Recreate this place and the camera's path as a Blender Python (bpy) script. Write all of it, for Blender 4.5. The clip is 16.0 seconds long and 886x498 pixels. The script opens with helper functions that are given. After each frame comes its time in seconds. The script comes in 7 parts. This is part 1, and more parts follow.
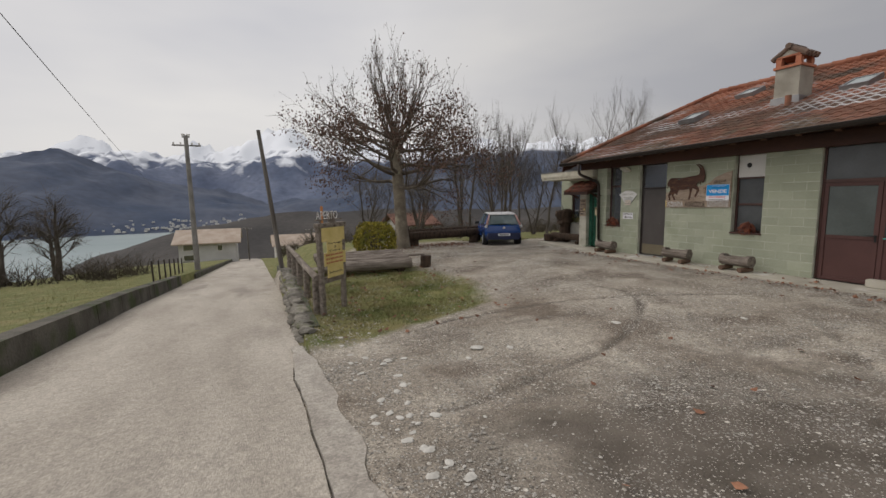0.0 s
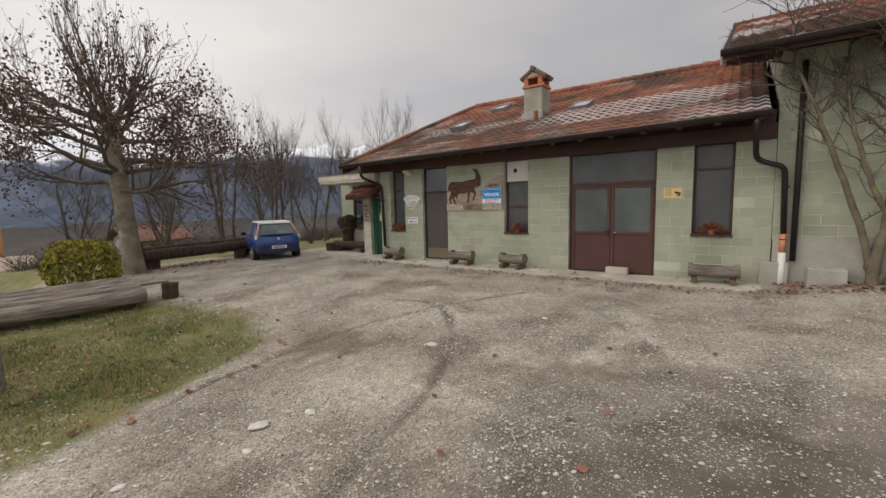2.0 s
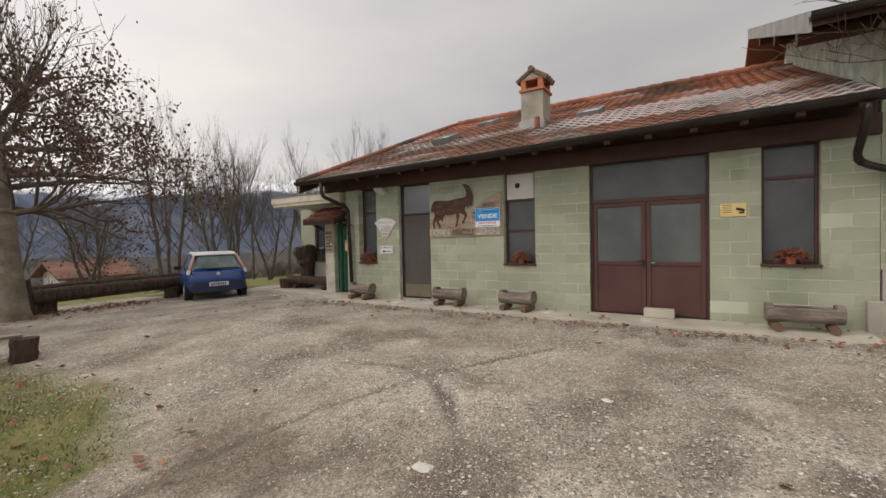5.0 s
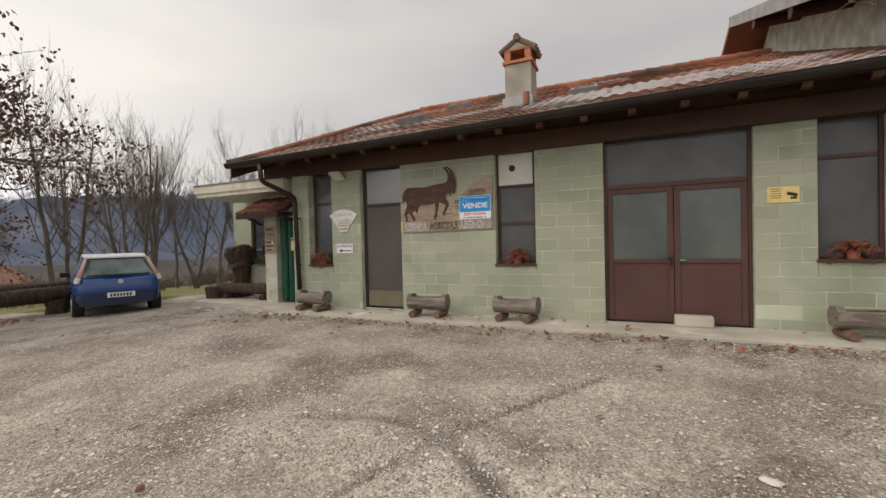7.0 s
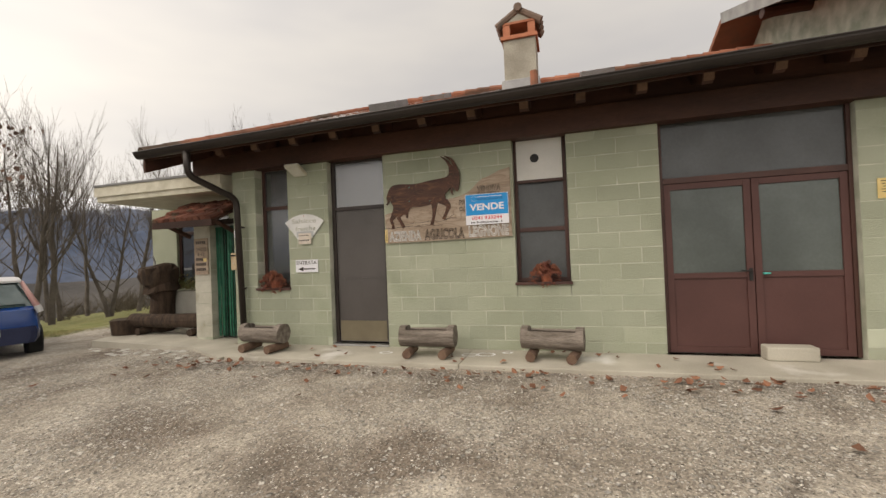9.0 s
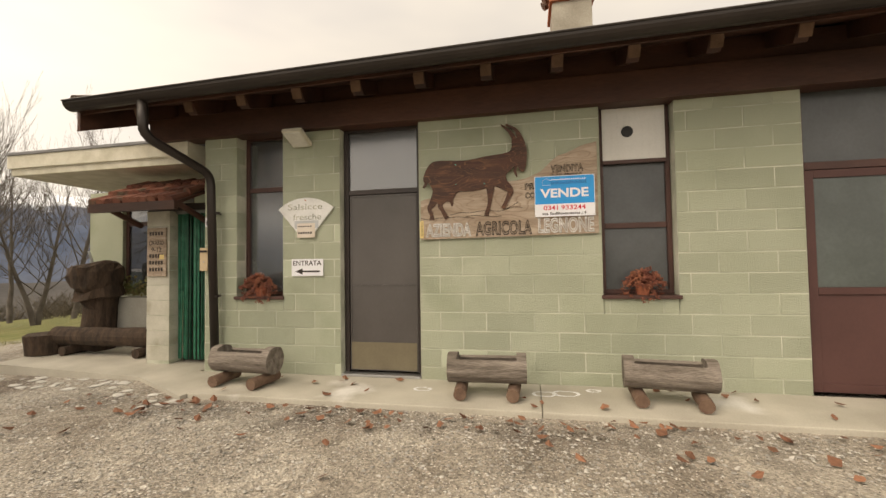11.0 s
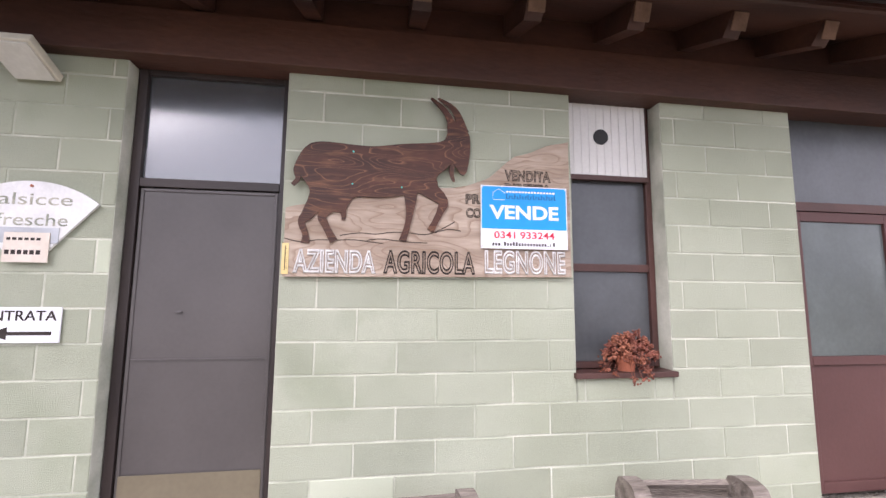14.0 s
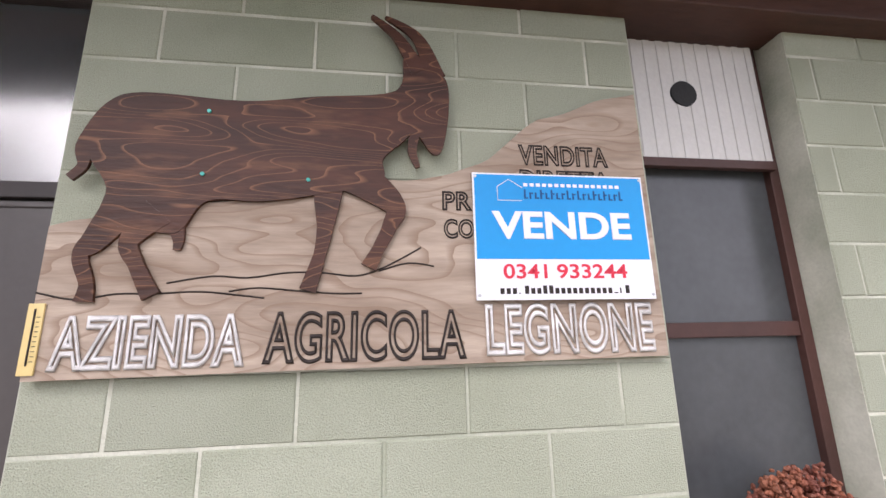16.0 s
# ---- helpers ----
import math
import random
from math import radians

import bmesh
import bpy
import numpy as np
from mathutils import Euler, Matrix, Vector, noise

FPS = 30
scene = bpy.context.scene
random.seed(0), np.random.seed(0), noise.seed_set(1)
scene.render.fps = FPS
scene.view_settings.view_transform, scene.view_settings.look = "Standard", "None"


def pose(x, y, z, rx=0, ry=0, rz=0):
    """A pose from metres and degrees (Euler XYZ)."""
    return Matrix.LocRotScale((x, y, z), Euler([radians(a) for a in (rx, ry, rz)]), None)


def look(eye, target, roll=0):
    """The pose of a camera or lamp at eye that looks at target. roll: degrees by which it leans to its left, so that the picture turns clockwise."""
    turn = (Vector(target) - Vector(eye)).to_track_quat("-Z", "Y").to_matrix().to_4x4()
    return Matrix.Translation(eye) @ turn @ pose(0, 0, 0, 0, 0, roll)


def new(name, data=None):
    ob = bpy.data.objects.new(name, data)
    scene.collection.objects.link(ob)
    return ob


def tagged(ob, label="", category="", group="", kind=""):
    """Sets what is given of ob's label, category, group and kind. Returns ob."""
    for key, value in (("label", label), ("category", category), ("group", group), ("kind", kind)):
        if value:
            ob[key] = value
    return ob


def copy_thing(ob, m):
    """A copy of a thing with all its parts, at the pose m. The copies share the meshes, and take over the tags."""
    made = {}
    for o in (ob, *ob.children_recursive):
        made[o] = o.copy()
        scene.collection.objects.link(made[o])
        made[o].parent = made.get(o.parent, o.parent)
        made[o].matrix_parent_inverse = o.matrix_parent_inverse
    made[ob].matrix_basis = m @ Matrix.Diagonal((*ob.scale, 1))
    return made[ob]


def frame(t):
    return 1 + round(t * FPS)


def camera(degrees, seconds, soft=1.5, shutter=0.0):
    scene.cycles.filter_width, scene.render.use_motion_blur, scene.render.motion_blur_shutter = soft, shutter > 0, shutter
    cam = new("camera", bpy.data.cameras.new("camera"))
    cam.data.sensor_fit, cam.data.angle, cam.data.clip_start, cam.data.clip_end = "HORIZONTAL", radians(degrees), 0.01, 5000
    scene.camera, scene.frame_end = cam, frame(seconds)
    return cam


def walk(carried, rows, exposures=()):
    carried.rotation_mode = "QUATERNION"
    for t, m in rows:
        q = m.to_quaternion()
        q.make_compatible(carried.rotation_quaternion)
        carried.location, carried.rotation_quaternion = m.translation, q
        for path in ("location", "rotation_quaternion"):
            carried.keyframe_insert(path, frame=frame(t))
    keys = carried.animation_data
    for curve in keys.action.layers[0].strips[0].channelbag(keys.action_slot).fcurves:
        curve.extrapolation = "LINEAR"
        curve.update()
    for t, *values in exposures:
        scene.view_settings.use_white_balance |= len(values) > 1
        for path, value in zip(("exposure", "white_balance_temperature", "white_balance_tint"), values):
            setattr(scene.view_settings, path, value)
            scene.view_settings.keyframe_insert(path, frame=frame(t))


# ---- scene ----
cam = camera(93.6, 16.0)
PATH = [
    (0, (-0.213, 0.054, 1.832), (0.602, 1.865, 1.598), -0.7),
    (0.5, (-0.031, 0.472, 1.805), (1.022, 2.159, 1.588), -0.7),
    (1, (0.101, 0.895, 1.764), (1.384, 2.415, 1.552), -0.9),
    (1.5, (0.332, 1.214, 1.744), (1.803, 2.552, 1.533), -1.1),
    (2, (0.57, 1.51, 1.773), (2.191, 2.661, 1.553), -1.4),
    (2.5, (0.837, 1.713, 1.713), (2.554, 2.714, 1.481), -1.5),
    (3, (1.193, 1.953, 1.642), (2.918, 2.948, 1.458), -1.3),
    (3.5, (1.511, 2.214, 1.591), (3.22, 3.244, 1.45), -1.5),
    (4, (1.857, 2.484, 1.576), (3.535, 3.567, 1.472), -1.5),
    (4.5, (2.227, 2.82, 1.553), (3.91, 3.898, 1.481), -1.4),
    (7, (3.855, 4.676, 1.326), (5.684, 5.484, 1.293), -1.4),
    (7.5, (4.174, 5.014, 1.331), (6.03, 5.76, 1.316), -1.4),
    (8, (4.582, 5.37, 1.336), (6.448, 6.089, 1.349), -2.3),
    (10.5, (6.24, 7.234, 1.313), (8.206, 7.601, 1.338), -0.9),
    (11, (6.539, 7.537, 1.269), (8.497, 7.939, 1.337), -0.9),
    (11.5, (6.791, 7.806, 1.294), (8.77, 8.084, 1.366), -1.0),
    (12, (7.078, 8.013, 1.324), (9.068, 8.192, 1.409), -0.8),
    (12.5, (7.334, 8.199, 1.35), (9.334, 8.184, 1.379), -0.7),
    (13, (7.583, 8.261, 1.373), (9.576, 8.097, 1.356), -1.4),
    (13.5, (7.937, 8.152, 1.407), (9.924, 7.941, 1.488), -0.6),
    (14, (8.329, 8.092, 1.42), (10.295, 7.805, 1.644), 0.4),
    (14.5, (8.729, 8.04, 1.489), (10.683, 7.727, 1.783), -0.4),
    (15, (9.124, 7.881, 1.563), (11.066, 7.599, 1.948), 0.4),
    (15.5, (9.478, 7.819, 1.564), (11.395, 7.511, 2.043), 0.3),
    (16, (9.69, 7.732, 1.609), (11.625, 7.471, 2.044), -1.3),
]
# exposure and white balance follow the clip's own camera
EXPO = [(0.0, -0.08, 6650, 12), (2.0, 0.24, 6850, 13), (4.5, 0.32, 7000, 14), (8.0, 0.5, 7100, 12), (11.0, 0.87, 8200, 12), (12.5, 1.22, 8350, 13), (13.1, 1.52, 6250, 23), (14.0, 1.66, 6100, 24), (15.0, 1.6, 6150, 23), (16.0, 1.47, 6200, 21)]
walk(cam, [(t, look(eye, target, roll)) for t, eye, target, roll in PATH], EXPO)

# ---- world and sun: low overcast, brighter towards the valley ----
SUN_AZ, SUN_EL = radians(-45), radians(45)
world = bpy.data.worlds.new("overcast")
scene.world = world
world.use_nodes = True
wn, wl = world.node_tree.nodes, world.node_tree.links
wn.clear()
w_out, w_bg = wn.new("ShaderNodeOutputWorld"), wn.new("ShaderNodeBackground")
sky = wn.new("ShaderNodeTexSky")
sky.sky_type, sky.sun_disc = "NISHITA", False
sky.sun_elevation, sky.sun_rotation = SUN_EL, SUN_AZ
sky.air_density, sky.dust_density = 1.0, 3.0
w_tc, w_map, w_noise, w_ramp, w_mix = (wn.new("ShaderNodeTexCoord"), wn.new("ShaderNodeMapping"), wn.new("ShaderNodeTexNoise"),
                                       wn.new("ShaderNodeValToRGB"), wn.new("ShaderNodeMixRGB"))
w_map.inputs["Scale"].default_value = (1.0, 1.0, 3.2)
w_noise.inputs["Scale"].default_value, w_noise.inputs["Detail"].default_value = 1.3, 4.0
w_ramp.color_ramp.elements[0].position, w_ramp.color_ramp.elements[1].position = 0.35, 0.68
w_ramp.color_ramp.elements[0].color, w_ramp.color_ramp.elements[1].color = (7.5, 7.7, 8.2, 1), (9.9, 9.9, 9.75, 1)
w_mix.inputs[0].default_value = 0.93
wl.new(w_tc.outputs["Generated"], w_map.inputs["Vector"])
wl.new(w_map.outputs[0], w_noise.inputs["Vector"])
wl.new(w_noise.outputs["Fac"], w_ramp.inputs["Fac"])
wl.new(sky.outputs[0], w_mix.inputs[1])
wl.new(w_ramp.outputs[0], w_mix.inputs[2])
w_sep, w_side, w_mul = wn.new("ShaderNodeSeparateXYZ"), wn.new("ShaderNodeMapRange"), wn.new("ShaderNodeMixRGB")
w_side.inputs[1].default_value, w_side.inputs[2].default_value = 0.3, 1.0
w_side.inputs[3].default_value, w_side.inputs[4].default_value = 1.22, 0.70
w_mul.blend_type = "MULTIPLY"
w_mul.inputs[0].default_value = 1.0
wl.new(w_tc.outputs["Generated"], w_sep.inputs[0])
wl.new(w_sep.outputs["X"], w_side.inputs[0])
wl.new(w_mix.outputs[0], w_mul.inputs[1])
wl.new(w_side.outputs[0], w_mul.inputs[2])
wl.new(w_mul.outputs[0], w_bg.inputs["Color"])
w_bg.inputs["Strength"].default_value = 0.066
wl.new(w_bg.outputs[0], w_out.inputs["Surface"])
sun = new("sun", bpy.data.lights.new("sun", "SUN"))
sun.data.energy, sun.data.angle, sun.data.color = 1.5, radians(60), (1.0, 0.95, 0.88)
sun.matrix_world = look((math.sin(SUN_AZ) * 10, math.cos(SUN_AZ) * 10, math.tan(SUN_EL) * 10), (0, 0, 0))


# ---- materials ----
def mat(name, c1, c2, scale=3.0, rough=0.8, bump=0.3, fine=60.0, metal=0.0, vary=0.25, rnd=0.0, stretch=(1, 1, 1), island=False, spec=0.4, dist=0.01,
        third=None, third_scale=1.0, third_at=0.6):
    """Two-colour surface with coarse blotches, fine grain, a little relief and, if asked, a change from piece to piece."""
    m = bpy.data.materials.new(name)
    m.use_nodes = True
    n, l = m.node_tree.nodes, m.node_tree.links
    b = n["Principled BSDF"]
    geo, mp = n.new("ShaderNodeNewGeometry"), n.new("ShaderNodeMapping")
    mp.inputs["Scale"].default_value = stretch
    l.new(geo.outputs["Position"], mp.inputs["Vector"])
    big, small = n.new("ShaderNodeTexNoise"), n.new("ShaderNodeTexNoise")
    for node, s in ((big, scale), (small, fine)):
        node.inputs["Scale"].default_value, node.inputs["Detail"].default_value = s, 5.0
        l.new(mp.outputs[0], node.inputs["Vector"])
    ramp = n.new("ShaderNodeValToRGB")
    ramp.color_ramp.elements[0].position, ramp.color_ramp.elements[1].position = 0.34, 0.66
    ramp.color_ramp.elements[0].color, ramp.color_ramp.elements[1].color = (*c1, 1), (*c2, 1)
    l.new(big.outputs["Fac"], ramp.inputs["Fac"])
    col = ramp.outputs[0]
    if third:
        n3, r3, x3 = n.new("ShaderNodeTexNoise"), n.new("ShaderNodeValToRGB"), n.new("ShaderNodeMixRGB")
        n3.inputs["Scale"].default_value, n3.inputs["Detail"].default_value = third_scale, 6.0
        l.new(mp.outputs[0], n3.inputs["Vector"])
        r3.color_ramp.elements[0].position, r3.color_ramp.elements[1].position = third_at, third_at + 0.12
        l.new(n3.outputs["Fac"], r3.inputs["Fac"])
        l.new(r3.outputs[0], x3.inputs[0])
        l.new(col, x3.inputs[1])
        x3.inputs[2].default_value = (*third, 1)
        col = x3.outputs[0]
    mr = n.new("ShaderNodeMapRange")
    mr.inputs[3].default_value, mr.inputs[4].default_value = 1 - vary, 1 + vary
    l.new(small.outputs["Fac"], mr.inputs[0])
    mul = n.new("ShaderNodeMixRGB")
    mul.blend_type = "MULTIPLY"
    mul.inputs[0].default_value = 1.0
    l.new(col, mul.inputs[1])
    l.new(mr.outputs[0], mul.inputs[2])
    col = mul.outputs[0]
    if rnd:
        src = geo.outputs["Random Per Island"] if island else n.new("ShaderNodeObjectInfo").outputs["Random"]
        m2 = n.new("ShaderNodeMapRange")
        m2.inputs[3].default_value, m2.inputs[4].default_value = 1 - rnd, 1 + rnd
        l.new(src, m2.inputs[0])
        mul2 = n.new("ShaderNodeMixRGB")
        mul2.blend_type = "MULTIPLY"
        mul2.inputs[0].default_value = 1.0
        l.new(col, mul2.inputs[1])
        l.new(m2.outputs[0], mul2.inputs[2])
        col = mul2.outputs[0]
    l.new(col, b.inputs["Base Color"])
    b.inputs["Roughness"].default_value, b.inputs["Metallic"].default_value = rough, metal
    b.inputs["Specular IOR Level"].default_value = spec
    if bump:
        bp = n.new("ShaderNodeBump")
        bp.inputs["Strength"].default_value, bp.inputs["Distance"].default_value = bump, dist
        l.new(small.outputs["Fac"], bp.inputs["Height"])
        l.new(bp.outputs[0], b.inputs["Normal"])
    return m


def masked(name, base, cover, attr, noise_scale, sharp=0.25):
    """Material base overlaid by material cover where the mesh attribute attr, broken up by noise, is high."""
    m = base.copy()
    m.name = name
    n, l = m.node_tree.nodes, m.node_tree.links
    b = n["Principled BSDF"]
    under = b.inputs["Base Color"].links[0].from_socket
    at, nz, add, ramp, mix = (n.new("ShaderNodeAttribute"), n.new("ShaderNodeTexNoise"), n.new("ShaderNodeMath"), n.new("ShaderNodeMapRange"),
                              n.new("ShaderNodeMixRGB"))
    at.attribute_name = attr
    geo = n.new("ShaderNodeNewGeometry")
    nz.inputs["Scale"].default_value, nz.inputs["Detail"].default_value = noise_scale, 8.0
    l.new(geo.outputs["Position"], nz.inputs["Vector"])
    l.new(at.outputs["Fac"], add.inputs[0])
    l.new(nz.outputs["Fac"], add.inputs[1])
    l.new(add.outputs[0], ramp.inputs[0])
    ramp.inputs[1].default_value, ramp.inputs[2].default_value = 1.0 - sharp, 1.0 + sharp
    l.new(ramp.outputs[0], mix.inputs[0])
    l.new(under, mix.inputs[1])
    c2 = n.new("ShaderNodeTexNoise")
    c2.inputs["Scale"].default_value, c2.inputs["Detail"].default_value = 2.2, 7.0
    l.new(geo.outputs["Position"], c2.inputs["Vector"])
    cr = n.new("ShaderNodeValToRGB")
    cr.color_ramp.elements[0].position, cr.color_ramp.elements[1].position = 0.35, 0.65
    cr.color_ramp.elements[0].color, cr.color_ramp.elements[1].color = (*cover[0], 1), (*cover[1], 1)
    l.new(c2.outputs["Fac"], cr.inputs["Fac"])
    l.new(cr.outputs[0], mix.inputs[2])
    l.new(mix.outputs[0], b.inputs["Base Color"])
    return m


def glass(name, colour, rough, trans):
    m = mat(name, colour, tuple(c * 1.5 for c in colour), 1.5, rough, 0.0, 30, vary=0.15, spec=0.45)
    m.node_tree.nodes["Principled BSDF"].inputs["Transmission Weight"].default_value = trans
    return m


M = {}
M["gravel"] = mat("gravel", (0.255, 0.218, 0.175), (0.45, 0.405, 0.34), 0.9, 0.95, 1.0, 45, vary=0.5, dist=0.03, third=(0.19, 0.155, 0.122), third_scale=0.7, third_at=0.52)


def gritty(m, amount=0.4):
    """Breaks a ground surface into pebbles of many tones, at two sizes."""
    n, l = m.node_tree.nodes, m.node_tree.links
    b = n["Principled BSDF"]
    col = b.inputs["Base Color"].links[0].from_socket
    geo = n.new("ShaderNodeNewGeometry")
    for s, k in ((55.0, amount), (17.0, amount * 0.55)):
        vo, sp, mr, mx = n.new("ShaderNodeTexVoronoi"), n.new("ShaderNodeSeparateColor"), n.new("ShaderNodeMapRange"), n.new("ShaderNodeMixRGB")
        vo.inputs["Scale"].default_value = s
        l.new(geo.outputs["Position"], vo.inputs["Vector"])
        l.new(vo.outputs["Color"], sp.inputs[0])
        l.new(sp.outputs[0], mr.inputs[0])
        mr.inputs[3].default_value, mr.inputs[4].default_value = 1 - k, 1 + k
        mx.blend_type = "MULTIPLY"
        mx.inputs[0].default_value = 1.0
        l.new(col, mx.inputs[1])
        l.new(mr.outputs[0], mx.inputs[2])
        col = mx.outputs[0]
    l.new(col, b.inputs["Base Color"])
    return m


def pebbled(m, sizes, tone):
    """Strews pale pebbles over a ground surface: some cells of a fine mesh of cells are stones, with raised relief."""
    n, l = m.node_tree.nodes, m.node_tree.links
    b = n["Principled BSDF"]
    col = b.inputs["Base Color"].links[0].from_socket
    nrm = b.inputs["Normal"].links[0].from_socket
    geo, patch = n.new("ShaderNodeNewGeometry"), n.new("ShaderNodeTexNoise")
    patch.inputs["Scale"].default_value, patch.inputs["Detail"].default_value = 0.55, 3.5
    l.new(geo.outputs["Position"], patch.inputs["Vector"])
    for size, share in sizes:
        vo, sp, add, pick, rnd, mr, dot, both, mx, bp = (n.new("ShaderNodeTexVoronoi"), n.new("ShaderNodeSeparateColor"), n.new("ShaderNodeMath"), n.new("ShaderNodeMapRange"), n.new("ShaderNodeMapRange"),
                                                        n.new("ShaderNodeMixRGB"), n.new("ShaderNodeMapRange"), n.new("ShaderNodeMath"), n.new("ShaderNodeMixRGB"), n.new("ShaderNodeBump"))
        vo.inputs["Scale"].default_value = 1.0 / size
        l.new(geo.outputs["Position"], vo.inputs["Vector"])
        l.new(vo.outputs["Color"], sp.inputs[0])
        add.operation = "MULTIPLY_ADD"
        add.inputs[1].default_value = 1.5
        l.new(patch.outputs["Fac"], add.inputs[0])
        l.new(sp.outputs[0], add.inputs[2])
        pick.inputs[1].default_value, pick.inputs[2].default_value = 1.75 - share, 1.77 - share
        l.new(add.outputs[0], pick.inputs[0])
        dot.inputs[1].default_value, dot.inputs[2].default_value, dot.inputs[3].default_value, dot.inputs[4].default_value = 0.30, 0.48, 1.0, 0.0
        l.new(vo.outputs["Distance"], dot.inputs[0])
        both.operation = "MULTIPLY"
        l.new(pick.outputs[0], both.inputs[0])
        l.new(dot.outputs[0], both.inputs[1])
        rnd.inputs[3].default_value, rnd.inputs[4].default_value = 0.45, 1.35
        l.new(sp.outputs[1], rnd.inputs[0])
        mr.blend_type = "MULTIPLY"
        mr.inputs[0].default_value = 1.0
        mr.inputs[1].default_value = (*tone, 1)
        l.new(rnd.outputs[0], mr.inputs[2])
        l.new(both.outputs[0], mx.inputs[0])
        l.new(col, mx.inputs[1])
        l.new(mr.outputs[0], mx.inputs[2])
        col = mx.outputs[0]
        bp.inputs["Strength"].default_value, bp.inputs["Distance"].default_value = 0.8, size * 0.6
        l.new(both.outputs[0], bp.inputs["Height"])
        l.new(nrm, bp.inputs["Normal"])
        nrm = bp.outputs[0]
    l.new(col, b.inputs["Base Color"])
    l.new(nrm, b.inputs["Normal"])
    return m


gritty(M["gravel"], 0.3)
M["gravel"] = masked("gravel_damp", M["gravel"], ((0.105, 0.088, 0.07), (0.17, 0.145, 0.12)), "damp", 1.6, 0.22)
pebbled(M["gravel"], ((0.022, 0.14),), (0.185, 0.157, 0.13))
pebbled(M["gravel"], ((0.014, 0.30), (0.027, 0.20), (0.055, 0.07)), (0.60, 0.56, 0.50))
M["yard"] = masked("yard", M["gravel"], ((0.115, 0.14, 0.035), (0.23, 0.205, 0.085)), "grass", 2.4, 0.28)
M["asphalt"] = mat("asphalt", (0.33, 0.295, 0.25), (0.44, 0.40, 0.345), 1.1, 0.85, 0.8, 90, vary=0.42, dist=0.01, stretch=(1, 0.25, 1), third=(0.27, 0.24, 0.205), third_scale=0.9, third_at=0.55)
gritty(M["asphalt"], 0.16)
M["asphalt_patch"] = mat("asphalt_patch", (0.30, 0.27, 0.235), (0.40, 0.37, 0.325), 1.5, 0.85, 0.6, 90, vary=0.3, dist=0.006)
M["block"] = mat("block", (0.345, 0.37, 0.275), (0.415, 0.44, 0.34), 1.1, 0.9, 0.9, 230, vary=0.27, rnd=0.085, dist=0.008, third=(0.30, 0.33, 0.235), third_scale=0.8, third_at=0.56)
M["block_pale"] = mat("block_pale", (0.42, 0.46, 0.34), (0.50, 0.53, 0.42), 1.1, 0.9, 0.5, 170, vary=0.12, rnd=0.05, dist=0.004)
M["block_bare"] = mat("block_bare", (0.42, 0.41, 0.36), (0.55, 0.53, 0.47), 1.1, 0.9, 0.5, 140, vary=0.15, rnd=0.08, dist=0.004)
M["block_cream"] = mat("block_cream", (0.44, 0.425, 0.355), (0.58, 0.56, 0.485), 3.0, 0.9, 0.5, 90, vary=0.18, rnd=0.07, dist=0.004, third=(0.36, 0.335, 0.26), third_scale=2.5, third_at=0.57)
M["mortar"] = mat("mortar", (0.36, 0.385, 0.295), (0.60, 0.605, 0.51), 3.4, 0.95, 0.4, 90, vary=0.15)
M["concrete"] = mat("concrete", (0.36, 0.335, 0.28), (0.51, 0.48, 0.41), 1.2, 0.9, 0.4, 70, vary=0.18, third=(0.68, 0.66, 0.62), third_scale=1.1, third_at=0.62)
M["concrete_old"] = mat("concrete_old", (0.28, 0.27, 0.235), (0.42, 0.405, 0.36), 1.4, 0.95, 0.5, 50, vary=0.22)
M["dark_wood"] = mat("dark_wood", (0.03, 0.012, 0.0085), (0.082, 0.034, 0.022), 2.6, 0.6, 0.3, 40, vary=0.3, stretch=(1, 0.3, 1))
M["rafter_end"] = mat("rafter_end", (0.12, 0.07, 0.045), (0.20, 0.12, 0.08), 6.0, 0.75, 0.3, 60, vary=0.3)
M["gutter"] = mat("gutter", (0.022, 0.017, 0.015), (0.034, 0.026, 0.023), 2.0, 0.4, 0.05, 30, vary=0.15, metal=0.2)
M["frame_brown"] = mat("frame_brown", (0.056, 0.026, 0.021), (0.082, 0.037, 0.03), 2.0, 0.5, 0.1, 40, vary=0.15)
M["frame_dark"] = mat("frame_dark", (0.022, 0.016, 0.015), (0.04, 0.028, 0.025), 2.0, 0.45, 0.1, 40, vary=0.15)
M["panel_brown"] = mat("panel_brown", (0.075, 0.032, 0.028), (0.098, 0.043, 0.038), 1.2, 0.55, 0.08, 40, vary=0.1)
M["panel_grey"] = mat("panel_grey", (0.074, 0.066, 0.063), (0.105, 0.094, 0.09), 0.9, 0.3, 0.05, 40, vary=0.08)
M["kick"] = mat("kick", (0.13, 0.108, 0.07), (0.175, 0.148, 0.098), 2.0, 0.5, 0.05, 40, vary=0.12)
M["glass_grey"] = glass("glass_grey", (0.075, 0.08, 0.083), 0.22, 0.25)
M["glass_clear"] = glass("glass_clear", (0.05, 0.055, 0.06), 0.04, 0.35)
M["glass_clear"].node_tree.nodes["Principled BSDF"].inputs["Specular IOR Level"].default_value = 1.0
M["glass_clear"].node_tree.nodes["Principled BSDF"].inputs["IOR"].default_value = 1.95
M["glass_haze"] = glass("glass_haze", (0.06, 0.066, 0.07), 0.17, 0.3)
M["glass_haze"].node_tree.nodes["Principled BSDF"].inputs["IOR"].default_value = 2.5
M["glass_frost"] = glass("glass_frost", (0.09, 0.105, 0.10), 0.22, 0.2)
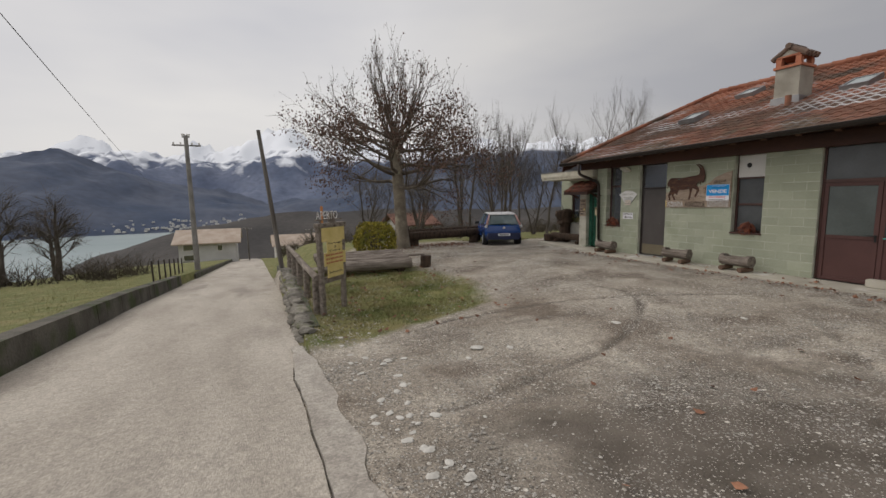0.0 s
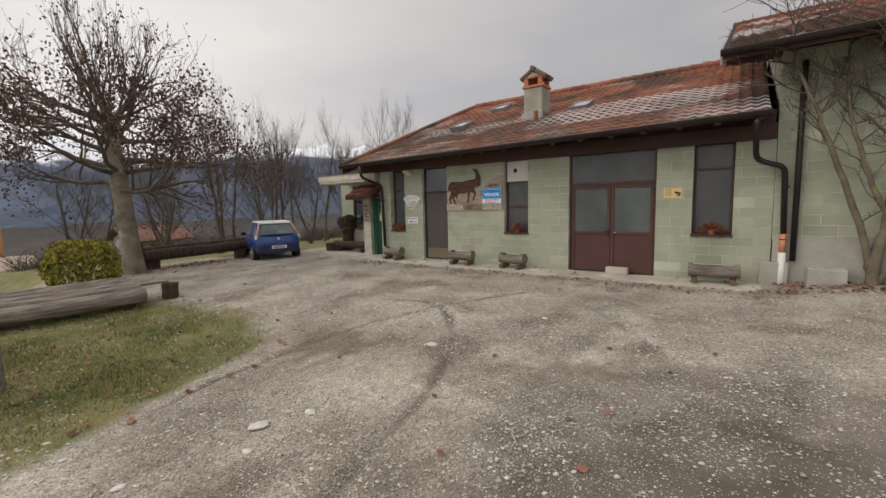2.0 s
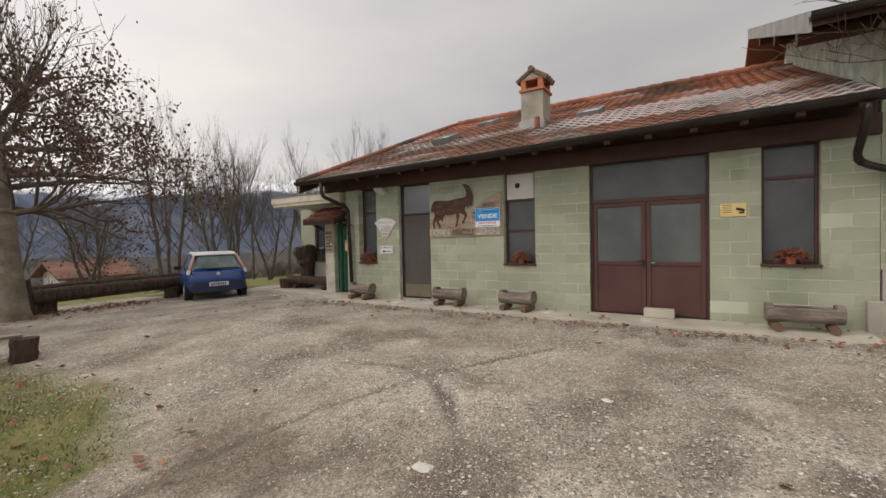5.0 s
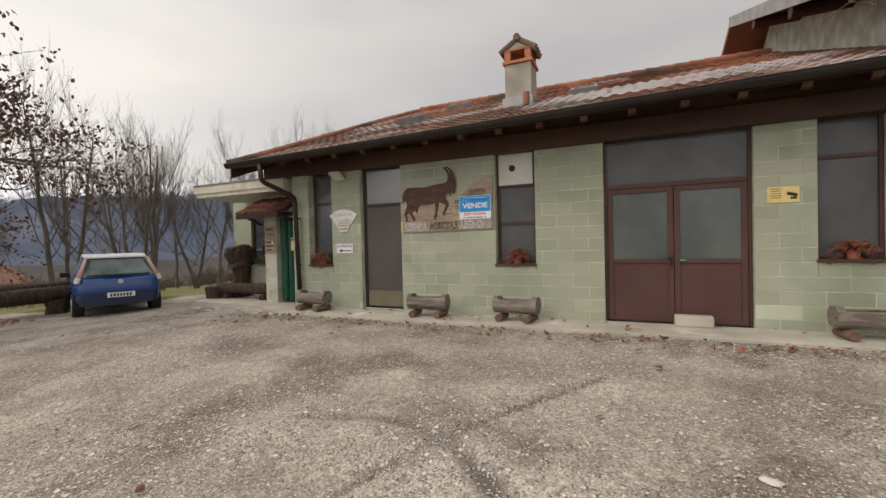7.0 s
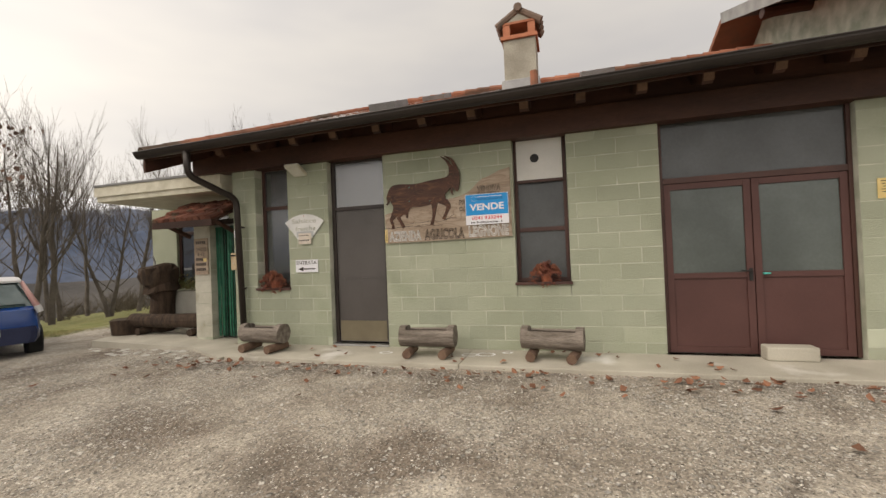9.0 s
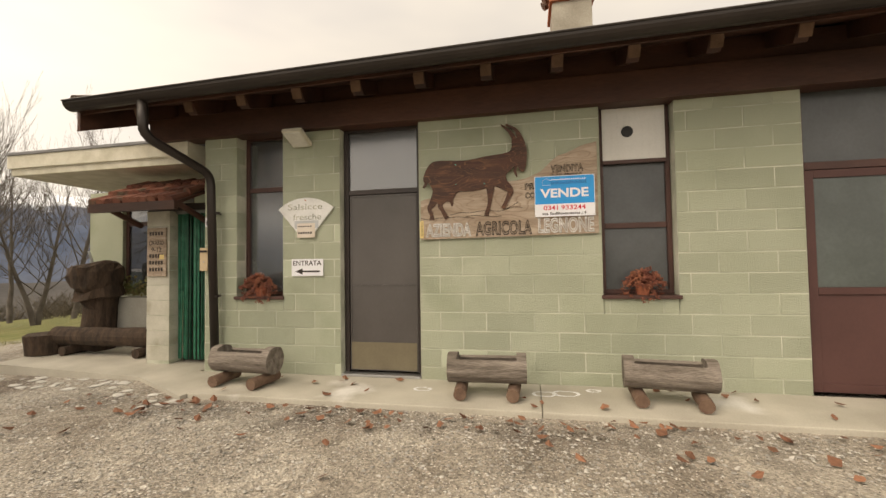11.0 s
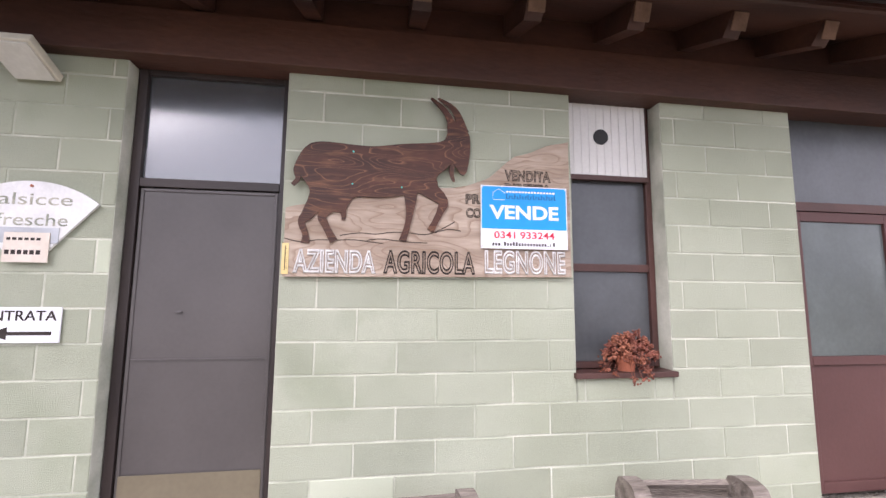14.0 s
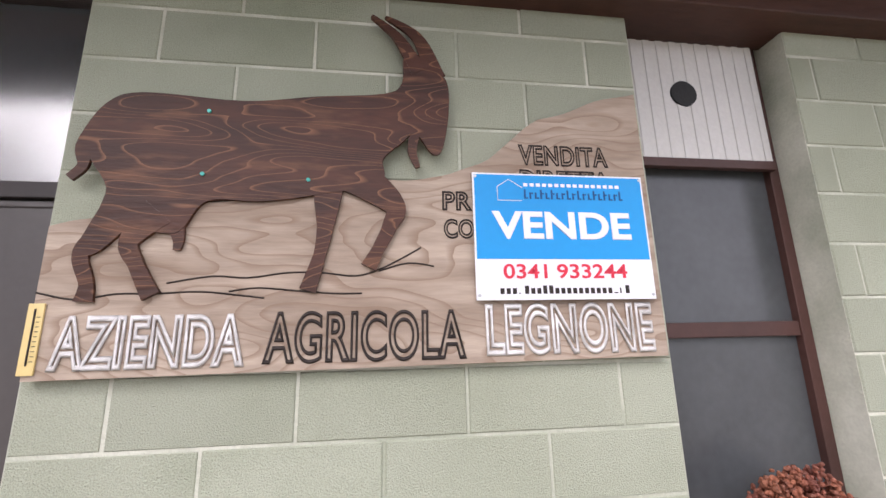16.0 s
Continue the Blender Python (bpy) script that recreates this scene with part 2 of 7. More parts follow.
M["white_panel"] = mat("white_panel", (0.58, 0.57, 0.54), (0.68, 0.67, 0.64), 1.5, 0.5, 0.1, 60, vary=0.08)
M["black"] = mat("black", (0.012, 0.012, 0.012), (0.022, 0.022, 0.022), 3, 0.6, 0.1, 60)
M["tile"] = mat("tile", (0.21, 0.075, 0.043), (0.33, 0.14, 0.085), 1.2, 0.9, 0.4, 60, vary=0.3, rnd=0.22, island=True, third=(0.085, 0.058, 0.042), third_scale=0.6, third_at=0.5)
M["interior"] = mat("interior", (0.16, 0.15, 0.14), (0.22, 0.21, 0.20), 1, 0.9, 0.1, 20)


# ---- building helpers ----
def box(bm, x0, x1, y0, y1, z0, z1, bevel=0.0):
    v = [bm.verts.new((x, y, z)) for x in (x0, x1) for y in (y0, y1) for z in (z0, z1)]
    fs = [bm.faces.new([v[i] for i in q]) for q in ((0, 1, 3, 2), (4, 6, 7, 5), (0, 4, 5, 1), (2, 3, 7, 6), (0, 2, 6, 4), (1, 5, 7, 3))]
    if bevel:
        es = list({e for f in fs for e in f.edges})
        bmesh.ops.bevel(bm, geom=es, offset=bevel, segments=2, affect="EDGES", profile=0.6)
    return bm


def obox(bm, m, sx, sy, sz, bevel=0.0):
    """A box of full sizes sx, sy, sz about the pose m."""
    b2 = bmesh.new()
    box(b2, -sx / 2, sx / 2, -sy / 2, sy / 2, -sz / 2, sz / 2, bevel)
    b2.transform(m)
    me = bpy.data.meshes.new("tmp")
    b2.to_mesh(me)
    b2.free()
    bm.from_mesh(me)
    bpy.data.meshes.remove(me)
    return bm


def tube(bm, pts, radii, seg=8, cap=True):
    """A round, tapering rod through the points."""
    rings, up = [], Vector((0.13, 0.21, 0.97))
    pts = [Vector(p) for p in pts]
    for i, p in enumerate(pts):
        d = (pts[min(i + 1, len(pts) - 1)] - pts[max(i - 1, 0)]).normalized()
        a = d.cross(up)
        if a.length < 0.05:
            a = d.cross(Vector((1, 0, 0)))
        a.normalize()
        b = d.cross(a)
        rings.append([bm.verts.new(p + (a * math.cos(2 * math.pi * k / seg) + b * math.sin(2 * math.pi * k / seg)) * radii[i]) for k in range(seg)])
    for r0, r1 in zip(rings, rings[1:]):
        for k in range(seg):
            bm.faces.new((r0[k], r0[(k + 1) % seg], r1[(k + 1) % seg], r1[k]))
    if cap and seg > 2:
        bm.faces.new(rings[0][::-1])
        bm.faces.new(rings[-1])
    return bm


def prism(bm, pts, lo, hi, axis="x"):
    """A flat outline, drawn in the two other axes, pulled from lo to hi along axis."""
    def at(p, d):
        return {"x": (d, p[0], p[1]), "y": (p[0], d, p[1]), "z": (p[0], p[1], d)}[axis]
    a, b = [bm.verts.new(at(p, lo)) for p in pts], [bm.verts.new(at(p, hi)) for p in pts]
    bm.faces.new(a)
    bm.faces.new(b[::-1])
    for i in range(len(pts)):
        j = (i + 1) % len(pts)
        bm.faces.new((a[j], a[i], b[i], b[j]))
    return bm


def finish(name, bm, material, smooth=False):
    bmesh.ops.recalc_face_normals(bm, faces=bm.faces)
    me = bpy.data.meshes.new(name)
    bm.to_mesh(me)
    bm.free()
    for m in material if isinstance(material, (list, tuple)) else [material]:
        me.materials.append(m)
    if smooth:
        me.polygons.foreach_set("use_smooth", [True] * len(me.polygons))
    return me


def thing(name, label, category, at=(0, 0, 0), rz=0.0, group="", kind=""):
    ob = new(name)
    ob.matrix_world = pose(*at, 0, 0, rz)
    return tagged(ob, label, category, group, kind)


def part(name, bm, material, parent, label="", smooth=False):
    ob = new(name, finish(name, bm, material, smooth))
    ob.parent = parent
    return tagged(ob, label)


def solid(name, bm, material, label, category, kind="", group="", smooth=False):
    return tagged(new(name, finish(name, bm, material, smooth)), label, category, group, kind)


def smooth_step(a, b, x):
    t = np.clip((np.asarray(x, float) - a) / (b - a), 0, 1)
    return t * t * (3 - 2 * t)


# ---- ground ----
def road_z(y):
    return np.interp(y, [-60, 0, 3, 7, 14, 28, 60, 100, 200], [4.5, 0.2, -0.06, -0.42, -1.05, -2.55, -5.9, -10.5, -26])


def yard_z(x, y):
    open_z = np.interp(y, [-60, -5, 0, 1.4, 3.5, 5, 7, 12, 18, 22, 30, 45, 80, 200], [4.5, 0.5, 0.2, 0.02, -0.22, -0.3, -0.32, -0.33, -0.3, -0.5, -1.2, -2.4, -8, -30])
    wall_z = np.interp(y, [-60, -10, -2, 0, 1.5, 12, 18, 22, 30, 45, 80, 200], [3, 0.7, 0.3, 0.12, -0.045, -0.055, -0.26, -0.5, -1.2, -2.4, -8, -30])
    lane = (1 - smooth_step(0.3, 2.2, x)) * (1 - smooth_step(5.0, 7.0, y))
    open_z = open_z * (1 - lane) + (road_z(y) + 0.01) * lane
    s = smooth_step(3, 8.5, x)
    return open_z * (1 - s) + wall_z * s


ROAD_L, ROAD_R = -3.4, 0.3


def ground_z(x, y):
    x, y = np.asarray(x, float), np.asarray(y, float)
    r = road_z(y) - 0.03
    field = road_z(y) + 0.42 - 0.02 * np.clip(-3.6 - x, 0, 12) - 0.10 * np.clip(-15.6 - x, 0, 100)
    z = np.where(x > ROAD_R + 0.1, yard_z(x, y), r)
    low = smooth_step(13.0, 20.0, y) * (1 - smooth_step(1.5, 5.0, x))
    z = np.where(x > ROAD_R + 0.1, z * (1 - low) + (r + 0.1) * low, z)
    z = np.where(x < ROAD_L - 0.15, field, z)
    dist = np.hypot(x, y)
    far = smooth_step(90, 420, dist) * smooth_step(-0.2, 0.25, y / np.maximum(dist, 1))
    return z * (1 - far) + (-62.0) * far


def axis_steps(a, fine0, fine1, b, fine):
    near = list(np.arange(fine0, fine1, fine))
    lo, hi, s = [], [], fine
    p = fine0
    while p > a:
        s *= 1.22
        p -= s
        lo.append(max(p, a))
    p, s = fine1, fine
    while p < b:
        hi.append(p)
        s *= 1.22
        p += s
    return np.array(lo[::-1] + near + hi + [b])


gx = axis_steps(-900, -3.3, 10.5, 900, 0.075)
gx = np.sort(np.append(gx, [ROAD_L - 0.16, ROAD_L - 0.14, ROAD_R + 0.09, ROAD_R + 0.11]))
gy = axis_steps(-400, -1.0, 15.0, 900, 0.075)
GX, GY = np.meshgrid(gx, gy)
GZ = ground_z(GX, GY)
rough = np.array([[noise.noise((x * 1.3, y * 1.3, 0)) * 0.02 + noise.noise((x * 5, y * 5, 3)) * 0.008 for x in gx] for y in gy])
fade = 1 - smooth_step(9.6, 10.2, GX) * (GX < 11)
GZ = GZ + rough * fade * (np.abs(GX) < 60)
# wheel tracks: from the lane past the shop board to the house, and turning in front of the doors
TRACKS = [([(2.2, 6.4), (2.9, 6.64), (3.84, 6.7), (4.84, 6.62), (5.94, 6.28), (7.08, 5.67), (8.2, 4.9)], 0.07, 0.78, 0.022),
          ([(6.6, 7.2), (6.75, 6.4), (6.45, 5.7), (5.44, 4.83), (4.07, 4.21), (3.35, 4.03), (2.71, 3.88), (1.4, 3.5)], 0.10, 0.66, 0.02),
          ([(8.4, 3.9), (7.2, 3.1), (5.6, 3.14), (4.38, 3.1), (3.31, 2.77), (2.0, 2.0)], 0.26, 0.46, 0.012),
          ([(8.0, 3.6), (6.35, 2.48), (5.35, 1.71), (4.57, 1.21), (3.6, 0.4)], 0.09, 0.5, 0.015),
          ([(3.0, 5.95), (4.2, 5.95), (5.2, 5.6)], 0.14, 0.42, 0.008),
          ([(9.2, 9.5), (7.6, 8.2), (5.6, 7.6)], 0.22, 0.40, 0.008)]


def track_gap(pts):
    """Distance of every ground point from a track's line."""
    line = spline_np(np.array(pts, float))
    best = np.full(GX.shape, 1e9)
    for a, b in zip(line, line[1:]):
        d = b - a
        t = np.clip(((GX - a[0]) * d[0] + (GY - a[1]) * d[1]) / (d @ d), 0, 1)
        best = np.minimum(best, np.hypot(GX - a[0] - t * d[0], GY - a[1] - t * d[1]))
    return best


def spline_np(pts, n=4):
    out = []
    for i in range(len(pts) - 1):
        a, b, c, e = pts[max(i - 1, 0)], pts[i], pts[i + 1], pts[min(i + 2, len(pts) - 1)]
        for s in range(n):
            t = s / n
            out.append(0.5 * (2 * b + (c - a) * t + (2 * a - 5 * b + 4 * c - e) * t * t + (3 * b - a - 3 * c + e) * t ** 3))
    return out + [pts[-1]]


track_damp = np.zeros(GX.shape)
for pts, w, k, deep in TRACKS:
    gap = track_gap(pts)
    GZ -= deep * np.exp(-(gap / (w * 0.8)) ** 2)
    GZ += deep * 0.6 * np.exp(-((gap - w * 1.6) / (w * 0.7)) ** 2)
    track_damp = np.maximum(track_damp, k * np.exp(-(gap / w) ** 2))
nx, ny = len(gx), len(gy)
idx = np.arange(nx * ny).reshape(ny, nx)
quads = np.stack([idx[:-1, :-1], idx[:-1, 1:], idx[1:, 1:], idx[1:, :-1]], -1).reshape(-1, 4)
g_me = bpy.data.meshes.new("ground")
g_me.from_pydata(np.stack([GX, GY, GZ], -1).reshape(-1, 3).tolist(), [], quads.tolist())
# where grass grows: the triangle by the sign, the bank behind the car, fields and slopes
tri_edge = np.interp(GY, [5.9, 7.4, 9, 11, 13, 15], [0.5, 4.3, 4.9, 4.8, 4.4, 3.9])
grass = smooth_step(-0.5, 0.9, np.minimum(tri_edge - GX, np.minimum((GY - 6.0) * 0.9, (13.8 - GY) * 1.0)))
grass = np.maximum(grass, smooth_step(17.5, 19.5, GY) * smooth_step(9.5, 10.8, GX))
grass = np.maximum(grass, smooth_step(19.0, 23.0, GY))
grass = np.maximum(grass, (GX < ROAD_L - 0.15) * 1.0)
grass = np.where((GX > 0.3) | (GX < -3.5), grass, np.where(GY > 40, grass, 0))
# darker, damp and trodden earth: near the lane, and along curved wheel tracks
damp = 0.90 * np.exp(-((GX - 3.0) / 3.1) ** 2 - ((GY - 1.3) / 2.4) ** 2)
damp = np.maximum(damp, track_damp)
damp = np.maximum(damp, 0.45 * np.exp(-((GX - 9.9) / 0.45) ** 2) * (GY < 12) * (GY > 0.5))
damp = np.where(GX > 0.2, damp, 0)
g_me.attributes.new("damp", "FLOAT", "POINT").data.foreach_set("value", damp.reshape(-1).astype(np.float32))
at = g_me.attributes.new("grass", "FLOAT", "POINT")
at.data.foreach_set("value", grass.reshape(-1).astype(np.float32))
g_me.polygons.foreach_set("use_smooth", [True] * len(g_me.polygons))
g_me.materials.append(M["yard"])
ground = tagged(new("ground", g_me), "trodden grey-brown gravel yard with patches of winter grass", "ground", kind="structure")

road_bm = bmesh.new()
rows = []
for y in list(np.arange(-30, 40, 0.5)) + list(np.arange(40, 130, 3.0)):
    bend = 0.004 * max(y - 20, 0) ** 2 * (-0.10)
    wob = 0.05 * noise.noise((0, y * 0.9, 0)) + 0.03 * noise.noise((0, y * 3.3, 5))
    right = ROAD_R + wob - (0.18 if y < 6 else 0) + 0.02 * max(y - 8, 0) + bend
    left = ROAD_L - 0.12 + bend
    rows.append([road_bm.verts.new((left + (right - left) * k / 6, y, float(road_z(y)) + (0.035 * math.sin(math.pi * k / 6)) + 0.006)) for k in range(7)])
for a, b in zip(rows, rows[1:]):
    for k in range(6):
        road_bm.faces.new((a[k], a[k + 1], b[k + 1], b[k]))
solid("road", road_bm, M["asphalt"], "narrow worn pale asphalt lane running downhill", "road", "structure", smooth=True)

edge_bm = bmesh.new()
er = []
for y in np.arange(0.6, 6.4, 0.2):
    wob = 0.05 * noise.noise((0, y * 0.9, 0)) + 0.03 * noise.noise((0, y * 3.3, 5))
    x0 = ROAD_R + wob - 0.18 + 0.015
    x1 = x0 + 0.30 + 0.10 * noise.noise((3, y * 1.7, 0)) - 0.12 * max(0, y - 5.4)
    er.append([edge_bm.verts.new((x, y, float(ground_z(0.5, y)) + dz)) for x, dz in ((x0, -0.05), (x0, 0.022), (x1, 0.020), (x1 + 0.02, -0.05))])
for a, b in zip(er, er[1:]):
    for k in range(3):
        edge_bm.faces.new((a[k], a[k + 1], b[k + 1], b[k]))
solid("road_edge_strip", edge_bm, gritty(M["asphalt_patch"], 0.2), "broken strip of pale concrete along the lane edge", "road edge", "structure")
# ---- farm building: front wall with its openings ----
FX, TOP = 11.0, 2.9
OPEN = [(1.60, 2.32, 0.945), (3.03, 5.0, 0.0), (6.10, 6.80, 0.895), (8.72, 9.66, 0.03), (10.40, 11.02, 0.88)]
WY0, WY1 = 0.95, 11.475
front = bmesh.new()
spans, y = [], WY0
for a, b, sill in OPEN:
    spans.append((y, a, -0.3, TOP))
    if sill > 0.1:
        spans.append((a, b, -0.3, sill))
    y = b
spans.append((y, WY1, -0.3, TOP))
for a, b, z0, z1 in spans:
    box(front, FX + 0.0045, FX + 0.3, a + 0.003, b - 0.003, z0, z1 - 0.003)
wall_front = solid("wall_front", front, M["mortar"], "pale green painted concrete-block front wall", "wall", "structure")

shell = bmesh.new()
box(shell, FX + 0.31, 23.5, 11.2, 11.468, -0.6, 3.3)
box(shell, 23.2, 23.5, 1.0, 11.2, -0.6, 3.3)
solid("wall_end", shell, M["block_bare"], "bare concrete-block end wall of the farm building", "wall", "structure")
fl = bmesh.new()
box(fl, FX + 0.31, 23.2, 1.2, 11.3, -0.3, -0.02)
solid("floor", fl, M["concrete_old"], "bare concrete floor inside the farm building", "floor", "structure")
inner = bmesh.new()
box(inner, 14.0, 14.1, 1.2, 11.29, -0.02, 3.2)
solid("wall_inner", inner, M["interior"], "plain inner wall behind the windows", "wall", "structure")
cl = bmesh.new()
box(cl, FX + 0.31, 23.2, 1.2, 11.29, 3.21, 3.27)
solid("ceiling", cl, M["interior"], "plain ceiling inside the farm building", "ceiling", "structure")

# tall barn to the south, same front line
barn = bmesh.new()
box(barn, FX + 0.0045, FX + 0.32, -14.0, 0.944, 0.9, 4.45)
box(barn, FX + 0.33, 20.0, 0.65, 0.947, -0.3, 4.6)
gable = [(FX + 0.33, 4.6), (20.0, 4.6), (20.0, 6.0), (18.2, 7.15), (FX + 0.33, 4.5 + 0.2)]
prism(barn, [(p[0], p[1]) for p in gable], 0.65, 0.947, "y")
wall_barn = solid("wall_barn", barn, M["mortar"], "tall pale green block wall of the adjoining barn", "wall", "structure")
plinth = bmesh.new()
box(plinth, FX - 0.03, FX + 0.3, -14.0, 0.93, -0.4, 0.98)
box(plinth, FX - 0.16, FX - 0.032, 0.68, 1.12, -0.3, 0.46, 0.015)
solid("plinth", plinth, M["concrete_old"], "stained grey concrete plinth below the barn wall", "plinth", "structure")

# ---- slabs ----
slab = bmesh.new()
box(slab, 10.18, FX + 0.01, 0.98, 7.447, -0.35, 0.0, 0.012)
box(slab, 10.178, FX + 0.01, 7.452, 10.95, -0.35, 0.0, 0.012)
solid("slab", slab, M["concrete"], "worn pale concrete pavement strip along the front", "pavement", "structure")
slab2 = bmesh.new()
prism(slab2, [(10.1, 10.96), (10.65, 12.05), (10.92, 14.75), (13.0, 15.2), (13.0, 11.56), (11.0, 11.54), (11.0, 10.96)], -0.4, -0.012, "z")
solid("porch_slab", slab2, M["concrete"], "pale concrete porch slab by the entrance", "pavement", "structure")

# ---- roof ----
RS, EX, EZ = 0.40, 10.2, 3.21


def roof_z(x):
    return EZ + RS * (x - EX)


def verge_y(x):
    return 12.42 - (x - EX) * 0.15


deck = bmesh.new()
q = [(EX, 1.12), (17.2, 1.0), (17.2, verge_y(17.2)), (EX, 12.42)]
top = [deck.verts.new((x, y, roof_z(x) - 0.07)) for x, y in q]
bot = [deck.verts.new((x, y, roof_z(x) - 0.11)) for x, y in q]
deck.faces.new(top), deck.faces.new(bot[::-1])
for i in range(4):
    deck.faces.new((top[i], top[(i + 1) % 4], bot[(i + 1) % 4], bot[i]))
solid("roof_deck", deck, M["dark_wood"], "dark brown boarded underside of the roof", "roof", "structure")
back = bmesh.new()
q = [(17.2, 1.0, roof_z(17.2)), (24.2, 1.0, roof_z(10.2)), (24.2, 11.4, roof_z(10.2)), (17.2, verge_y(17.2), roof_z(17.2))]
top = [back.verts.new(p) for p in q]
bot = [back.verts.new((x, y, z - 0.12)) for x, y, z in q]
back.faces.new(top), back.faces.new(bot[::-1])
for i in range(4):
    back.faces.new((top[i], top[(i + 1) % 4], bot[(i + 1) % 4], bot[i]))
solid("roof_back", back, M["tile"], "red clay tiled rear roof slope", "roof", "structure")

# ---- more materials ----
M["tile_piece"] = mat("tile_piece", (0.11, 0.052, 0.036), (0.20, 0.09, 0.058), 1.2, 0.9, 0.4, 60, vary=0.3, rnd=0.25, third=(0.11, 0.075, 0.05), third_scale=0.7, third_at=0.45)
FROST = ((0.62, 0.64, 0.68), (0.78, 0.79, 0.82))
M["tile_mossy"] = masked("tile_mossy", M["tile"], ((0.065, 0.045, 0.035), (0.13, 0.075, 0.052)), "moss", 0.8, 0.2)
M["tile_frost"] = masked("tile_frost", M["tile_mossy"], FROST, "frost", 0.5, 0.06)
M["tile_piece_frost"] = masked("tile_piece_frost", M["tile_piece"], FROST, "frost", 0.45, 0.1)
M["old_wood"] = mat("old_wood", (0.135, 0.112, 0.092), (0.285, 0.245, 0.21), 5.0, 0.95, 1.0, 45, vary=0.6, stretch=(3, 0.35, 3), dist=0.015, third=(0.06, 0.045, 0.036), third_scale=4.0, third_at=0.6)
M["old_wood_x"] = mat("old_wood_x", (0.13, 0.105, 0.085), (0.29, 0.25, 0.215), 5.0, 0.9, 0.7, 55, vary=0.4, stretch=(0.5, 3, 3), dist=0.008)
M["log_end"] = mat("log_end", (0.115, 0.068, 0.048), (0.18, 0.115, 0.08), 9.0, 0.9, 0.5, 60, vary=0.35)
M["soil"] = mat("soil", (0.035, 0.025, 0.02), (0.07, 0.05, 0.04), 9.0, 1.0, 0.8, 60, vary=0.4)


def ringed(m, line, scale, rings, thin, stretch):
    """Adds the wandering growth rings of rotary-cut plywood."""
    n, l = m.node_tree.nodes, m.node_tree.links
    b = n["Principled BSDF"]
    under = b.inputs["Base Color"].links[0].from_socket
    geo, mp, nz, mul, fr, mr, mx = (n.new("ShaderNodeNewGeometry"), n.new("ShaderNodeMapping"), n.new("ShaderNodeTexNoise"), n.new("ShaderNodeMath"), n.new("ShaderNodeMath"), n.new("ShaderNodeMapRange"), n.new("ShaderNodeMixRGB"))
    mp.inputs["Scale"].default_value = stretch
    l.new(geo.outputs["Position"], mp.inputs["Vector"])
    l.new(mp.outputs[0], nz.inputs["Vector"])
    nz.inputs["Scale"].default_value, nz.inputs["Detail"].default_value = scale, 1.5
    mul.operation, fr.operation = "MULTIPLY", "FRACT"
    l.new(nz.outputs["Fac"], mul.inputs[0])
    mul.inputs[1].default_value = rings
    l.new(mul.outputs[0], fr.inputs[0])
    l.new(fr.outputs[0], mr.inputs[0])
    mr.inputs[1].default_value, mr.inputs[2].default_value, mr.inputs[3].default_value, mr.inputs[4].default_value = 1 - thin, 1.0, 0.0, 0.85
    l.new(mr.outputs[0], mx.inputs[0])
    l.new(under, mx.inputs[1])
    mx.inputs[2].default_value = (*line, 1)
    l.new(mx.outputs[0], b.inputs["Base Color"])
    return m


M["ply"] = mat("ply", (0.29, 0.22, 0.165), (0.44, 0.355, 0.28), 2.5, 0.75, 0.25, 14, vary=0.28, stretch=(1, 0.7, 5))
M["goat_wood"] = mat("goat_wood", (0.038, 0.013, 0.0065), (0.072, 0.024, 0.012), 2.0, 0.55, 0.3, 12, vary=0.4, stretch=(1, 1.2, 6), third=(0.12, 0.05, 0.024), third_scale=3.2, third_at=0.55)
ringed(M["goat_wood"], (0.23, 0.105, 0.052), 2.2, 22, 0.15, (1, 0.55, 3.0))
ringed(M["ply"], (0.24, 0.165, 0.115), 2.2, 14, 0.30, (1, 0.7, 2.6))
M["white_paint"] = mat("white_paint", (0.62, 0.62, 0.61), (0.78, 0.78, 0.77), 4, 0.6, 0.15, 60, vary=0.12)
M["chalk"] = mat("chalk", (0.50, 0.48, 0.46), (0.80, 0.79, 0.78), 14, 0.7, 0.2, 60, vary=0.25)
M["black_paint"] = mat("black_paint", (0.018, 0.013, 0.011), (0.04, 0.03, 0.026), 9, 0.7, 0.1, 60)
M["faded_paint"] = mat("faded_paint", (0.20, 0.22, 0.17), (0.48, 0.47, 0.38), 22, 0.8, 0.1, 60, vary=0.3)
M["sign_blue"] = mat("sign_blue", (0.0, 0.27, 0.66), (0.0, 0.30, 0.71), 1, 0.35, 0.02, 40, vary=0.04)
M["sign_white"] = mat("sign_white", (0.76, 0.76, 0.80), (0.80, 0.80, 0.84), 1, 0.35, 0.02, 40, vary=0.03)
M["sign_red"] = mat("sign_red", (0.62, 0.02, 0.05), (0.66, 0.03, 0.06), 1, 0.4, 0.02, 40, vary=0.03)
M["cream"] = mat("cream", (0.55, 0.52, 0.42), (0.68, 0.65, 0.55), 5, 0.7, 0.15, 50, vary=0.12)
M["paper"] = mat("paper", (0.62, 0.54, 0.46), (0.70, 0.63, 0.55), 6, 0.8, 0.1, 50, vary=0.1)
M["yellow_plate"] = mat("yellow_plate", (0.66, 0.50, 0.20), (0.76, 0.60, 0.28), 5, 0.6, 0.1, 60, vary=0.1)
M["letter_beige"] = mat("letter_beige", (0.46, 0.35, 0.22), (0.56, 0.44, 0.29), 5, 0.6, 0.1, 60, vary=0.12)
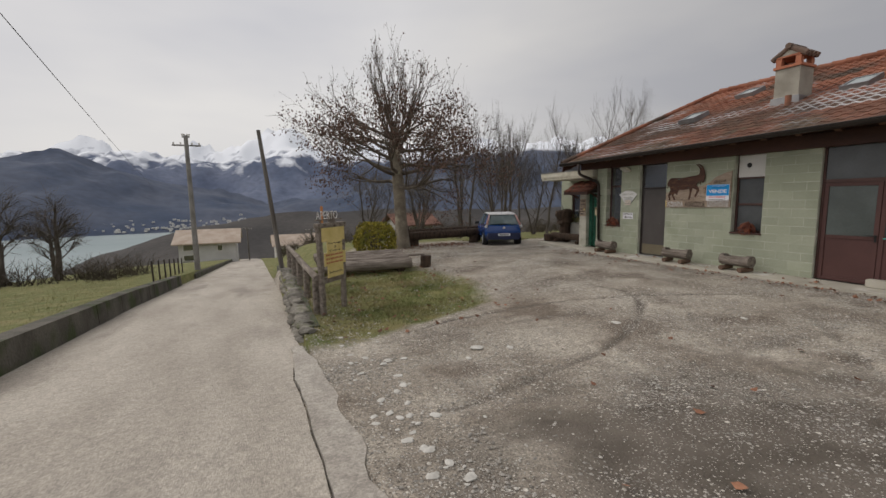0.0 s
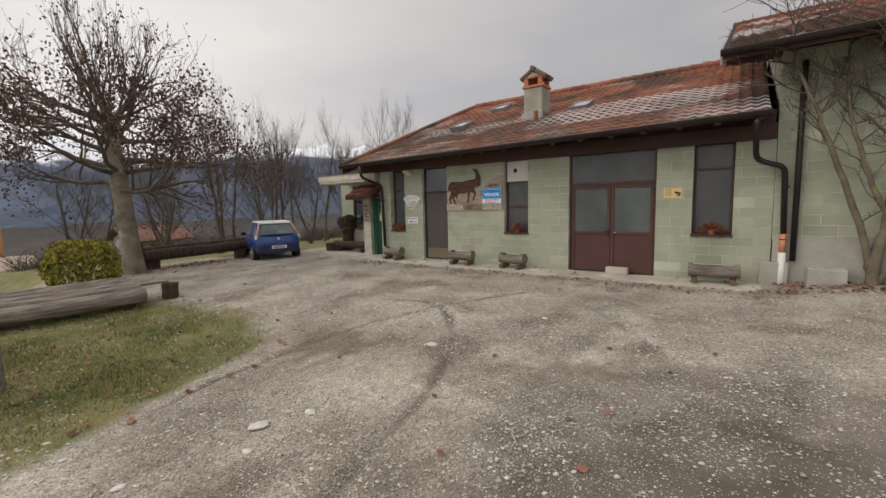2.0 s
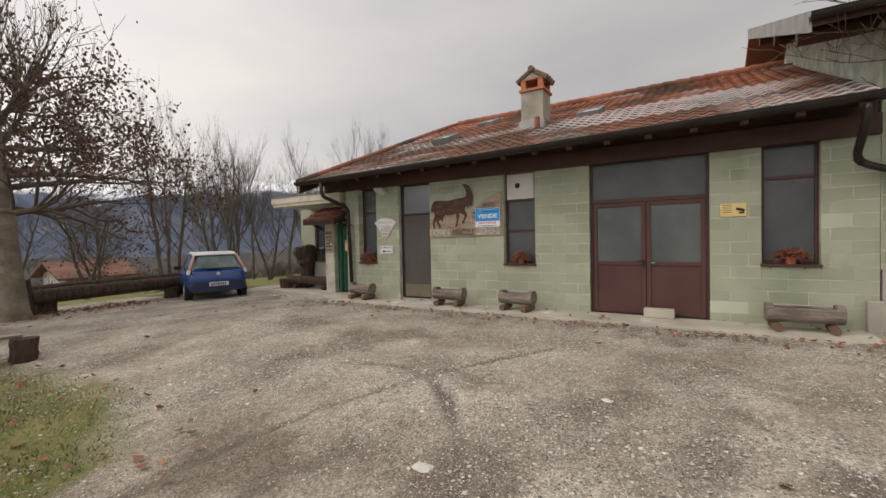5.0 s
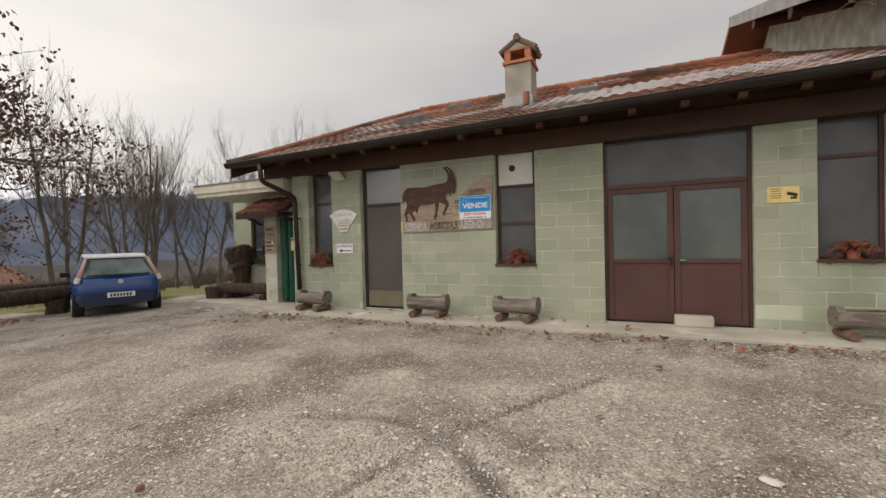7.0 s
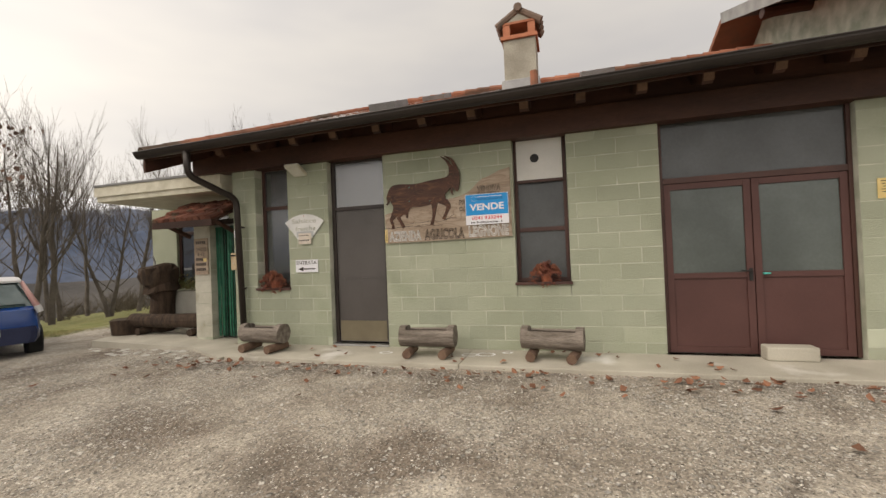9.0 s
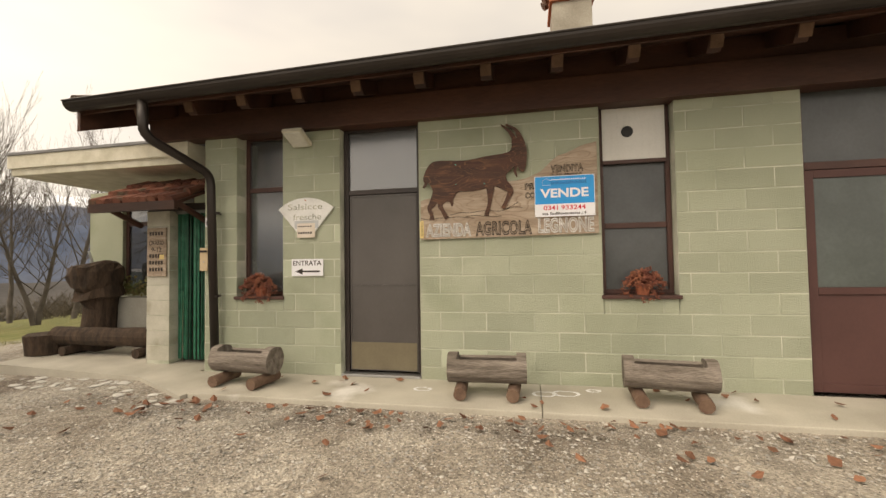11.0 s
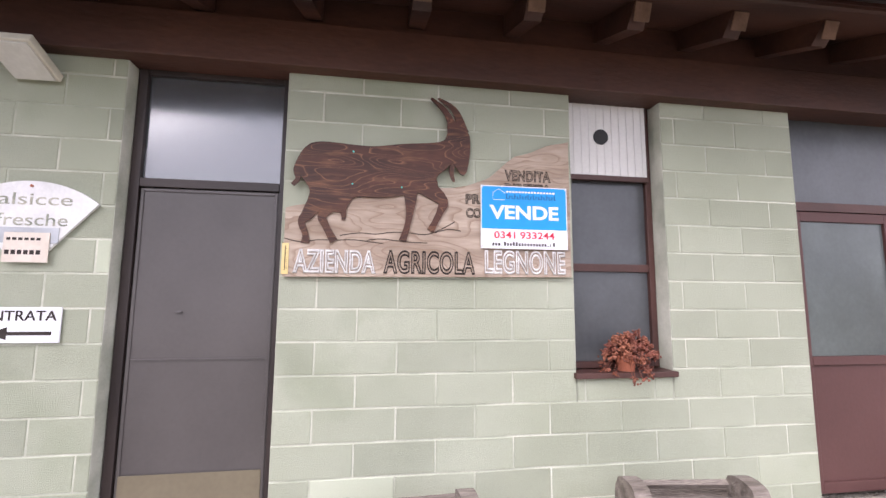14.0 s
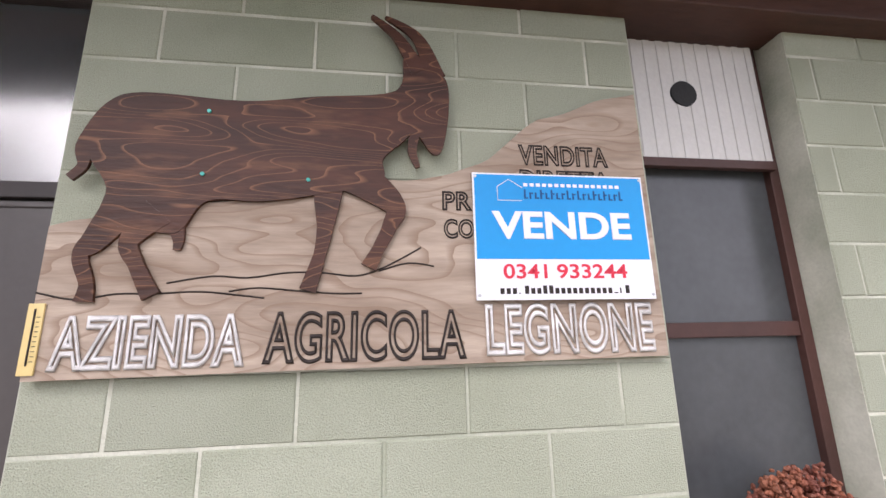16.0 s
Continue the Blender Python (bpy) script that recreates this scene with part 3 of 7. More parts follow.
M["sedum"] = mat("sedum", (0.15, 0.042, 0.03), (0.27, 0.10, 0.055), 9, 0.6, 0.2, 60, vary=0.3, rnd=0.35, island=True)
M["sedum_green"] = mat("sedum_green", (0.10, 0.13, 0.04), (0.20, 0.15, 0.06), 9, 0.6, 0.2, 60, vary=0.3, rnd=0.35, island=True)
M["terracotta"] = mat("terracotta", (0.36, 0.11, 0.06), (0.46, 0.16, 0.09), 4, 0.85, 0.2, 60, vary=0.2)
M["render_grey"] = mat("render_grey", (0.27, 0.25, 0.21), (0.40, 0.375, 0.32), 2.0, 0.95, 0.4, 40, vary=0.22)
M["brick"] = mat("brick", (0.36, 0.13, 0.075), (0.46, 0.19, 0.11), 4.0, 0.9, 0.4, 50, vary=0.25, rnd=0.15)
M["lead"] = mat("lead", (0.20, 0.20, 0.205), (0.30, 0.30, 0.305), 2.0, 0.5, 0.1, 40, vary=0.2, metal=0.6)
M["zinc"] = mat("zinc", (0.24, 0.24, 0.235), (0.36, 0.36, 0.35), 2.0, 0.55, 0.1, 40, vary=0.2, metal=0.2)
M["steel"] = mat("steel", (0.45, 0.46, 0.47), (0.55, 0.56, 0.57), 3.0, 0.35, 0.05, 40, vary=0.1, metal=0.9)
M["pvc_white"] = mat("pvc_white", (0.66, 0.66, 0.64), (0.74, 0.74, 0.72), 2.0, 0.45, 0.05, 40, vary=0.1)
M["pvc_orange"] = mat("pvc_orange", (0.50, 0.20, 0.10), (0.58, 0.26, 0.14), 2.0, 0.5, 0.05, 40, vary=0.1)
M["lamp_diffuser"] = mat("lamp_diffuser", (0.55, 0.54, 0.48), (0.66, 0.65, 0.60), 6.0, 0.4, 0.1, 40, vary=0.12)
M["teal"] = mat("teal", (0.05, 0.42, 0.36), (0.07, 0.48, 0.42), 3.0, 0.4, 0.05, 40)
M["efflor"] = mat("efflor", (0.66, 0.66, 0.66), (0.80, 0.80, 0.80), 9.0, 0.95, 0.2, 60, vary=0.2)


def lettering(name, body, width, height, y_left, z_base, x, material, parent, outline=0.0, label="", bold=0.0):
    """Words on a wall that faces the yard; outline: letters drawn as their outline alone, with that stroke."""
    cu = bpy.data.curves.new(name, "FONT")
    cu.body, cu.size = body, 1.0
    if outline:
        cu.fill_mode, cu.bevel_depth, cu.bevel_resolution = "NONE", outline / height * 0.40, 0
        cu.offset, cu.space_character = 0.015, 1.08
    else:
        cu.extrude, cu.offset = 0.004, bold
    tmp = bpy.data.objects.new("tmp", cu)
    scene.collection.objects.link(tmp)
    me = bpy.data.meshes.new_from_object(tmp.evaluated_get(bpy.context.evaluated_depsgraph_get()))
    bpy.data.objects.remove(tmp)
    bpy.data.curves.remove(cu)
    n = len(me.vertices)
    co = np.empty(n * 3, np.float32)
    me.vertices.foreach_get("co", co)
    co = co.reshape(-1, 3)
    lo, hi = co.min(0), co.max(0)
    sx, sz = width / (hi[0] - lo[0]), height / (hi[1] - lo[1])
    depth = 0.0015 if not outline else outline * 0.5
    out = np.stack([x - (co[:, 2] - lo[2]) / max(hi[2] - lo[2], 1e-6) * depth, y_left - (co[:, 0] - lo[0]) * sx, z_base + (co[:, 1] - lo[1]) * sz], -1)
    me.vertices.foreach_set("co", out.reshape(-1).astype(np.float32))
    me.materials.clear()
    me.materials.append(material)
    me.update()
    me.name = name
    ob = new(name, me)
    ob.parent = parent
    return tagged(ob, label)


# ---- windows and doors of the front ----
def frame_bars(bm, x0, x1, y0, y1, z0, z1, w):
    """The four bars of a frame in an opening; butted, not crossing."""
    box(bm, x0, x1, y0, y0 + w, z0, z1, 0.004)
    box(bm, x0, x1, y1 - w, y1, z0, z1, 0.004)
    box(bm, x0, x1, y0 + w, y1 - w, z0, z0 + w, 0.004)
    box(bm, x0, x1, y0 + w, y1 - w, z1 - w, z1, 0.004)
    return bm


def front_window(name, y0, y1, z0, rails, panes, mat_frame, label, depth=0.16):
    w = thing(name, label, "window", (FX, (y0 + y1) / 2, z0), kind="structure")
    inv = w.matrix_world.inverted()
    def put(pname, bm, m, lab=""):
        bm.transform(inv)
        return part(pname, bm, m, w, lab)
    xa, xb = FX + depth - 0.03, FX + depth + 0.04
    put("window_frame", frame_bars(bmesh.new(), xa, xb, y0 + 0.004, y1 - 0.004, z0 + 0.03, TOP - 0.01, 0.045), mat_frame)
    for z in rails:
        put("rail", box(bmesh.new(), xa + 0.004, xb - 0.004, y0 + 0.052, y1 - 0.052, z - 0.028, z + 0.028, 0.004), mat_frame)
    cuts = [z0 + 0.076] + [v for z in rails for v in (z - 0.029, z + 0.029)] + [TOP - 0.056]
    for k in range(0, len(cuts), 2):
        put("pane", box(bmesh.new(), FX + depth, FX + depth + 0.006, y0 + 0.05, y1 - 0.05, cuts[k], cuts[k + 1]), M[panes[k // 2]])
    put("window_sill", box(bmesh.new(), FX - 0.035, FX + depth - 0.031, y0 - 0.02, y1 + 0.02, z0 - 0.012, z0 + 0.026, 0.006), mat_frame)
    return w, put


front_window("window_1", *OPEN[4], [2.22], ["glass_haze", "glass_haze"], M["frame_brown"], "tall brown-framed window with dark glass in the block wall", 0.20)
w2, put2 = front_window("window_2", *OPEN[2], [1.63], ["glass_grey", "glass_grey"], M["frame_brown"], "brown-framed window with dusty panes and a white vent panel on top")
vent = bmesh.new()
for k in range(20):
    y = 6.15 + 0.0302 * k
    box(vent, FX + 0.105 + (0.004 if k % 2 else 0), FX + 0.128, y, y + 0.0302, 2.31, 2.85)
put2("vent_panel", vent, M["white_panel"], "ribbed white panel")
# solid black disc: its colour paints the dark inside of the round hole
hole = bmesh.new()
tube(hole, [(FX + 0.10, 6.51, 2.60), (FX + 0.118, 6.51, 2.60)], [0.058, 0.058], 20)
put2("vent_hole", hole, M["black"], "round dark vent opening")
put2("panel_rail", box(bmesh.new(), FX + 0.10, FX + 0.129, 6.145, 6.758, 2.27, 2.308, 0.003), M["frame_brown"])
front_window("window_3", *OPEN[0], [2.35], ["glass_grey", "glass_grey"], M["frame_brown"], "tall brown-framed window with dusty glass in the block wall")

door = thing("door_1", "closed grey panel door with dark frame and glass transom", "door", (FX, 9.19, 0.03), kind="structure")


def put_door(pname, bm, m, lab="", par=None):
    bm.transform(door.matrix_world.inverted())
    return part(pname, bm, m, par or door, lab)


dx = FX + 0.13
db = bmesh.new()
box(db, dx - 0.03, dx + 0.06, 8.724, 8.765, 0.03, TOP - 0.02, 0.003)
box(db, dx - 0.03, dx + 0.06, 9.60, 9.656, 0.03, TOP - 0.02, 0.003)
box(db, dx - 0.03, dx + 0.06, 8.767, 9.598, 2.085, 2.14, 0.003)
box(db, dx - 0.03, dx + 0.06, 8.767, 9.598, TOP - 0.08, TOP - 0.02, 0.003)
put_door("door_frame", db, M["frame_dark"], "dark frame")
leaf = put_door("door_leaf", box(bmesh.new(), dx - 0.012, dx + 0.03, 8.769, 9.596, 0.045, 2.082, 0.006), M["panel_grey"])
lf = frame_bars(bmesh.new(), dx - 0.019, dx - 0.0125, 8.775, 9.59, 0.05, 2.076, 0.02)
box(lf, dx - 0.019, dx - 0.0125, 8.797, 9.568, 1.02, 1.03)
put_door("beading", lf, M["panel_grey"])
put_door("kick_plate", box(bmesh.new(), dx - 0.024, dx - 0.0195, 8.79, 9.575, 0.06, 0.37, 0.002), M["kick"], "olive metal kick plate")
put_door("latch", box(bmesh.new(), dx - 0.03, dx - 0.0195, 9.30, 9.335, 1.306, 1.316, 0.002), M["panel_grey"])
put_door("transom_pane", box(bmesh.new(), dx, dx + 0.006, 8.767, 9.598, 2.142, TOP - 0.082), M["glass_haze"])
put_door("door_sill", box(bmesh.new(), FX - 0.01, dx - 0.031, 8.724, 9.656, 0.002, 0.028, 0.004), M["steel"])

gate = thing("door_2", "closed double brown metal door with frosted upper panes", "door", (FX, 4.015, 0), kind="structure")


def put_gate(pname, bm, m, lab="", par=None):
    bm.transform(gate.matrix_world.inverted())
    return part(pname, bm, m, par or gate, lab)


gx0 = FX + 0.11
gb = bmesh.new()
box(gb, gx0 - 0.03, gx0 + 0.06, 3.034, 3.075, 0.004, TOP - 0.01, 0.003)
box(gb, gx0 - 0.03, gx0 + 0.06, 4.955, 4.996, 0.004, TOP - 0.01, 0.003)
box(gb, gx0 - 0.03, gx0 + 0.06, 3.077, 4.953, 2.10, 2.17, 0.003)
put_gate("door_frame", gb, M["frame_brown"])
put_gate("transom_pane", box(bmesh.new(), gx0, gx0 + 0.006, 3.077, 4.953, 2.172, TOP - 0.012), M["glass_grey"], "grey transom glass")
for y0, y1 in ((3.08, 4.01), (4.02, 4.95)):
    lb = frame_bars(bmesh.new(), gx0 - 0.02, gx0 + 0.03, y0, y1, 0.01, 2.095, 0.075)
    box(lb, gx0 - 0.02, gx0 + 0.03, y0 + 0.077, y1 - 0.077, 0.92, 0.985, 0.003)
    lo = put_gate("door_leaf", lb, M["panel_brown"])
    put_gate("lower_panel", box(bmesh.new(), gx0, gx0 + 0.012, y0 + 0.076, y1 - 0.076, 0.086, 0.919), M["panel_brown"], "plain brown panel", lo)
    put_gate("pane", box(bmesh.new(), gx0, gx0 + 0.006, y0 + 0.076, y1 - 0.076, 0.986, 2.019), M["glass_frost"], "frosted glass with smears", lo)
hb = bmesh.new()
box(hb, gx0 - 0.035, gx0 - 0.021, 4.04, 4.075, 0.88, 1.03, 0.004)
tube(hb, [(gx0 - 0.03, 4.058, 1.0), (gx0 - 0.075, 4.058, 1.0), (gx0 - 0.075, 4.17, 1.005)], [0.009] * 3, 8)
put_gate("handle", hb, M["black"], "black lever handle")
hb = bmesh.new()
tube(hb, [(gx0 - 0.021, 3.93, 0.965), (gx0 - 0.05, 3.93, 0.965), (gx0 - 0.052, 3.87, 0.965)], [0.012, 0.012, 0.009], 8)
put_gate("knob", hb, M["teal"], "small turquoise knob")
tk = bmesh.new()
box(tk, 10.80, 10.99, 3.55, 4.04, 0.002, 0.16, 0.02)
solid("door_block", tk, M["concrete"], "pale concrete block lying before the brown door", "concrete block")

# ---- eaves: beam, rafters, gutter, pipes ----
beam = bmesh.new()
box(beam, FX - 0.10, FX + 0.12, 0.96, 12.2, 2.85, 3.15, 0.008)
infill = bmesh.new()
box(infill, FX - 0.04, FX + 0.06, 0.99, 12.15, 3.152, 3.40)
solid("eaves_infill", infill, M["dark_wood"], "dark boards closing the gaps between the rafters", "boards", "structure")
solid("eaves_beam", beam, M["dark_wood"], "dark stained timber beam on the wall head", "beam", "structure")


def rafter_mesh(length, w=0.11, h=0.15):
    bm = bmesh.new()
    pts = [(0, 0.02), (0.05, -h), (length, -h), (length, 0), (0.0, 0.0 + 0.03)]
    prism(bm, pts[:4], -w / 2, w / 2, "y")
    return bm


slope = math.degrees(math.atan(RS))
raft_me = finish("rafter", rafter_mesh(1.5), M["dark_wood"])
end_bm = bmesh.new()
box(end_bm, -0.006, 0.0, -0.052, 0.052, -0.115, -0.008, 0.002)
end_me = finish("rafter_end", end_bm, M["rafter_end"])
for k in range(17):
    y = 1.25 + 0.665 * k
    r = tagged(new("rafter", raft_me), "dark timber rafter with pale weathered end under the eaves", "rafter", "rafters under the eaves", "structure")
    r.matrix_world = pose(10.45, y, roof_z(10.45) - 0.115, 0, -slope, 0)
    e = new("end_face", end_me)
    e.parent = r
    e.matrix_basis = pose(-0.0005, 0, 0)


def gutter(name, x, z, y0, y1, r, label):
    bm = bmesh.new()
    n, rings = 10, []
    for y in (y0, y1):
        ring = [(x + math.cos(a) * r, y, z + math.sin(a) * r) for a in np.linspace(math.pi, 2 * math.pi, n)]
        ring += [(x + math.cos(a) * (r - 0.006), y, z + math.sin(a) * (r - 0.006)) for a in np.linspace(2 * math.pi, math.pi, n)]
        rings.append([bm.verts.new(p) for p in ring])
    for k in range(2 * n):
        j = (k + 1) % (2 * n)
        bm.faces.new((rings[0][k], rings[0][j], rings[1][j], rings[1][k]))
    for ring in rings:
        for k in range(n - 1):
            bm.faces.new((ring[k], ring[k + 1], ring[2 * n - 2 - k], ring[2 * n - 1 - k]))
    tube(bm, [(x - r, y0, z + 0.004), (x - r, y1, z + 0.004)], [0.011, 0.011], 6)
    g = thing(name, label, "gutter", (x, (y0 + y1) / 2, z), kind="structure")
    bm.transform(g.matrix_world.inverted())
    part("channel", bm, M["gutter"], g, smooth=False)
    fb = bmesh.new()
    box(fb, x + r + 0.004, x + r + 0.03, y0, y1, z - 0.085, z + 0.03)
    fb.transform(g.matrix_world.inverted())
    part("fascia", fb, M["dark_wood"], g, "dark fascia board")
    return g


gutter("gutter_1", EX - 0.08, EZ - 0.04, 1.08, 12.40, 0.088, "dark brown half-round metal eaves gutter")


def pipe(name, pts, r, label, extra=()):
    p = thing(name, label, "drainpipe", pts[-1])
    bm = bmesh.new()
    dense = [Vector(pts[0])]
    for a, b, c in zip(pts, pts[1:], pts[2:]):
        a, b, c = Vector(a), Vector(b), Vector(c)
        u, v = (a - b).normalized() * 0.12, (c - b).normalized() * 0.12
        for s in (0, 0.25, 0.5, 0.75, 1.0):
            dense.append(b + u * (1 - s) ** 2 + v * s ** 2)
    dense.append(Vector(pts[-1]))
    tube(bm, dense, [r] * len(dense), 12)
    bm.transform(p.matrix_world.inverted())
    part("tube", bm, M["gutter"], p, smooth=True)
    for m, a, b, rr, lab in extra:
        e = bmesh.new()
        tube(e, [a, b], [rr, rr], 12)
        e.transform(p.matrix_world.inverted())
        part("sleeve", e, m, p, lab, smooth=True)
    for z in (0.9, 1.9):
        e = bmesh.new()
        q = Vector(pts[-1])
        tube(e, [(q.x, q.y, z), (q.x, q.y, z + 0.03)], [r + 0.006] * 2, 12)
        box(e, q.x + r, FX, q.y - 0.012, q.y + 0.012, z + 0.005, z + 0.025)
        e.transform(p.matrix_world.inverted())
        part("bracket", e, M["gutter"], p)
    return p


pipe("drainpipe", [(10.12, 11.46, 3.06), (10.13, 11.46, 2.66), (10.86, 11.27, 2.38), (10.91, 11.25, 0.28)], 0.05, "dark brown drainpipe with a bend below the gutter")
pipe("drainpipe", [(10.125, 1.3, 3.13), (10.15, 1.3, 2.95), (10.72, 1.28, 2.52), (10.74, 1.2, 2.42), (10.88, 0.82, 2.3), (10.89, 0.78, 1.0)], 0.05,
     "dark brown drainpipe ending in orange and white plastic", [(M["pvc_orange"], (10.89, 0.78, 0.62), (10.89, 0.78, 1.02), 0.056, "orange plastic sleeve"),
     (M["pvc_white"], (10.87, 0.78, -0.16), (10.89, 0.78, 0.66), 0.064, "white plastic standpipe")])
bp = bmesh.new()
tube(bp, [(10.9, 0.62, 4.2), (10.9, 0.62, 0.5)], [0.05, 0.05], 12)
solid("barn_drainpipe", bp, M["gutter"], "dark brown drainpipe down the barn corner", "drainpipe", smooth=True)

# ---- roof tiles ----
TW, TD = 0.228, 0.32


def tile_verts(n=5):
    """One curved tile: low edge at x 0 (thick lip), high edge at x TD."""
    ys = np.linspace(0, TW, n)
    bump = [0.030 * math.sin(math.pi * min(t * 1.5, 1)) - 0.004 * math.sin(math.pi * max(t * 1.5 - 1, 0) * 2) for t in np.linspace(0, 1, n)]
    v, f, low = [], [], []
    for j, (x, lift) in enumerate(((0.0, -0.014), (0.0, 0.018), (TD * 0.25, 0.014), (TD * 1.06, -0.006))):
        for y, b in zip(ys, bump):
            v.append((x, float(y), lift + b))
            low.append((0.36, 0.42, 0.16, 0.0)[j])
    for j in range(3):
        for k in range(n - 1):
            f.append((j * n + k, j * n + k + 1, (j + 1) * n + k + 1, (j + 1) * n + k))
    return np.array(v), f, low


tv, tf, tl = tile_verts()
tile_me = bpy.data.meshes.new("tile")
tile_me.from_pydata(tv.tolist(), [], tf)
tile_me.attributes.new("frost", "FLOAT", "POINT").data.foreach_set("value", tl)
tile_me.materials.append(M["tile_piece_frost"])
roof = thing("roof", "red-brown clay tiled roof with frost on its tile edges", "roof", (EX, 6, EZ), kind="structure")
rng = random.Random(4)


def tile_field(x0, z0, s, x1, ya, yb_at, first_rows, parent, name, frost=0.0):
    """Rows of tiles up a slope: the lowest rows as single tiles, the rest joined."""
    vv, ff, ll, made = [], [], [], 0
    rows = int((x1 - x0) / (TD * math.cos(math.atan(s))))
    for i in range(rows + 1):
        x = x0 + i * TD * math.cos(math.atan(s))
        yb = yb_at(x)
        for j in range(int((yb - ya) / TW)):
            y = ya + j * TW
            m = Matrix.Translation((x, y, z0 + s * (x - x0) + rng.uniform(-0.004, 0.004))) @ pose(0, 0, 0, rng.uniform(-1, 1), -math.degrees(math.atan(s)), rng.uniform(-1.2, 1.2))
            if i < first_rows:
                ob = new("tile", tile_me)
                ob.parent = parent
                ob.matrix_basis = parent.matrix_world.inverted() @ m
                made += 1
            else:
                base = len(vv)
                vv += [tuple(m @ Vector(p)) for p in tv]
                ff += [tuple(base + k for k in q) for q in tf]
                snowy = frost * math.exp(-((y - 4.2) / 3.2) ** 2) * (1.0 if x < x0 + 3.4 else 0.1)
                ll += [a + (snowy if a > 0.2 else 0) for a in tl]
    me = bpy.data.meshes.new(name)
    me.from_pydata(vv, [], ff)
    me.attributes.new("frost", "FLOAT", "POINT").data.foreach_set("value", ll)
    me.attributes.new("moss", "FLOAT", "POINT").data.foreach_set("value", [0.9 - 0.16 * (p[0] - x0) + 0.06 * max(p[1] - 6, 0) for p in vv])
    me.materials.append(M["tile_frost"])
    return tagged(new(name, me), "rows of weathered red-brown clay roof tiles", "roof tiles", kind="stuff")


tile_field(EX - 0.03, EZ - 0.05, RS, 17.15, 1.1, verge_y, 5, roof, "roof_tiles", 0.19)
ridge = bmesh.new()
for k in range(int((verge_y(17.2) - 1.2) / 0.36)):
    y = 1.2 + 0.36 * k
    tube(ridge, [(17.2, y, roof_z(17.2) + 0.01), (17.2, y + 0.38, roof_z(17.2) + 0.022)], [0.10, 0.115], 10)
solid("ridge_tiles", ridge, M["tile"], "row of half-round clay ridge tiles", "roof tiles", "stuff")
verge = bmesh.new()
for a, b in zip(np.linspace(EX, 17.2, 20), np.linspace(EX, 17.2, 20)[1:]):
    tube(verge, [(a, verge_y(a) + 0.02, roof_z(a) + 0.01), (b + 0.03, verge_y(b) + 0.02, roof_z(b) + 0.02)], [0.085, 0.075], 8)
solid("verge_tiles", verge, M["tile"], "row of clay verge tiles on the roof edge", "roof tiles", "stuff")
vb = bmesh.new()
prism(vb, [(EX, roof_z(EX) - 0.32), (EX, roof_z(EX) - 0.03), (17.2, roof_z(17.2) - 0.03), (17.2, roof_z(17.2) - 0.32)], 0, 0.04, "y")
for v in vb.verts:
    v.co.y += verge_y(v.co.x) - 0.05
solid("verge_board", vb, M["dark_wood"], "dark timber verge board", "roof trim", "structure")
gb2 = bmesh.new()
prism(gb2, [(FX + 0.02, 3.3), (17.2, roof_z(17.2) - 0.34), (23.4, 3.3)], 11.3, 11.55, "y")
solid("wall_gable", gb2, M["block_bare"], "bare block gable under the roof", "wall", "structure")


def skylight(x, y, w=0.55, d=0.78):
    s = thing("roof_window", "small roof window in a grey metal frame", "roof window", (x, y, roof_z(x)), group="roof windows")
    base = Matrix.Translation((0, 0, 0.03)) @ pose(0, 0, 0, 0, -slope, 0)
    bm = bmesh.new()
    for a, b, c, e in ((0, d, 0, 0.06), (0, d, w - 0.06, w), (0, 0.06, 0.06, w - 0.06), (d - 0.06, d, 0.06, w - 0.06)):
        box(bm, a, b, c, e, -0.06, 0.08)
    bm.transform(base)
    part("frame", bm, M["lead"], s)
    g = box(bmesh.new(), 0.06, d - 0.06, 0.06, w - 0.06, 0.05, 0.062)
    g.transform(base)
    part("pane", g, M["glass_sky"], s)
    return s


M["glass_sky"] = mat("glass_sky", (0.25, 0.29, 0.29), (0.36, 0.41, 0.40), 1.0, 0.06, 0.0, 30, vary=0.1, spec=0.9)
skylight(13.15, 5.2)
skylight(12.75, 9.2)
skylight(15.05, 8.85)

# the eaves sink a little towards the entrance, the ridge stays level
def eaves_drop(x, y):
    return -0.0165 * (y - 6.4) * (1 - smooth_step(EX, 17.0, x))


for ob in list(scene.collection.all_objects):
    kind = ob.name.split(".")[0]
    if kind in ("roof_deck", "roof_tiles", "verge_tiles", "verge_board"):
        for v in ob.data.vertices:
            v.co.z += float(eaves_drop(v.co.x, v.co.y))
    elif kind in ("channel", "fascia") and ob.parent.name == "gutter_1":
        for v in ob.data.vertices:
            v.co.z += float(eaves_drop(EX, v.co.y + ob.parent.location.y))
    elif kind == "rafter" or (kind == "tile" and ob.parent == roof):
        at0 = ob.matrix_basis.translation + (roof.location if kind == "tile" else Vector((0, 0, 0)))
        ob.matrix_basis = Matrix.Translation((0, 0, float(eaves_drop(at0.x, at0.y)))) @ ob.matrix_basis

# ---- chimney ----
M["bark_tile"] = mat("bark_tile", (0.10, 0.075, 0.06), (0.20, 0.13, 0.10), 3, 0.9, 0.4, 40, vary=0.3)
ch = thing("chimney", "rendered chimney with a brick and tile cap", "chimney", (13.3, 6.8, 4.3))
cinv = ch.matrix_world.inverted()


def put_ch(pname, bm, m, lab=""):
    bm.transform(cinv)
    return part(pname, bm, m, ch, lab)


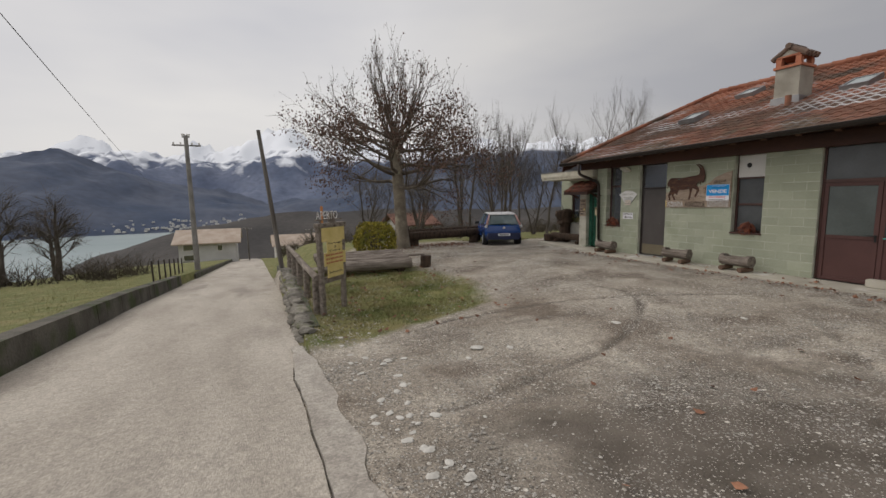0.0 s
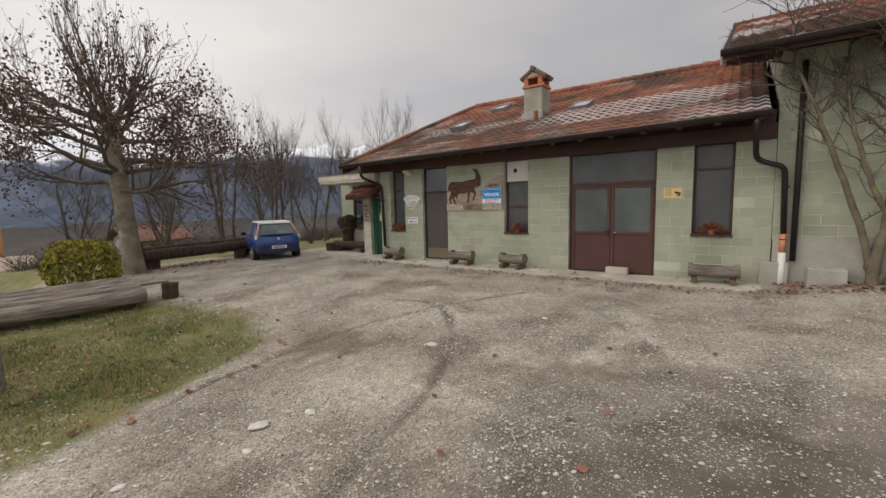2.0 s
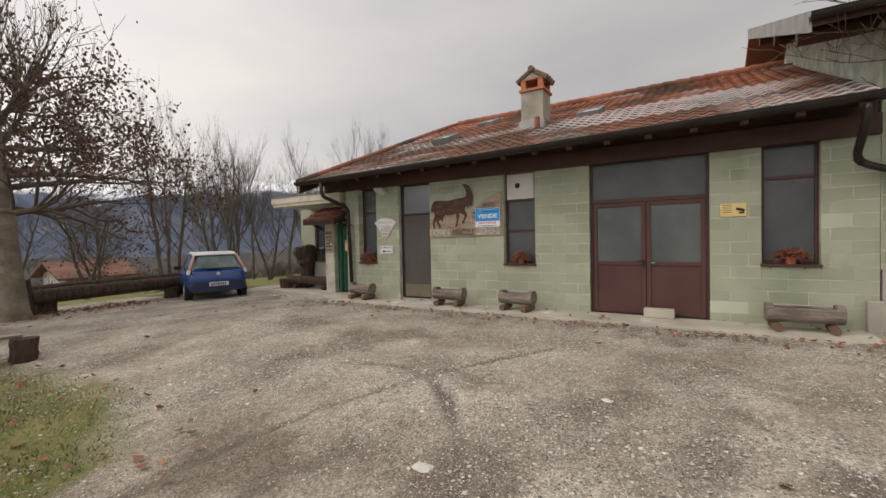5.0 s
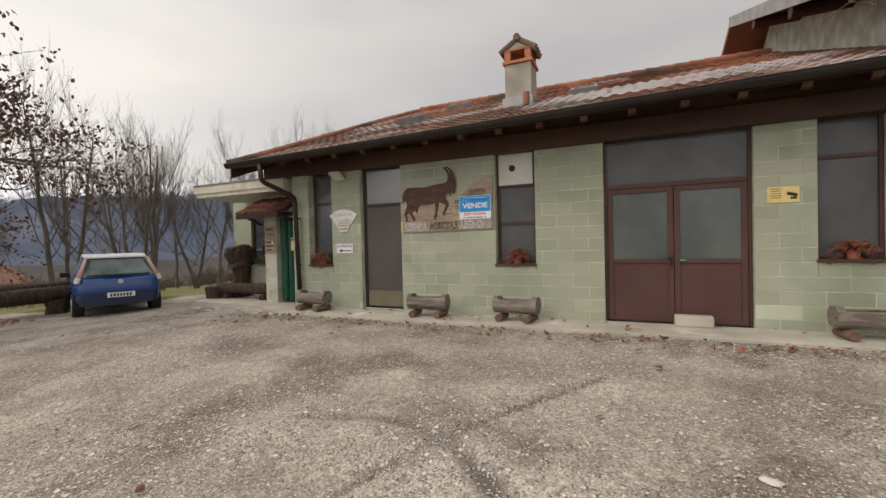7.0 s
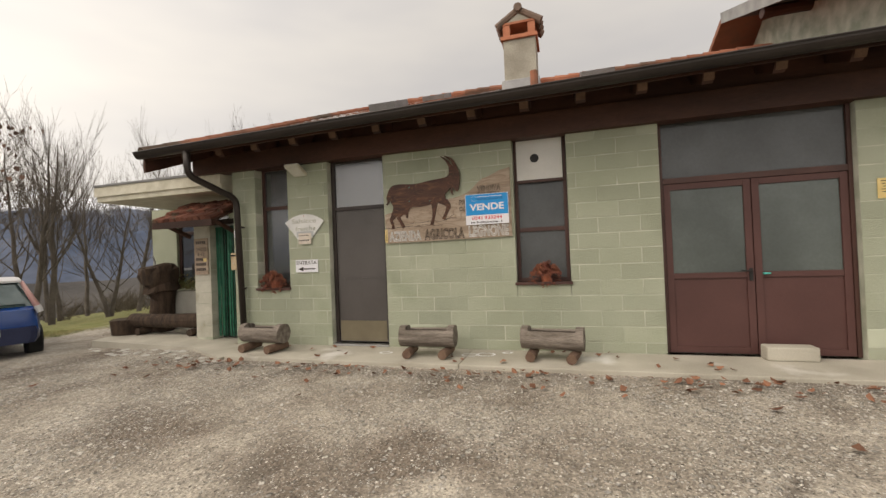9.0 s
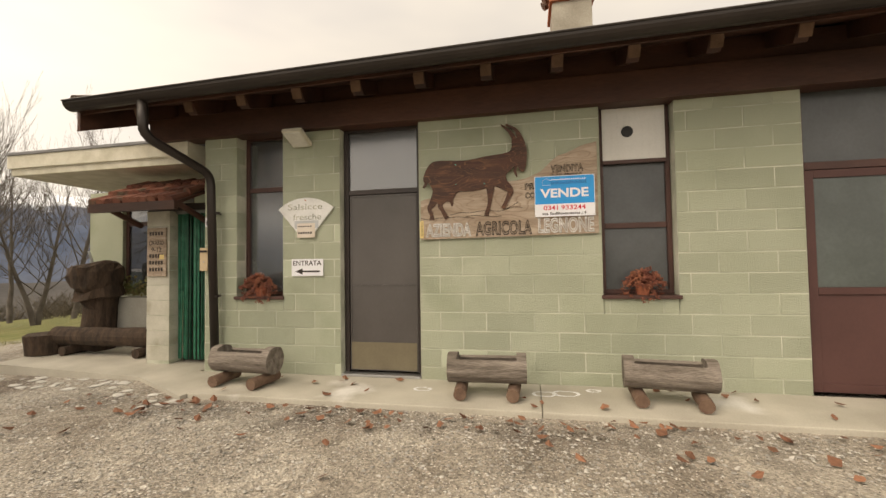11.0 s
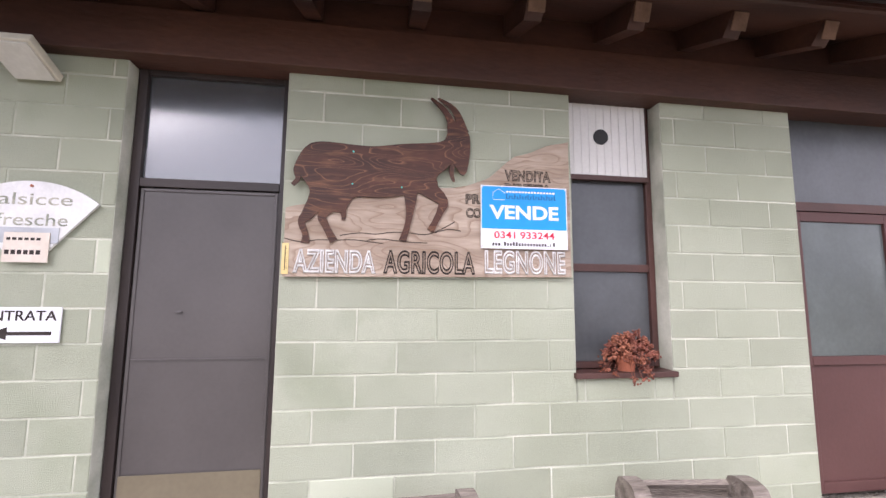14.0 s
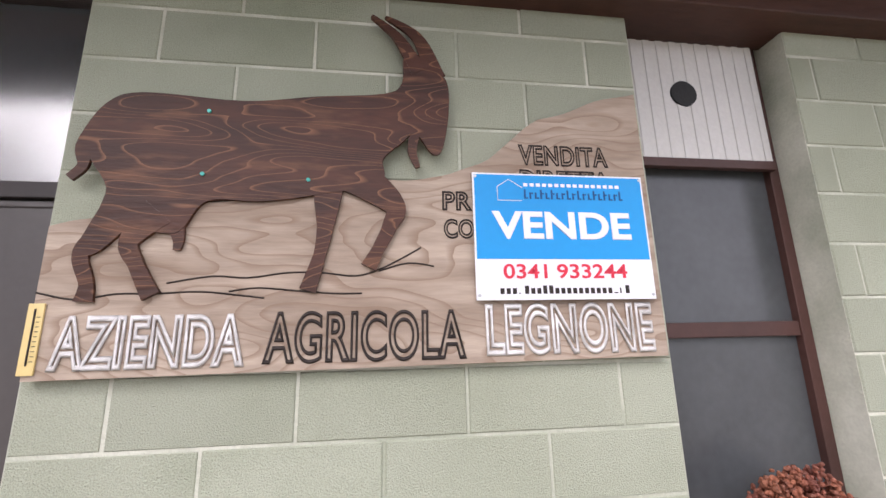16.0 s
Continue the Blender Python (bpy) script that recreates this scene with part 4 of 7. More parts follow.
put_ch("shaft", box(bmesh.new(), 12.98, 13.62, 6.52, 7.10, 4.2, 5.22, 0.012), M["render_grey"])
fl2 = bmesh.new()
box(fl2, 12.93, 13.68, 6.47, 7.15, 4.25, 4.47, 0.01)
put_ch("flashing", fl2, M["lead"], "grey metal flashing")
cp = bmesh.new()
box(cp, 12.94, 13.66, 6.48, 7.14, 5.222, 5.29, 0.006)
put_ch("brick_course", cp, M["brick"], "projecting brick course")
for x in (12.98, 13.49):
    for y in (6.52, 6.97):
        put_ch("brick_pier", box(bmesh.new(), x, x + 0.13, y, y + 0.13, 5.292, 5.50, 0.005), M["brick"])
put_ch("flue", box(bmesh.new(), 13.13, 13.47, 6.67, 6.95, 5.292, 5.36), M["black"])
put_ch("lintel", frame_bars(bmesh.new(), 12.97, 13.63, 6.51, 7.11, 5.502, 5.54, 0.02) and box(bmesh.new(), 12.97, 13.63, 6.51, 7.11, 5.502, 5.545, 0.005), M["brick"])
cap = bmesh.new()
for side in (-1, 1):
    for k in range(4):
        x0 = 12.96 + 0.17 * k
        a, b = Vector((x0 + 0.06, 6.81 + side * 0.40, 5.50)), Vector((x0 + 0.06, 6.81, 5.76))
        tube(cap, [a, b], [0.075, 0.07], 8)
tube(cap, [(12.92, 6.81, 5.78), (13.68, 6.81, 5.78)], [0.075, 0.075], 10)
put_ch("cap", cap, M["bark_tile"], "little saddle roof of clay tiles")
gbl = bmesh.new()
prism(gbl, [(6.50, 5.547), (7.12, 5.547), (6.81, 5.76)], 12.99, 13.61, "x")
put_ch("cap_gable", gbl, M["render_grey"])
vp = bmesh.new()
tube(vp, [(12.6, 6.55, 4.15), (12.6, 6.55, 4.42)], [0.07, 0.07], 10)
solid("vent_cowl", vp, M["tile"], "small clay vent pipe on the roof", "vent pipe")

# ---- barn roof ----
BS, BX, BZ = 0.38, 10.1, 4.42


def barn_z(x):
    return BZ + BS * (x - BX)


bd = bmesh.new()
q = [(BX, -14.5), (18.2, -14.5), (18.2, 1.86), (BX, 1.86)]
top = [bd.verts.new((x, y, barn_z(x) - 0.05)) for x, y in q]
bot = [bd.verts.new((x, y, barn_z(x) - 0.17)) for x, y in q]
bd.faces.new(top), bd.faces.new(bot[::-1])
for i in range(4):
    bd.faces.new((top[i], top[(i + 1) % 4], bot[(i + 1) % 4], bot[i]))
solid("barn_roof_deck", bd, M["dark_wood"], "dark timber underside of the barn roof", "roof", "structure")
bk = bmesh.new()
q = [(18.2, -14.5), (26.0, -14.5), (26.0, 1.86), (18.2, 1.86)]
top = [bk.verts.new((x, y, barn_z(18.2) - BS * (x - 18.2))) for x, y in q]
bot = [bk.verts.new((x, y, barn_z(18.2) - BS * (x - 18.2) - 0.15)) for x, y in q]
bk.faces.new(top), bk.faces.new(bot[::-1])
for i in range(4):
    bk.faces.new((top[i], top[(i + 1) % 4], bot[(i + 1) % 4], bot[i]))
solid("barn_roof_back", bk, M["tile"], "rear slope of the barn roof", "roof", "structure")
tile_field(BX - 0.02, BZ - 0.02, BS, 18.1, -14.4, lambda x: 1.86, 0, None, "barn_roof_tiles")
gutter("gutter_2", BX - 0.08, BZ - 0.03, -14.4, 1.9, 0.08, "dark brown eaves gutter of the barn")
fm = bmesh.new()
prism(fm, [(BX, barn_z(BX) - 0.24), (BX, barn_z(BX) + 0.05), (18.2, barn_z(18.2) + 0.05), (18.2, barn_z(18.2) - 0.24)], 1.864, 1.90, "y")
solid("barn_verge", fm, M["zinc"], "grey sheet-metal verge of the barn roof", "roof trim", "structure")
for x in (11.3, 13.6, 16.0):
    pl = bmesh.new()
    tube(pl, [(x, 0.9, barn_z(x) - 0.32), (x, 1.84, barn_z(x) - 0.32)], [0.13, 0.13], 10)
    solid("purlin", pl, M["dark_wood"], "round dark timber purlin end under the barn verge", "purlin", "structure", "barn purlins")
bb = bmesh.new()
box(bb, FX - 0.1, FX + 0.2, -14, 0.94, 4.46, 4.66)
solid("barn_beam", bb, M["dark_wood"], "dark timber beam on the barn wall", "beam", "structure")

# ---- signs, boxes and planters on the front ----
SX = FX - 0.022
farm = thing("farm_sign", "weathered plywood sign with a cut-out goat and painted words", "sign", (FX - 0.01, 7.76, 1.53))


def on(parent, pname, bm, m, lab=""):
    bm.transform(parent.matrix_world.inverted())
    return part(pname, bm, m, parent, lab)


def worded(parent, *a, **k):
    ob = lettering(*a, parent=parent, **k)
    ob.data.transform(parent.matrix_world.inverted())
    return ob


L0 = 8.69
hill = [(0.0, 1.53)] + [(u, float(np.interp(u, [0, 0.35, 0.95, 1.15, 1.28, 1.47, 1.68, 1.855], [1.955, 2.025, 2.124, 2.14, 2.204, 2.36, 2.438, 2.494])) + 0.006 * math.sin(u * 23))
                        for u in np.linspace(0, 1.855, 60)] + [(1.855, 1.55)]
hb = bmesh.new()
prism(hb, [(L0 - u, z) for u, z in hill], SX - 0.012, SX + 0.012, "x")
on(farm, "board", hb, M["ply"])


def spline(pts, n=8):
    """A smooth line through a few points."""
    p = [Vector((*q, 0)) for q in pts]
    out = []
    for i in range(len(p) - 1):
        a, b, c, d = p[max(i - 1, 0)], p[i], p[i + 1], p[min(i + 2, len(p) - 1)]
        for s in range(n):
            t = s / n
            out.append(0.5 * (2 * b + (c - a) * t + (2 * a - 5 * b + 4 * c - d) * t * t + (3 * b - a - 3 * c + d) * t ** 3))
    out.append(p[-1])
    return out


def ribbon(bm, pts, widths, x0, x1):
    """A flat tapering limb cut from board, along a smooth line."""
    line = spline(pts)
    ws = np.interp(np.linspace(0, 1, len(line)), np.linspace(0, 1, len(widths)), widths)
    lft, rgt = [], []
    for i, p in enumerate(line):
        d = (line[min(i + 1, len(line) - 1)] - line[max(i - 1, 0)]).normalized()
        nrm = Vector((-d.y, d.x, 0)) * ws[i] / 2
        lft.append(p + nrm)
        rgt.append(p - nrm)
    ring = [(L0 - q.x, q.y) for q in lft + rgt[::-1]]
    prism(bm, ring, x0, x1, "x")


gt = bmesh.new()
gx1 = SX - 0.0135
trunk_line = spline([(0.05, 2.24), (0.10, 2.34), (0.20, 2.386), (0.5, 2.373), (0.72, 2.402), (0.94, 2.426), (1.0, 2.47), (1.01, 2.575), (1.08, 2.535), (1.15, 2.495),
                     (1.16, 2.385), (1.137, 2.24), (1.10, 2.215), (1.045, 2.286), (1.0, 2.25), (0.94, 2.19), (0.93, 2.11), (0.72, 2.06), (0.57, 2.038), (0.42, 2.036),
                     (0.36, 1.95), (0.31, 1.935), (0.14, 1.97), (0.14, 2.07), (0.09, 2.15), (0.06, 2.20)], 5)
prism(gt, [(L0 - p.x, p.y) for p in trunk_line[:-1]], gx1 - 0.012, gx1, "x")
ribbon(gt, [(0.09, 2.28), (0.06, 2.2), (0.066, 2.14), (0.035, 2.10)], [0.05, 0.045, 0.03, 0.025], gx1 - 0.0105, gx1)
ribbon(gt, [(1.06, 2.52), (0.985, 2.65), (0.896, 2.728)], [0.06, 0.034, 0.012], gx1 - 0.0135, gx1)
ribbon(gt, [(1.115, 2.50), (1.055, 2.655), (0.943, 2.731)], [0.075, 0.04, 0.012], gx1 - 0.0095, gx1)
ribbon(gt, [(1.045, 2.29), (1.034, 2.225), (1.052, 2.166)], [0.035, 0.03, 0.015], gx1 - 0.0105, gx1)
ribbon(gt, [(0.2, 2.03), (0.135, 1.92), (0.10, 1.868), (0.126, 1.79), (0.126, 1.738)], [0.12, 0.075, 0.042, 0.036, 0.052], gx1 - 0.0105, gx1)
ribbon(gt, [(0.29, 2.0), (0.222, 1.912), (0.25, 1.839), (0.297, 1.752)], [0.10, 0.055, 0.04, 0.05], gx1 - 0.0135, gx1)
ribbon(gt, [(0.77, 2.09), (0.766, 1.962), (0.753, 1.874), (0.722, 1.765)], [0.10, 0.05, 0.036, 0.05], gx1 - 0.0105, gx1)
ribbon(gt, [(0.86, 2.13), (0.975, 2.035), (0.962, 1.965), (0.928, 1.892), (0.9, 1.835)], [0.13, 0.07, 0.046, 0.038, 0.05], gx1 - 0.0135, gx1)
ribbon(gt, [(0.34, 1.96), (0.352, 1.915), (0.349, 1.885)], [0.05, 0.03, 0.018], gx1 - 0.0105, gx1)
on(farm, "goat_cutout", gt, M["goat_wood"], "dark stained cut-out goat with lighter grain")
for u, z in ((0.40, 2.33), (0.40, 2.12), (0.71, 2.11)):
    on(farm, "screw", tube(bmesh.new(), [(gx1 - 0.013, L0 - u, z), (gx1 - 0.018, L0 - u, z)], [0.006, 0.006], 8), M["teal"], "green screw head")
cr = bmesh.new()
for pts in ([(0.0, 1.765), (0.10, 1.745), (0.2, 1.76), (0.3, 1.76), (0.42, 1.765), (0.52, 1.755), (0.6, 1.745)],
            [(0.33, 1.79), (0.45, 1.81), (0.55, 1.805), (0.66, 1.82), (0.76, 1.82), (0.86, 1.81), (0.93, 1.83), (1.0, 1.865), (1.06, 1.90)],
            [(0.5, 1.765), (0.58, 1.775), (0.7, 1.765), (0.8, 1.757), (0.88, 1.757)], [(0.93, 1.825), (1.02, 1.85), (1.1, 1.84)]):
    tube(cr, [(SX - 0.0125, L0 - p.x, p.y) for p in spline(pts, 4)], [0.0028] * (4 * (len(pts) - 1) + 1), 4)
on(farm, "ground_line", cr, M["black_paint"], "thin painted ground lines")
wx = SX - 0.0125
worded(farm, "word", "AZIENDA", 0.50, 0.148, L0 - 0.058, 1.553, wx, M["chalk"], outline=0.016, label="white chalked outline letters")
worded(farm, "word", "AGRICOLA", 0.59, 0.15, L0 - 0.605, 1.556, wx, M["black_paint"], outline=0.011, label="dark outline letters")
worded(farm, "word", "LEGNONE", 0.555, 0.16, L0 - 1.257, 1.562, wx, M["chalk"], outline=0.016, label="white chalked outline letters")
worded(farm, "word", "VENDITA", 0.325, 0.077, L0 - 1.397, 2.19, wx, M["black_paint"], outline=0.006)
worded(farm, "word", "DIRETTA", 0.325, 0.07, L0 - 1.397, 2.105, wx, M["black_paint"], outline=0.006)
worded(farm, "word", "PR", 0.10, 0.066, L0 - 1.131, 2.024, wx, M["black_paint"], outline=0.006)
worded(farm, "word", "CO", 0.10, 0.066, L0 - 1.134, 1.93, wx, M["black_paint"], outline=0.006)
th = thing("thermometer", "narrow yellow wall thermometer on the wooden sign", "thermometer", (SX - 0.014, L0 - 0.012, 1.64))
on(th, "plate", box(bmesh.new(), SX - 0.019, SX - 0.0128, L0 - 0.032, L0 + 0.008, 1.545, 1.735, 0.002), M["yellow_plate"])
tm = bmesh.new()
tube(tm, [(SX - 0.02, L0 - 0.012, 1.57), (SX - 0.02, L0 - 0.012, 1.72)], [0.0025] * 2, 6)
for k in range(10):
    box(tm, SX - 0.0198, SX - 0.0192, L0 - 0.027, L0 - 0.018, 1.58 + 0.013 * k, 1.582 + 0.013 * k)
on(th, "scale", tm, M["black_paint"])

sale = thing("sale_sign", "blue and white printed for-sale board with red number", "sign", (SX - 0.03, 7.16, 1.72))
SY0, SZ0 = 7.462, 1.73
px = SX - 0.034
on(sale, "board", box(bmesh.new(), px, px + 0.006, 6.866, SY0, SZ0, 2.15, 0.001), M["sign_white"])
on(sale, "blue_field", box(bmesh.new(), px - 0.0012, px - 0.0003, 6.872, SY0 - 0.006, 1.86, 2.144), M["sign_blue"], "bright blue printed field")
worded(sale, "word", "VENDE", 0.475, 0.093, L0 - 1.287, 1.925, px - 0.0013, M["sign_white"], label="bold white letters", bold=0.03)
worded(sale, "word", "VENDE", 0.472, 0.090, L0 - 1.2885, 1.9265, px - 0.0029, M["sign_white"], bold=0.02)
worded(sale, "number", "0341", 0.143, 0.047, L0 - 1.317, 1.797, px - 0.0003, M["sign_red"], label="red printed numerals", bold=0.015)
worded(sale, "number", "933244", 0.239, 0.047, L0 - 1.493, 1.797, px - 0.0003, M["sign_red"], label="red printed numerals", bold=0.015)
bars = bmesh.new()
for k in range(22):
    a = L0 - 1.304 - k * 0.0198
    box(bars, px - 0.0012, px - 0.0003, a - (0.005 if k in (3, 20) else 0.013), a, 1.749, 1.749 + (0.004 if k in (3, 19) else 0.026 if k in (4, 7, 8, 21) else 0.018))
on(sale, "small_print", bars, M["black_paint"], "line of small dark print")
bars = bmesh.new()
for k in range(19):
    a = L0 - 1.40 - k * 0.0185
    box(bars, px - 0.0028, px - 0.0018, a - 0.006, a, 2.062, 2.062 + (0.032 if k % 5 in (0, 3) else 0.022))
    box(bars, px - 0.0028, px - 0.0018, a - 0.013, a - 0.007, 2.062 + (0.016 if k % 2 else 0.0), 2.067 + (0.016 if k % 2 else 0.0))
on(sale, "agency_line", bars, mat("navy", (0.0, 0.06, 0.20), (0.0, 0.08, 0.24), 1, 0.4, 0.0), "thin dark blue print")
bars = bmesh.new()
for k in range(16):
    a = L0 - 1.40 - k * 0.0215
    box(bars, px - 0.0028, px - 0.0018, a - 0.014, a, 2.105, 2.116)
tube(bars, [(px - 0.002, L0 - 1.392, 2.055), (px - 0.002, L0 - 1.31, 2.055), (px - 0.002, L0 - 1.31, 2.102), (px - 0.002, L0 - 1.35, 2.128), (px - 0.002, L0 - 1.395, 2.10)], [0.0018] * 5, 4)
on(sale, "house_mark", bars, M["sign_white"], "white house outline and small print")
for y, z in ((6.876, 1.745), (7.452, 1.745), (6.876, 2.137), (7.452, 2.137)):
    on(sale, "screw", tube(bmesh.new(), [(px - 0.001, y, z), (px - 0.004, y, z)], [0.005, 0.005], 8), M["steel"])

fan = thing("fan_sign", "white fan-shaped board with handwritten words and a note", "sign", (FX - 0.01, 10.085, 1.6))
cy, cz, R = 10.085, 1.50, 0.56
arc = [(cy - R * math.sin(a), cz + R * math.cos(a)) for a in np.linspace(-0.68, 0.68, 24)]
low = [(cy - 0.14 * math.sin(a), cz + 0.14 * math.cos(a) + 0.02) for a in np.linspace(0.68, -0.68, 6)]
on(fan, "board", prism(bmesh.new(), arc + low, FX - 0.026, FX - 0.009, "x"), M["white_paint"])
worded(fan, "word", "Salsicce", 0.44, 0.07, cy + 0.225, 1.92, FX - 0.0265, M["faded_paint"])
worded(fan, "word", "fresche", 0.36, 0.07, cy + 0.16, 1.80, FX - 0.0265, M["faded_paint"])
on(fan, "note_backing", box(bmesh.new(), FX - 0.031, FX - 0.0265, cy - 0.165, cy + 0.14, 1.70, 1.79, 0.002), M["steel"], "grey card strip")
on(fan, "note", box(bmesh.new(), FX - 0.036, FX - 0.0315, cy - 0.125, cy + 0.105, 1.59, 1.76, 0.003), M["paper"], "taped paper note")
nb = bmesh.new()
for k in range(6):
    box(nb, FX - 0.0372, FX - 0.0362, cy + 0.07 - k * 0.03, cy + 0.09 - k * 0.03, 1.715, 1.73)
    box(nb, FX - 0.0372, FX - 0.0362, cy + 0.07 - k * 0.031, cy + 0.092 - k * 0.031, 1.635, 1.66)
tagged(on(fan, "handwriting", nb, M["black_paint"]), kind="stuff")
on(fan, "screw", tube(bmesh.new(), [(FX - 0.027, cy, 2.03), (FX - 0.034, cy, 2.03)], [0.008, 0.008], 8), M["terracotta"])

ent = thing("entrance_sign", "white sign with black word ENTRATA and arrow", "sign", (FX - 0.01, 10.07, 1.14))
on(ent, "board", box(bmesh.new(), FX - 0.02, FX - 0.009, 9.87, 10.272, 1.145, 1.342, 0.002), M["sign_white"])
worded(ent, "word", "ENTRATA", 0.36, 0.056, 10.25, 1.267, FX - 0.0202, M["black_paint"])
worded(ent, "word", "ENTRATA", 0.357, 0.053, 10.249, 1.2685, FX - 0.0218, M["black_paint"])
ar = bmesh.new()
prism(ar, [(9.91, 1.187), (9.91, 1.207), (10.13, 1.207), (10.13, 1.232), (10.225, 1.197), (10.13, 1.162), (10.13, 1.187)], FX - 0.0215, FX - 0.0202, "x")
on(ent, "arrow", ar, M["black_paint"], "black arrow")

wl2 = thing("wall_lamp", "slanted off-white bulkhead wall lamp under the eaves", "lamp", (FX - 0.01, 10.12, 2.7))
hd = bmesh.new()
obox(hd, pose(FX - 0.14, 10.12, 2.74, 0, 24, 0), 0.27, 0.24, 0.05, 0.008)
box(hd, FX - 0.06, FX - 0.009, 10.08, 10.18, 2.70, 2.80)
on(wl2, "housing", hd, M["cream"])
df = bmesh.new()
obox(df, pose(FX - 0.14, 10.12, 2.74, 0, 24, 0) @ pose(0, 0, -0.032), 0.24, 0.21, 0.012, 0.003)
on(wl2, "diffuser", df, M["lamp_diffuser"])

pl2 = thing("camera_notice", "small yellow notice plate with a black pictogram", "sign", (FX - 0.01, 2.7, 1.75))
on(pl2, "plate", box(bmesh.new(), FX - 0.013, FX - 0.0085, 2.52, 2.88, 1.755, 1.975, 0.002), M["yellow_plate"])
pc = bmesh.new()
obox(pc, pose(FX - 0.0145, 2.60, 1.865, 18, 0, 0), 0.002, 0.12, 0.045)
obox(pc, pose(FX - 0.0145, 2.585, 1.815, 0, 0, 0), 0.0015, 0.07, 0.03)
for k in range(5):
    box(pc, FX - 0.0145, FX - 0.0132, 2.72, 2.85 - 0.01 * (k % 3), 1.94 - 0.03 * k, 1.948 - 0.03 * k)
on(pl2, "pictogram", pc, M["black_paint"], "black camera pictogram")
num = thing("house_number", "small white enamel house number plate", "house number", (FX - 0.01, 11.44, 1.78))
on(num, "plate", box(bmesh.new(), FX - 0.013, FX - 0.0085, 11.36, 11.455, 1.76, 1.88, 0.002), M["sign_white"])
worded(num, "numerals", "17", 0.06, 0.06, 11.437, 1.785, FX - 0.0132, M["black_paint"])
mb = thing("letter_box", "small beige metal letter box on the wall", "letter box", (FX - 0.05, 11.45, 1.25))
on(mb, "body", box(bmesh.new(), FX - 0.10, FX - 0.009, 11.345, 11.458, 1.22, 1.50, 0.01), M["letter_beige"])
on(mb, "flap", box(bmesh.new(), FX - 0.108, FX - 0.1005, 11.353, 11.45, 1.445, 1.47, 0.002), M["black"])
on(mb, "lock", tube(bmesh.new(), [(FX - 0.1005, 11.40, 1.33), (FX - 0.106, 11.40, 1.33)], [0.008] * 2, 8), M["steel"])


# ---- log planters ----
def log_rod(bm, a, b, r, seg=14, wob=0.06, seed=0):
    """A rough round log with uneven girth."""
    pts = [Vector(a).lerp(Vector(b), k / 8) for k in range(9)]
    n0 = len(bm.verts)
    tube(bm, pts, [r * (1 + 0.04 * noise.noise((k * 0.7, seed, 0))) for k in range(9)], seg)
    bm.verts.ensure_lookup_table()
    for v in bm.verts[n0:]:
        d = noise.noise_vector((v.co.x * 9 + seed, v.co.y * 3, v.co.z * 9))
        v.co += d * r * wob


def planter(length, seed):
    p = thing("log_planter", "hollowed log trough with soil on two short cross logs", "planter", (0, 0, 0), group="log planters along the front")
    L = length / 2
    body = bmesh.new()
    n = 16
    ys = [-L, -L + 0.005, -L + 0.09, -L + 0.091, L - 0.09 - 0.001, L - 0.09, L - 0.005, L]
    outer_r, inner_r = 0.145, 0.105
    rings = []
    for i, y in enumerate(ys):
        ring = []
        hollow = 2 < i < 5 or i in (3, 4)
        for k in range(n + 1):
            a = math.pi * (1.0 - 0.22) + (math.pi * 1.44) * k / n
            rr = outer_r * (1 + 0.05 * noise.noise((math.cos(a) * 2, y * 3, seed + math.sin(a) * 2)))
            ring.append((math.cos(a) * rr, y, math.sin(a) * rr + 0.265))
        if hollow:
            for k in range(n + 1):
                a = math.pi * (1.0 - 0.2) + math.pi * 1.4 * (n - k) / n
                ring.append((math.cos(a) * inner_r, y, math.sin(a) * inner_r + 0.275))
        else:
            lo, hi = ring[-1], ring[0]
            for k in range(n + 1):
                t = k / n
                ring.append((lo[0] * (1 - t) + hi[0] * t, y, lo[2] * (1 - t) + hi[2] * t + 0.048 * math.sin(math.pi * t) ** 0.4))
        rings.append([body.verts.new(q) for q in ring])
    m = len(rings[0])
    for a, b in zip(rings, rings[1:]):
        for k in range(m):
            j = (k + 1) % m
            body.faces.new((a[k], a[j], b[j], b[k]))
    body.faces.new(rings[0][::-1])
    body.faces.new(rings[-1])
    part("trough", body, M["old_wood"], p)
    so = bmesh.new()
    box(so, -0.092, 0.092, -L + 0.093, L - 0.093, 0.20, 0.255)
    for v in so.verts:
        v.co.z += 0.012 * noise.noise(v.co * 11)
    part("soil", so, M["soil"], p, "dark dry soil")
    for s in (-1, 1):
        lg = bmesh.new()
        log_rod(lg, (-0.215, s * (L - 0.13), 0.062), (0.16, s * (L - 0.11), 0.066), 0.06, 12, 0.1, seed + s)
        part("cross_log", lg, M["log_end"], p)
    return p


base = planter(0.74, 3.0)
base.matrix_basis = pose(10.56, 10.56, 0.002, 0, 0, -4)
copy_thing(base, pose(10.56, 7.95, 0.002, 0, 0, 2))
copy_thing(base, pose(10.57, 6.35, 0.002, 0, 0, -7))
p4 = planter(0.9, 9.0)
p4.matrix_basis = pose(10.62, 1.87, 0.002, 0, 0, 3)


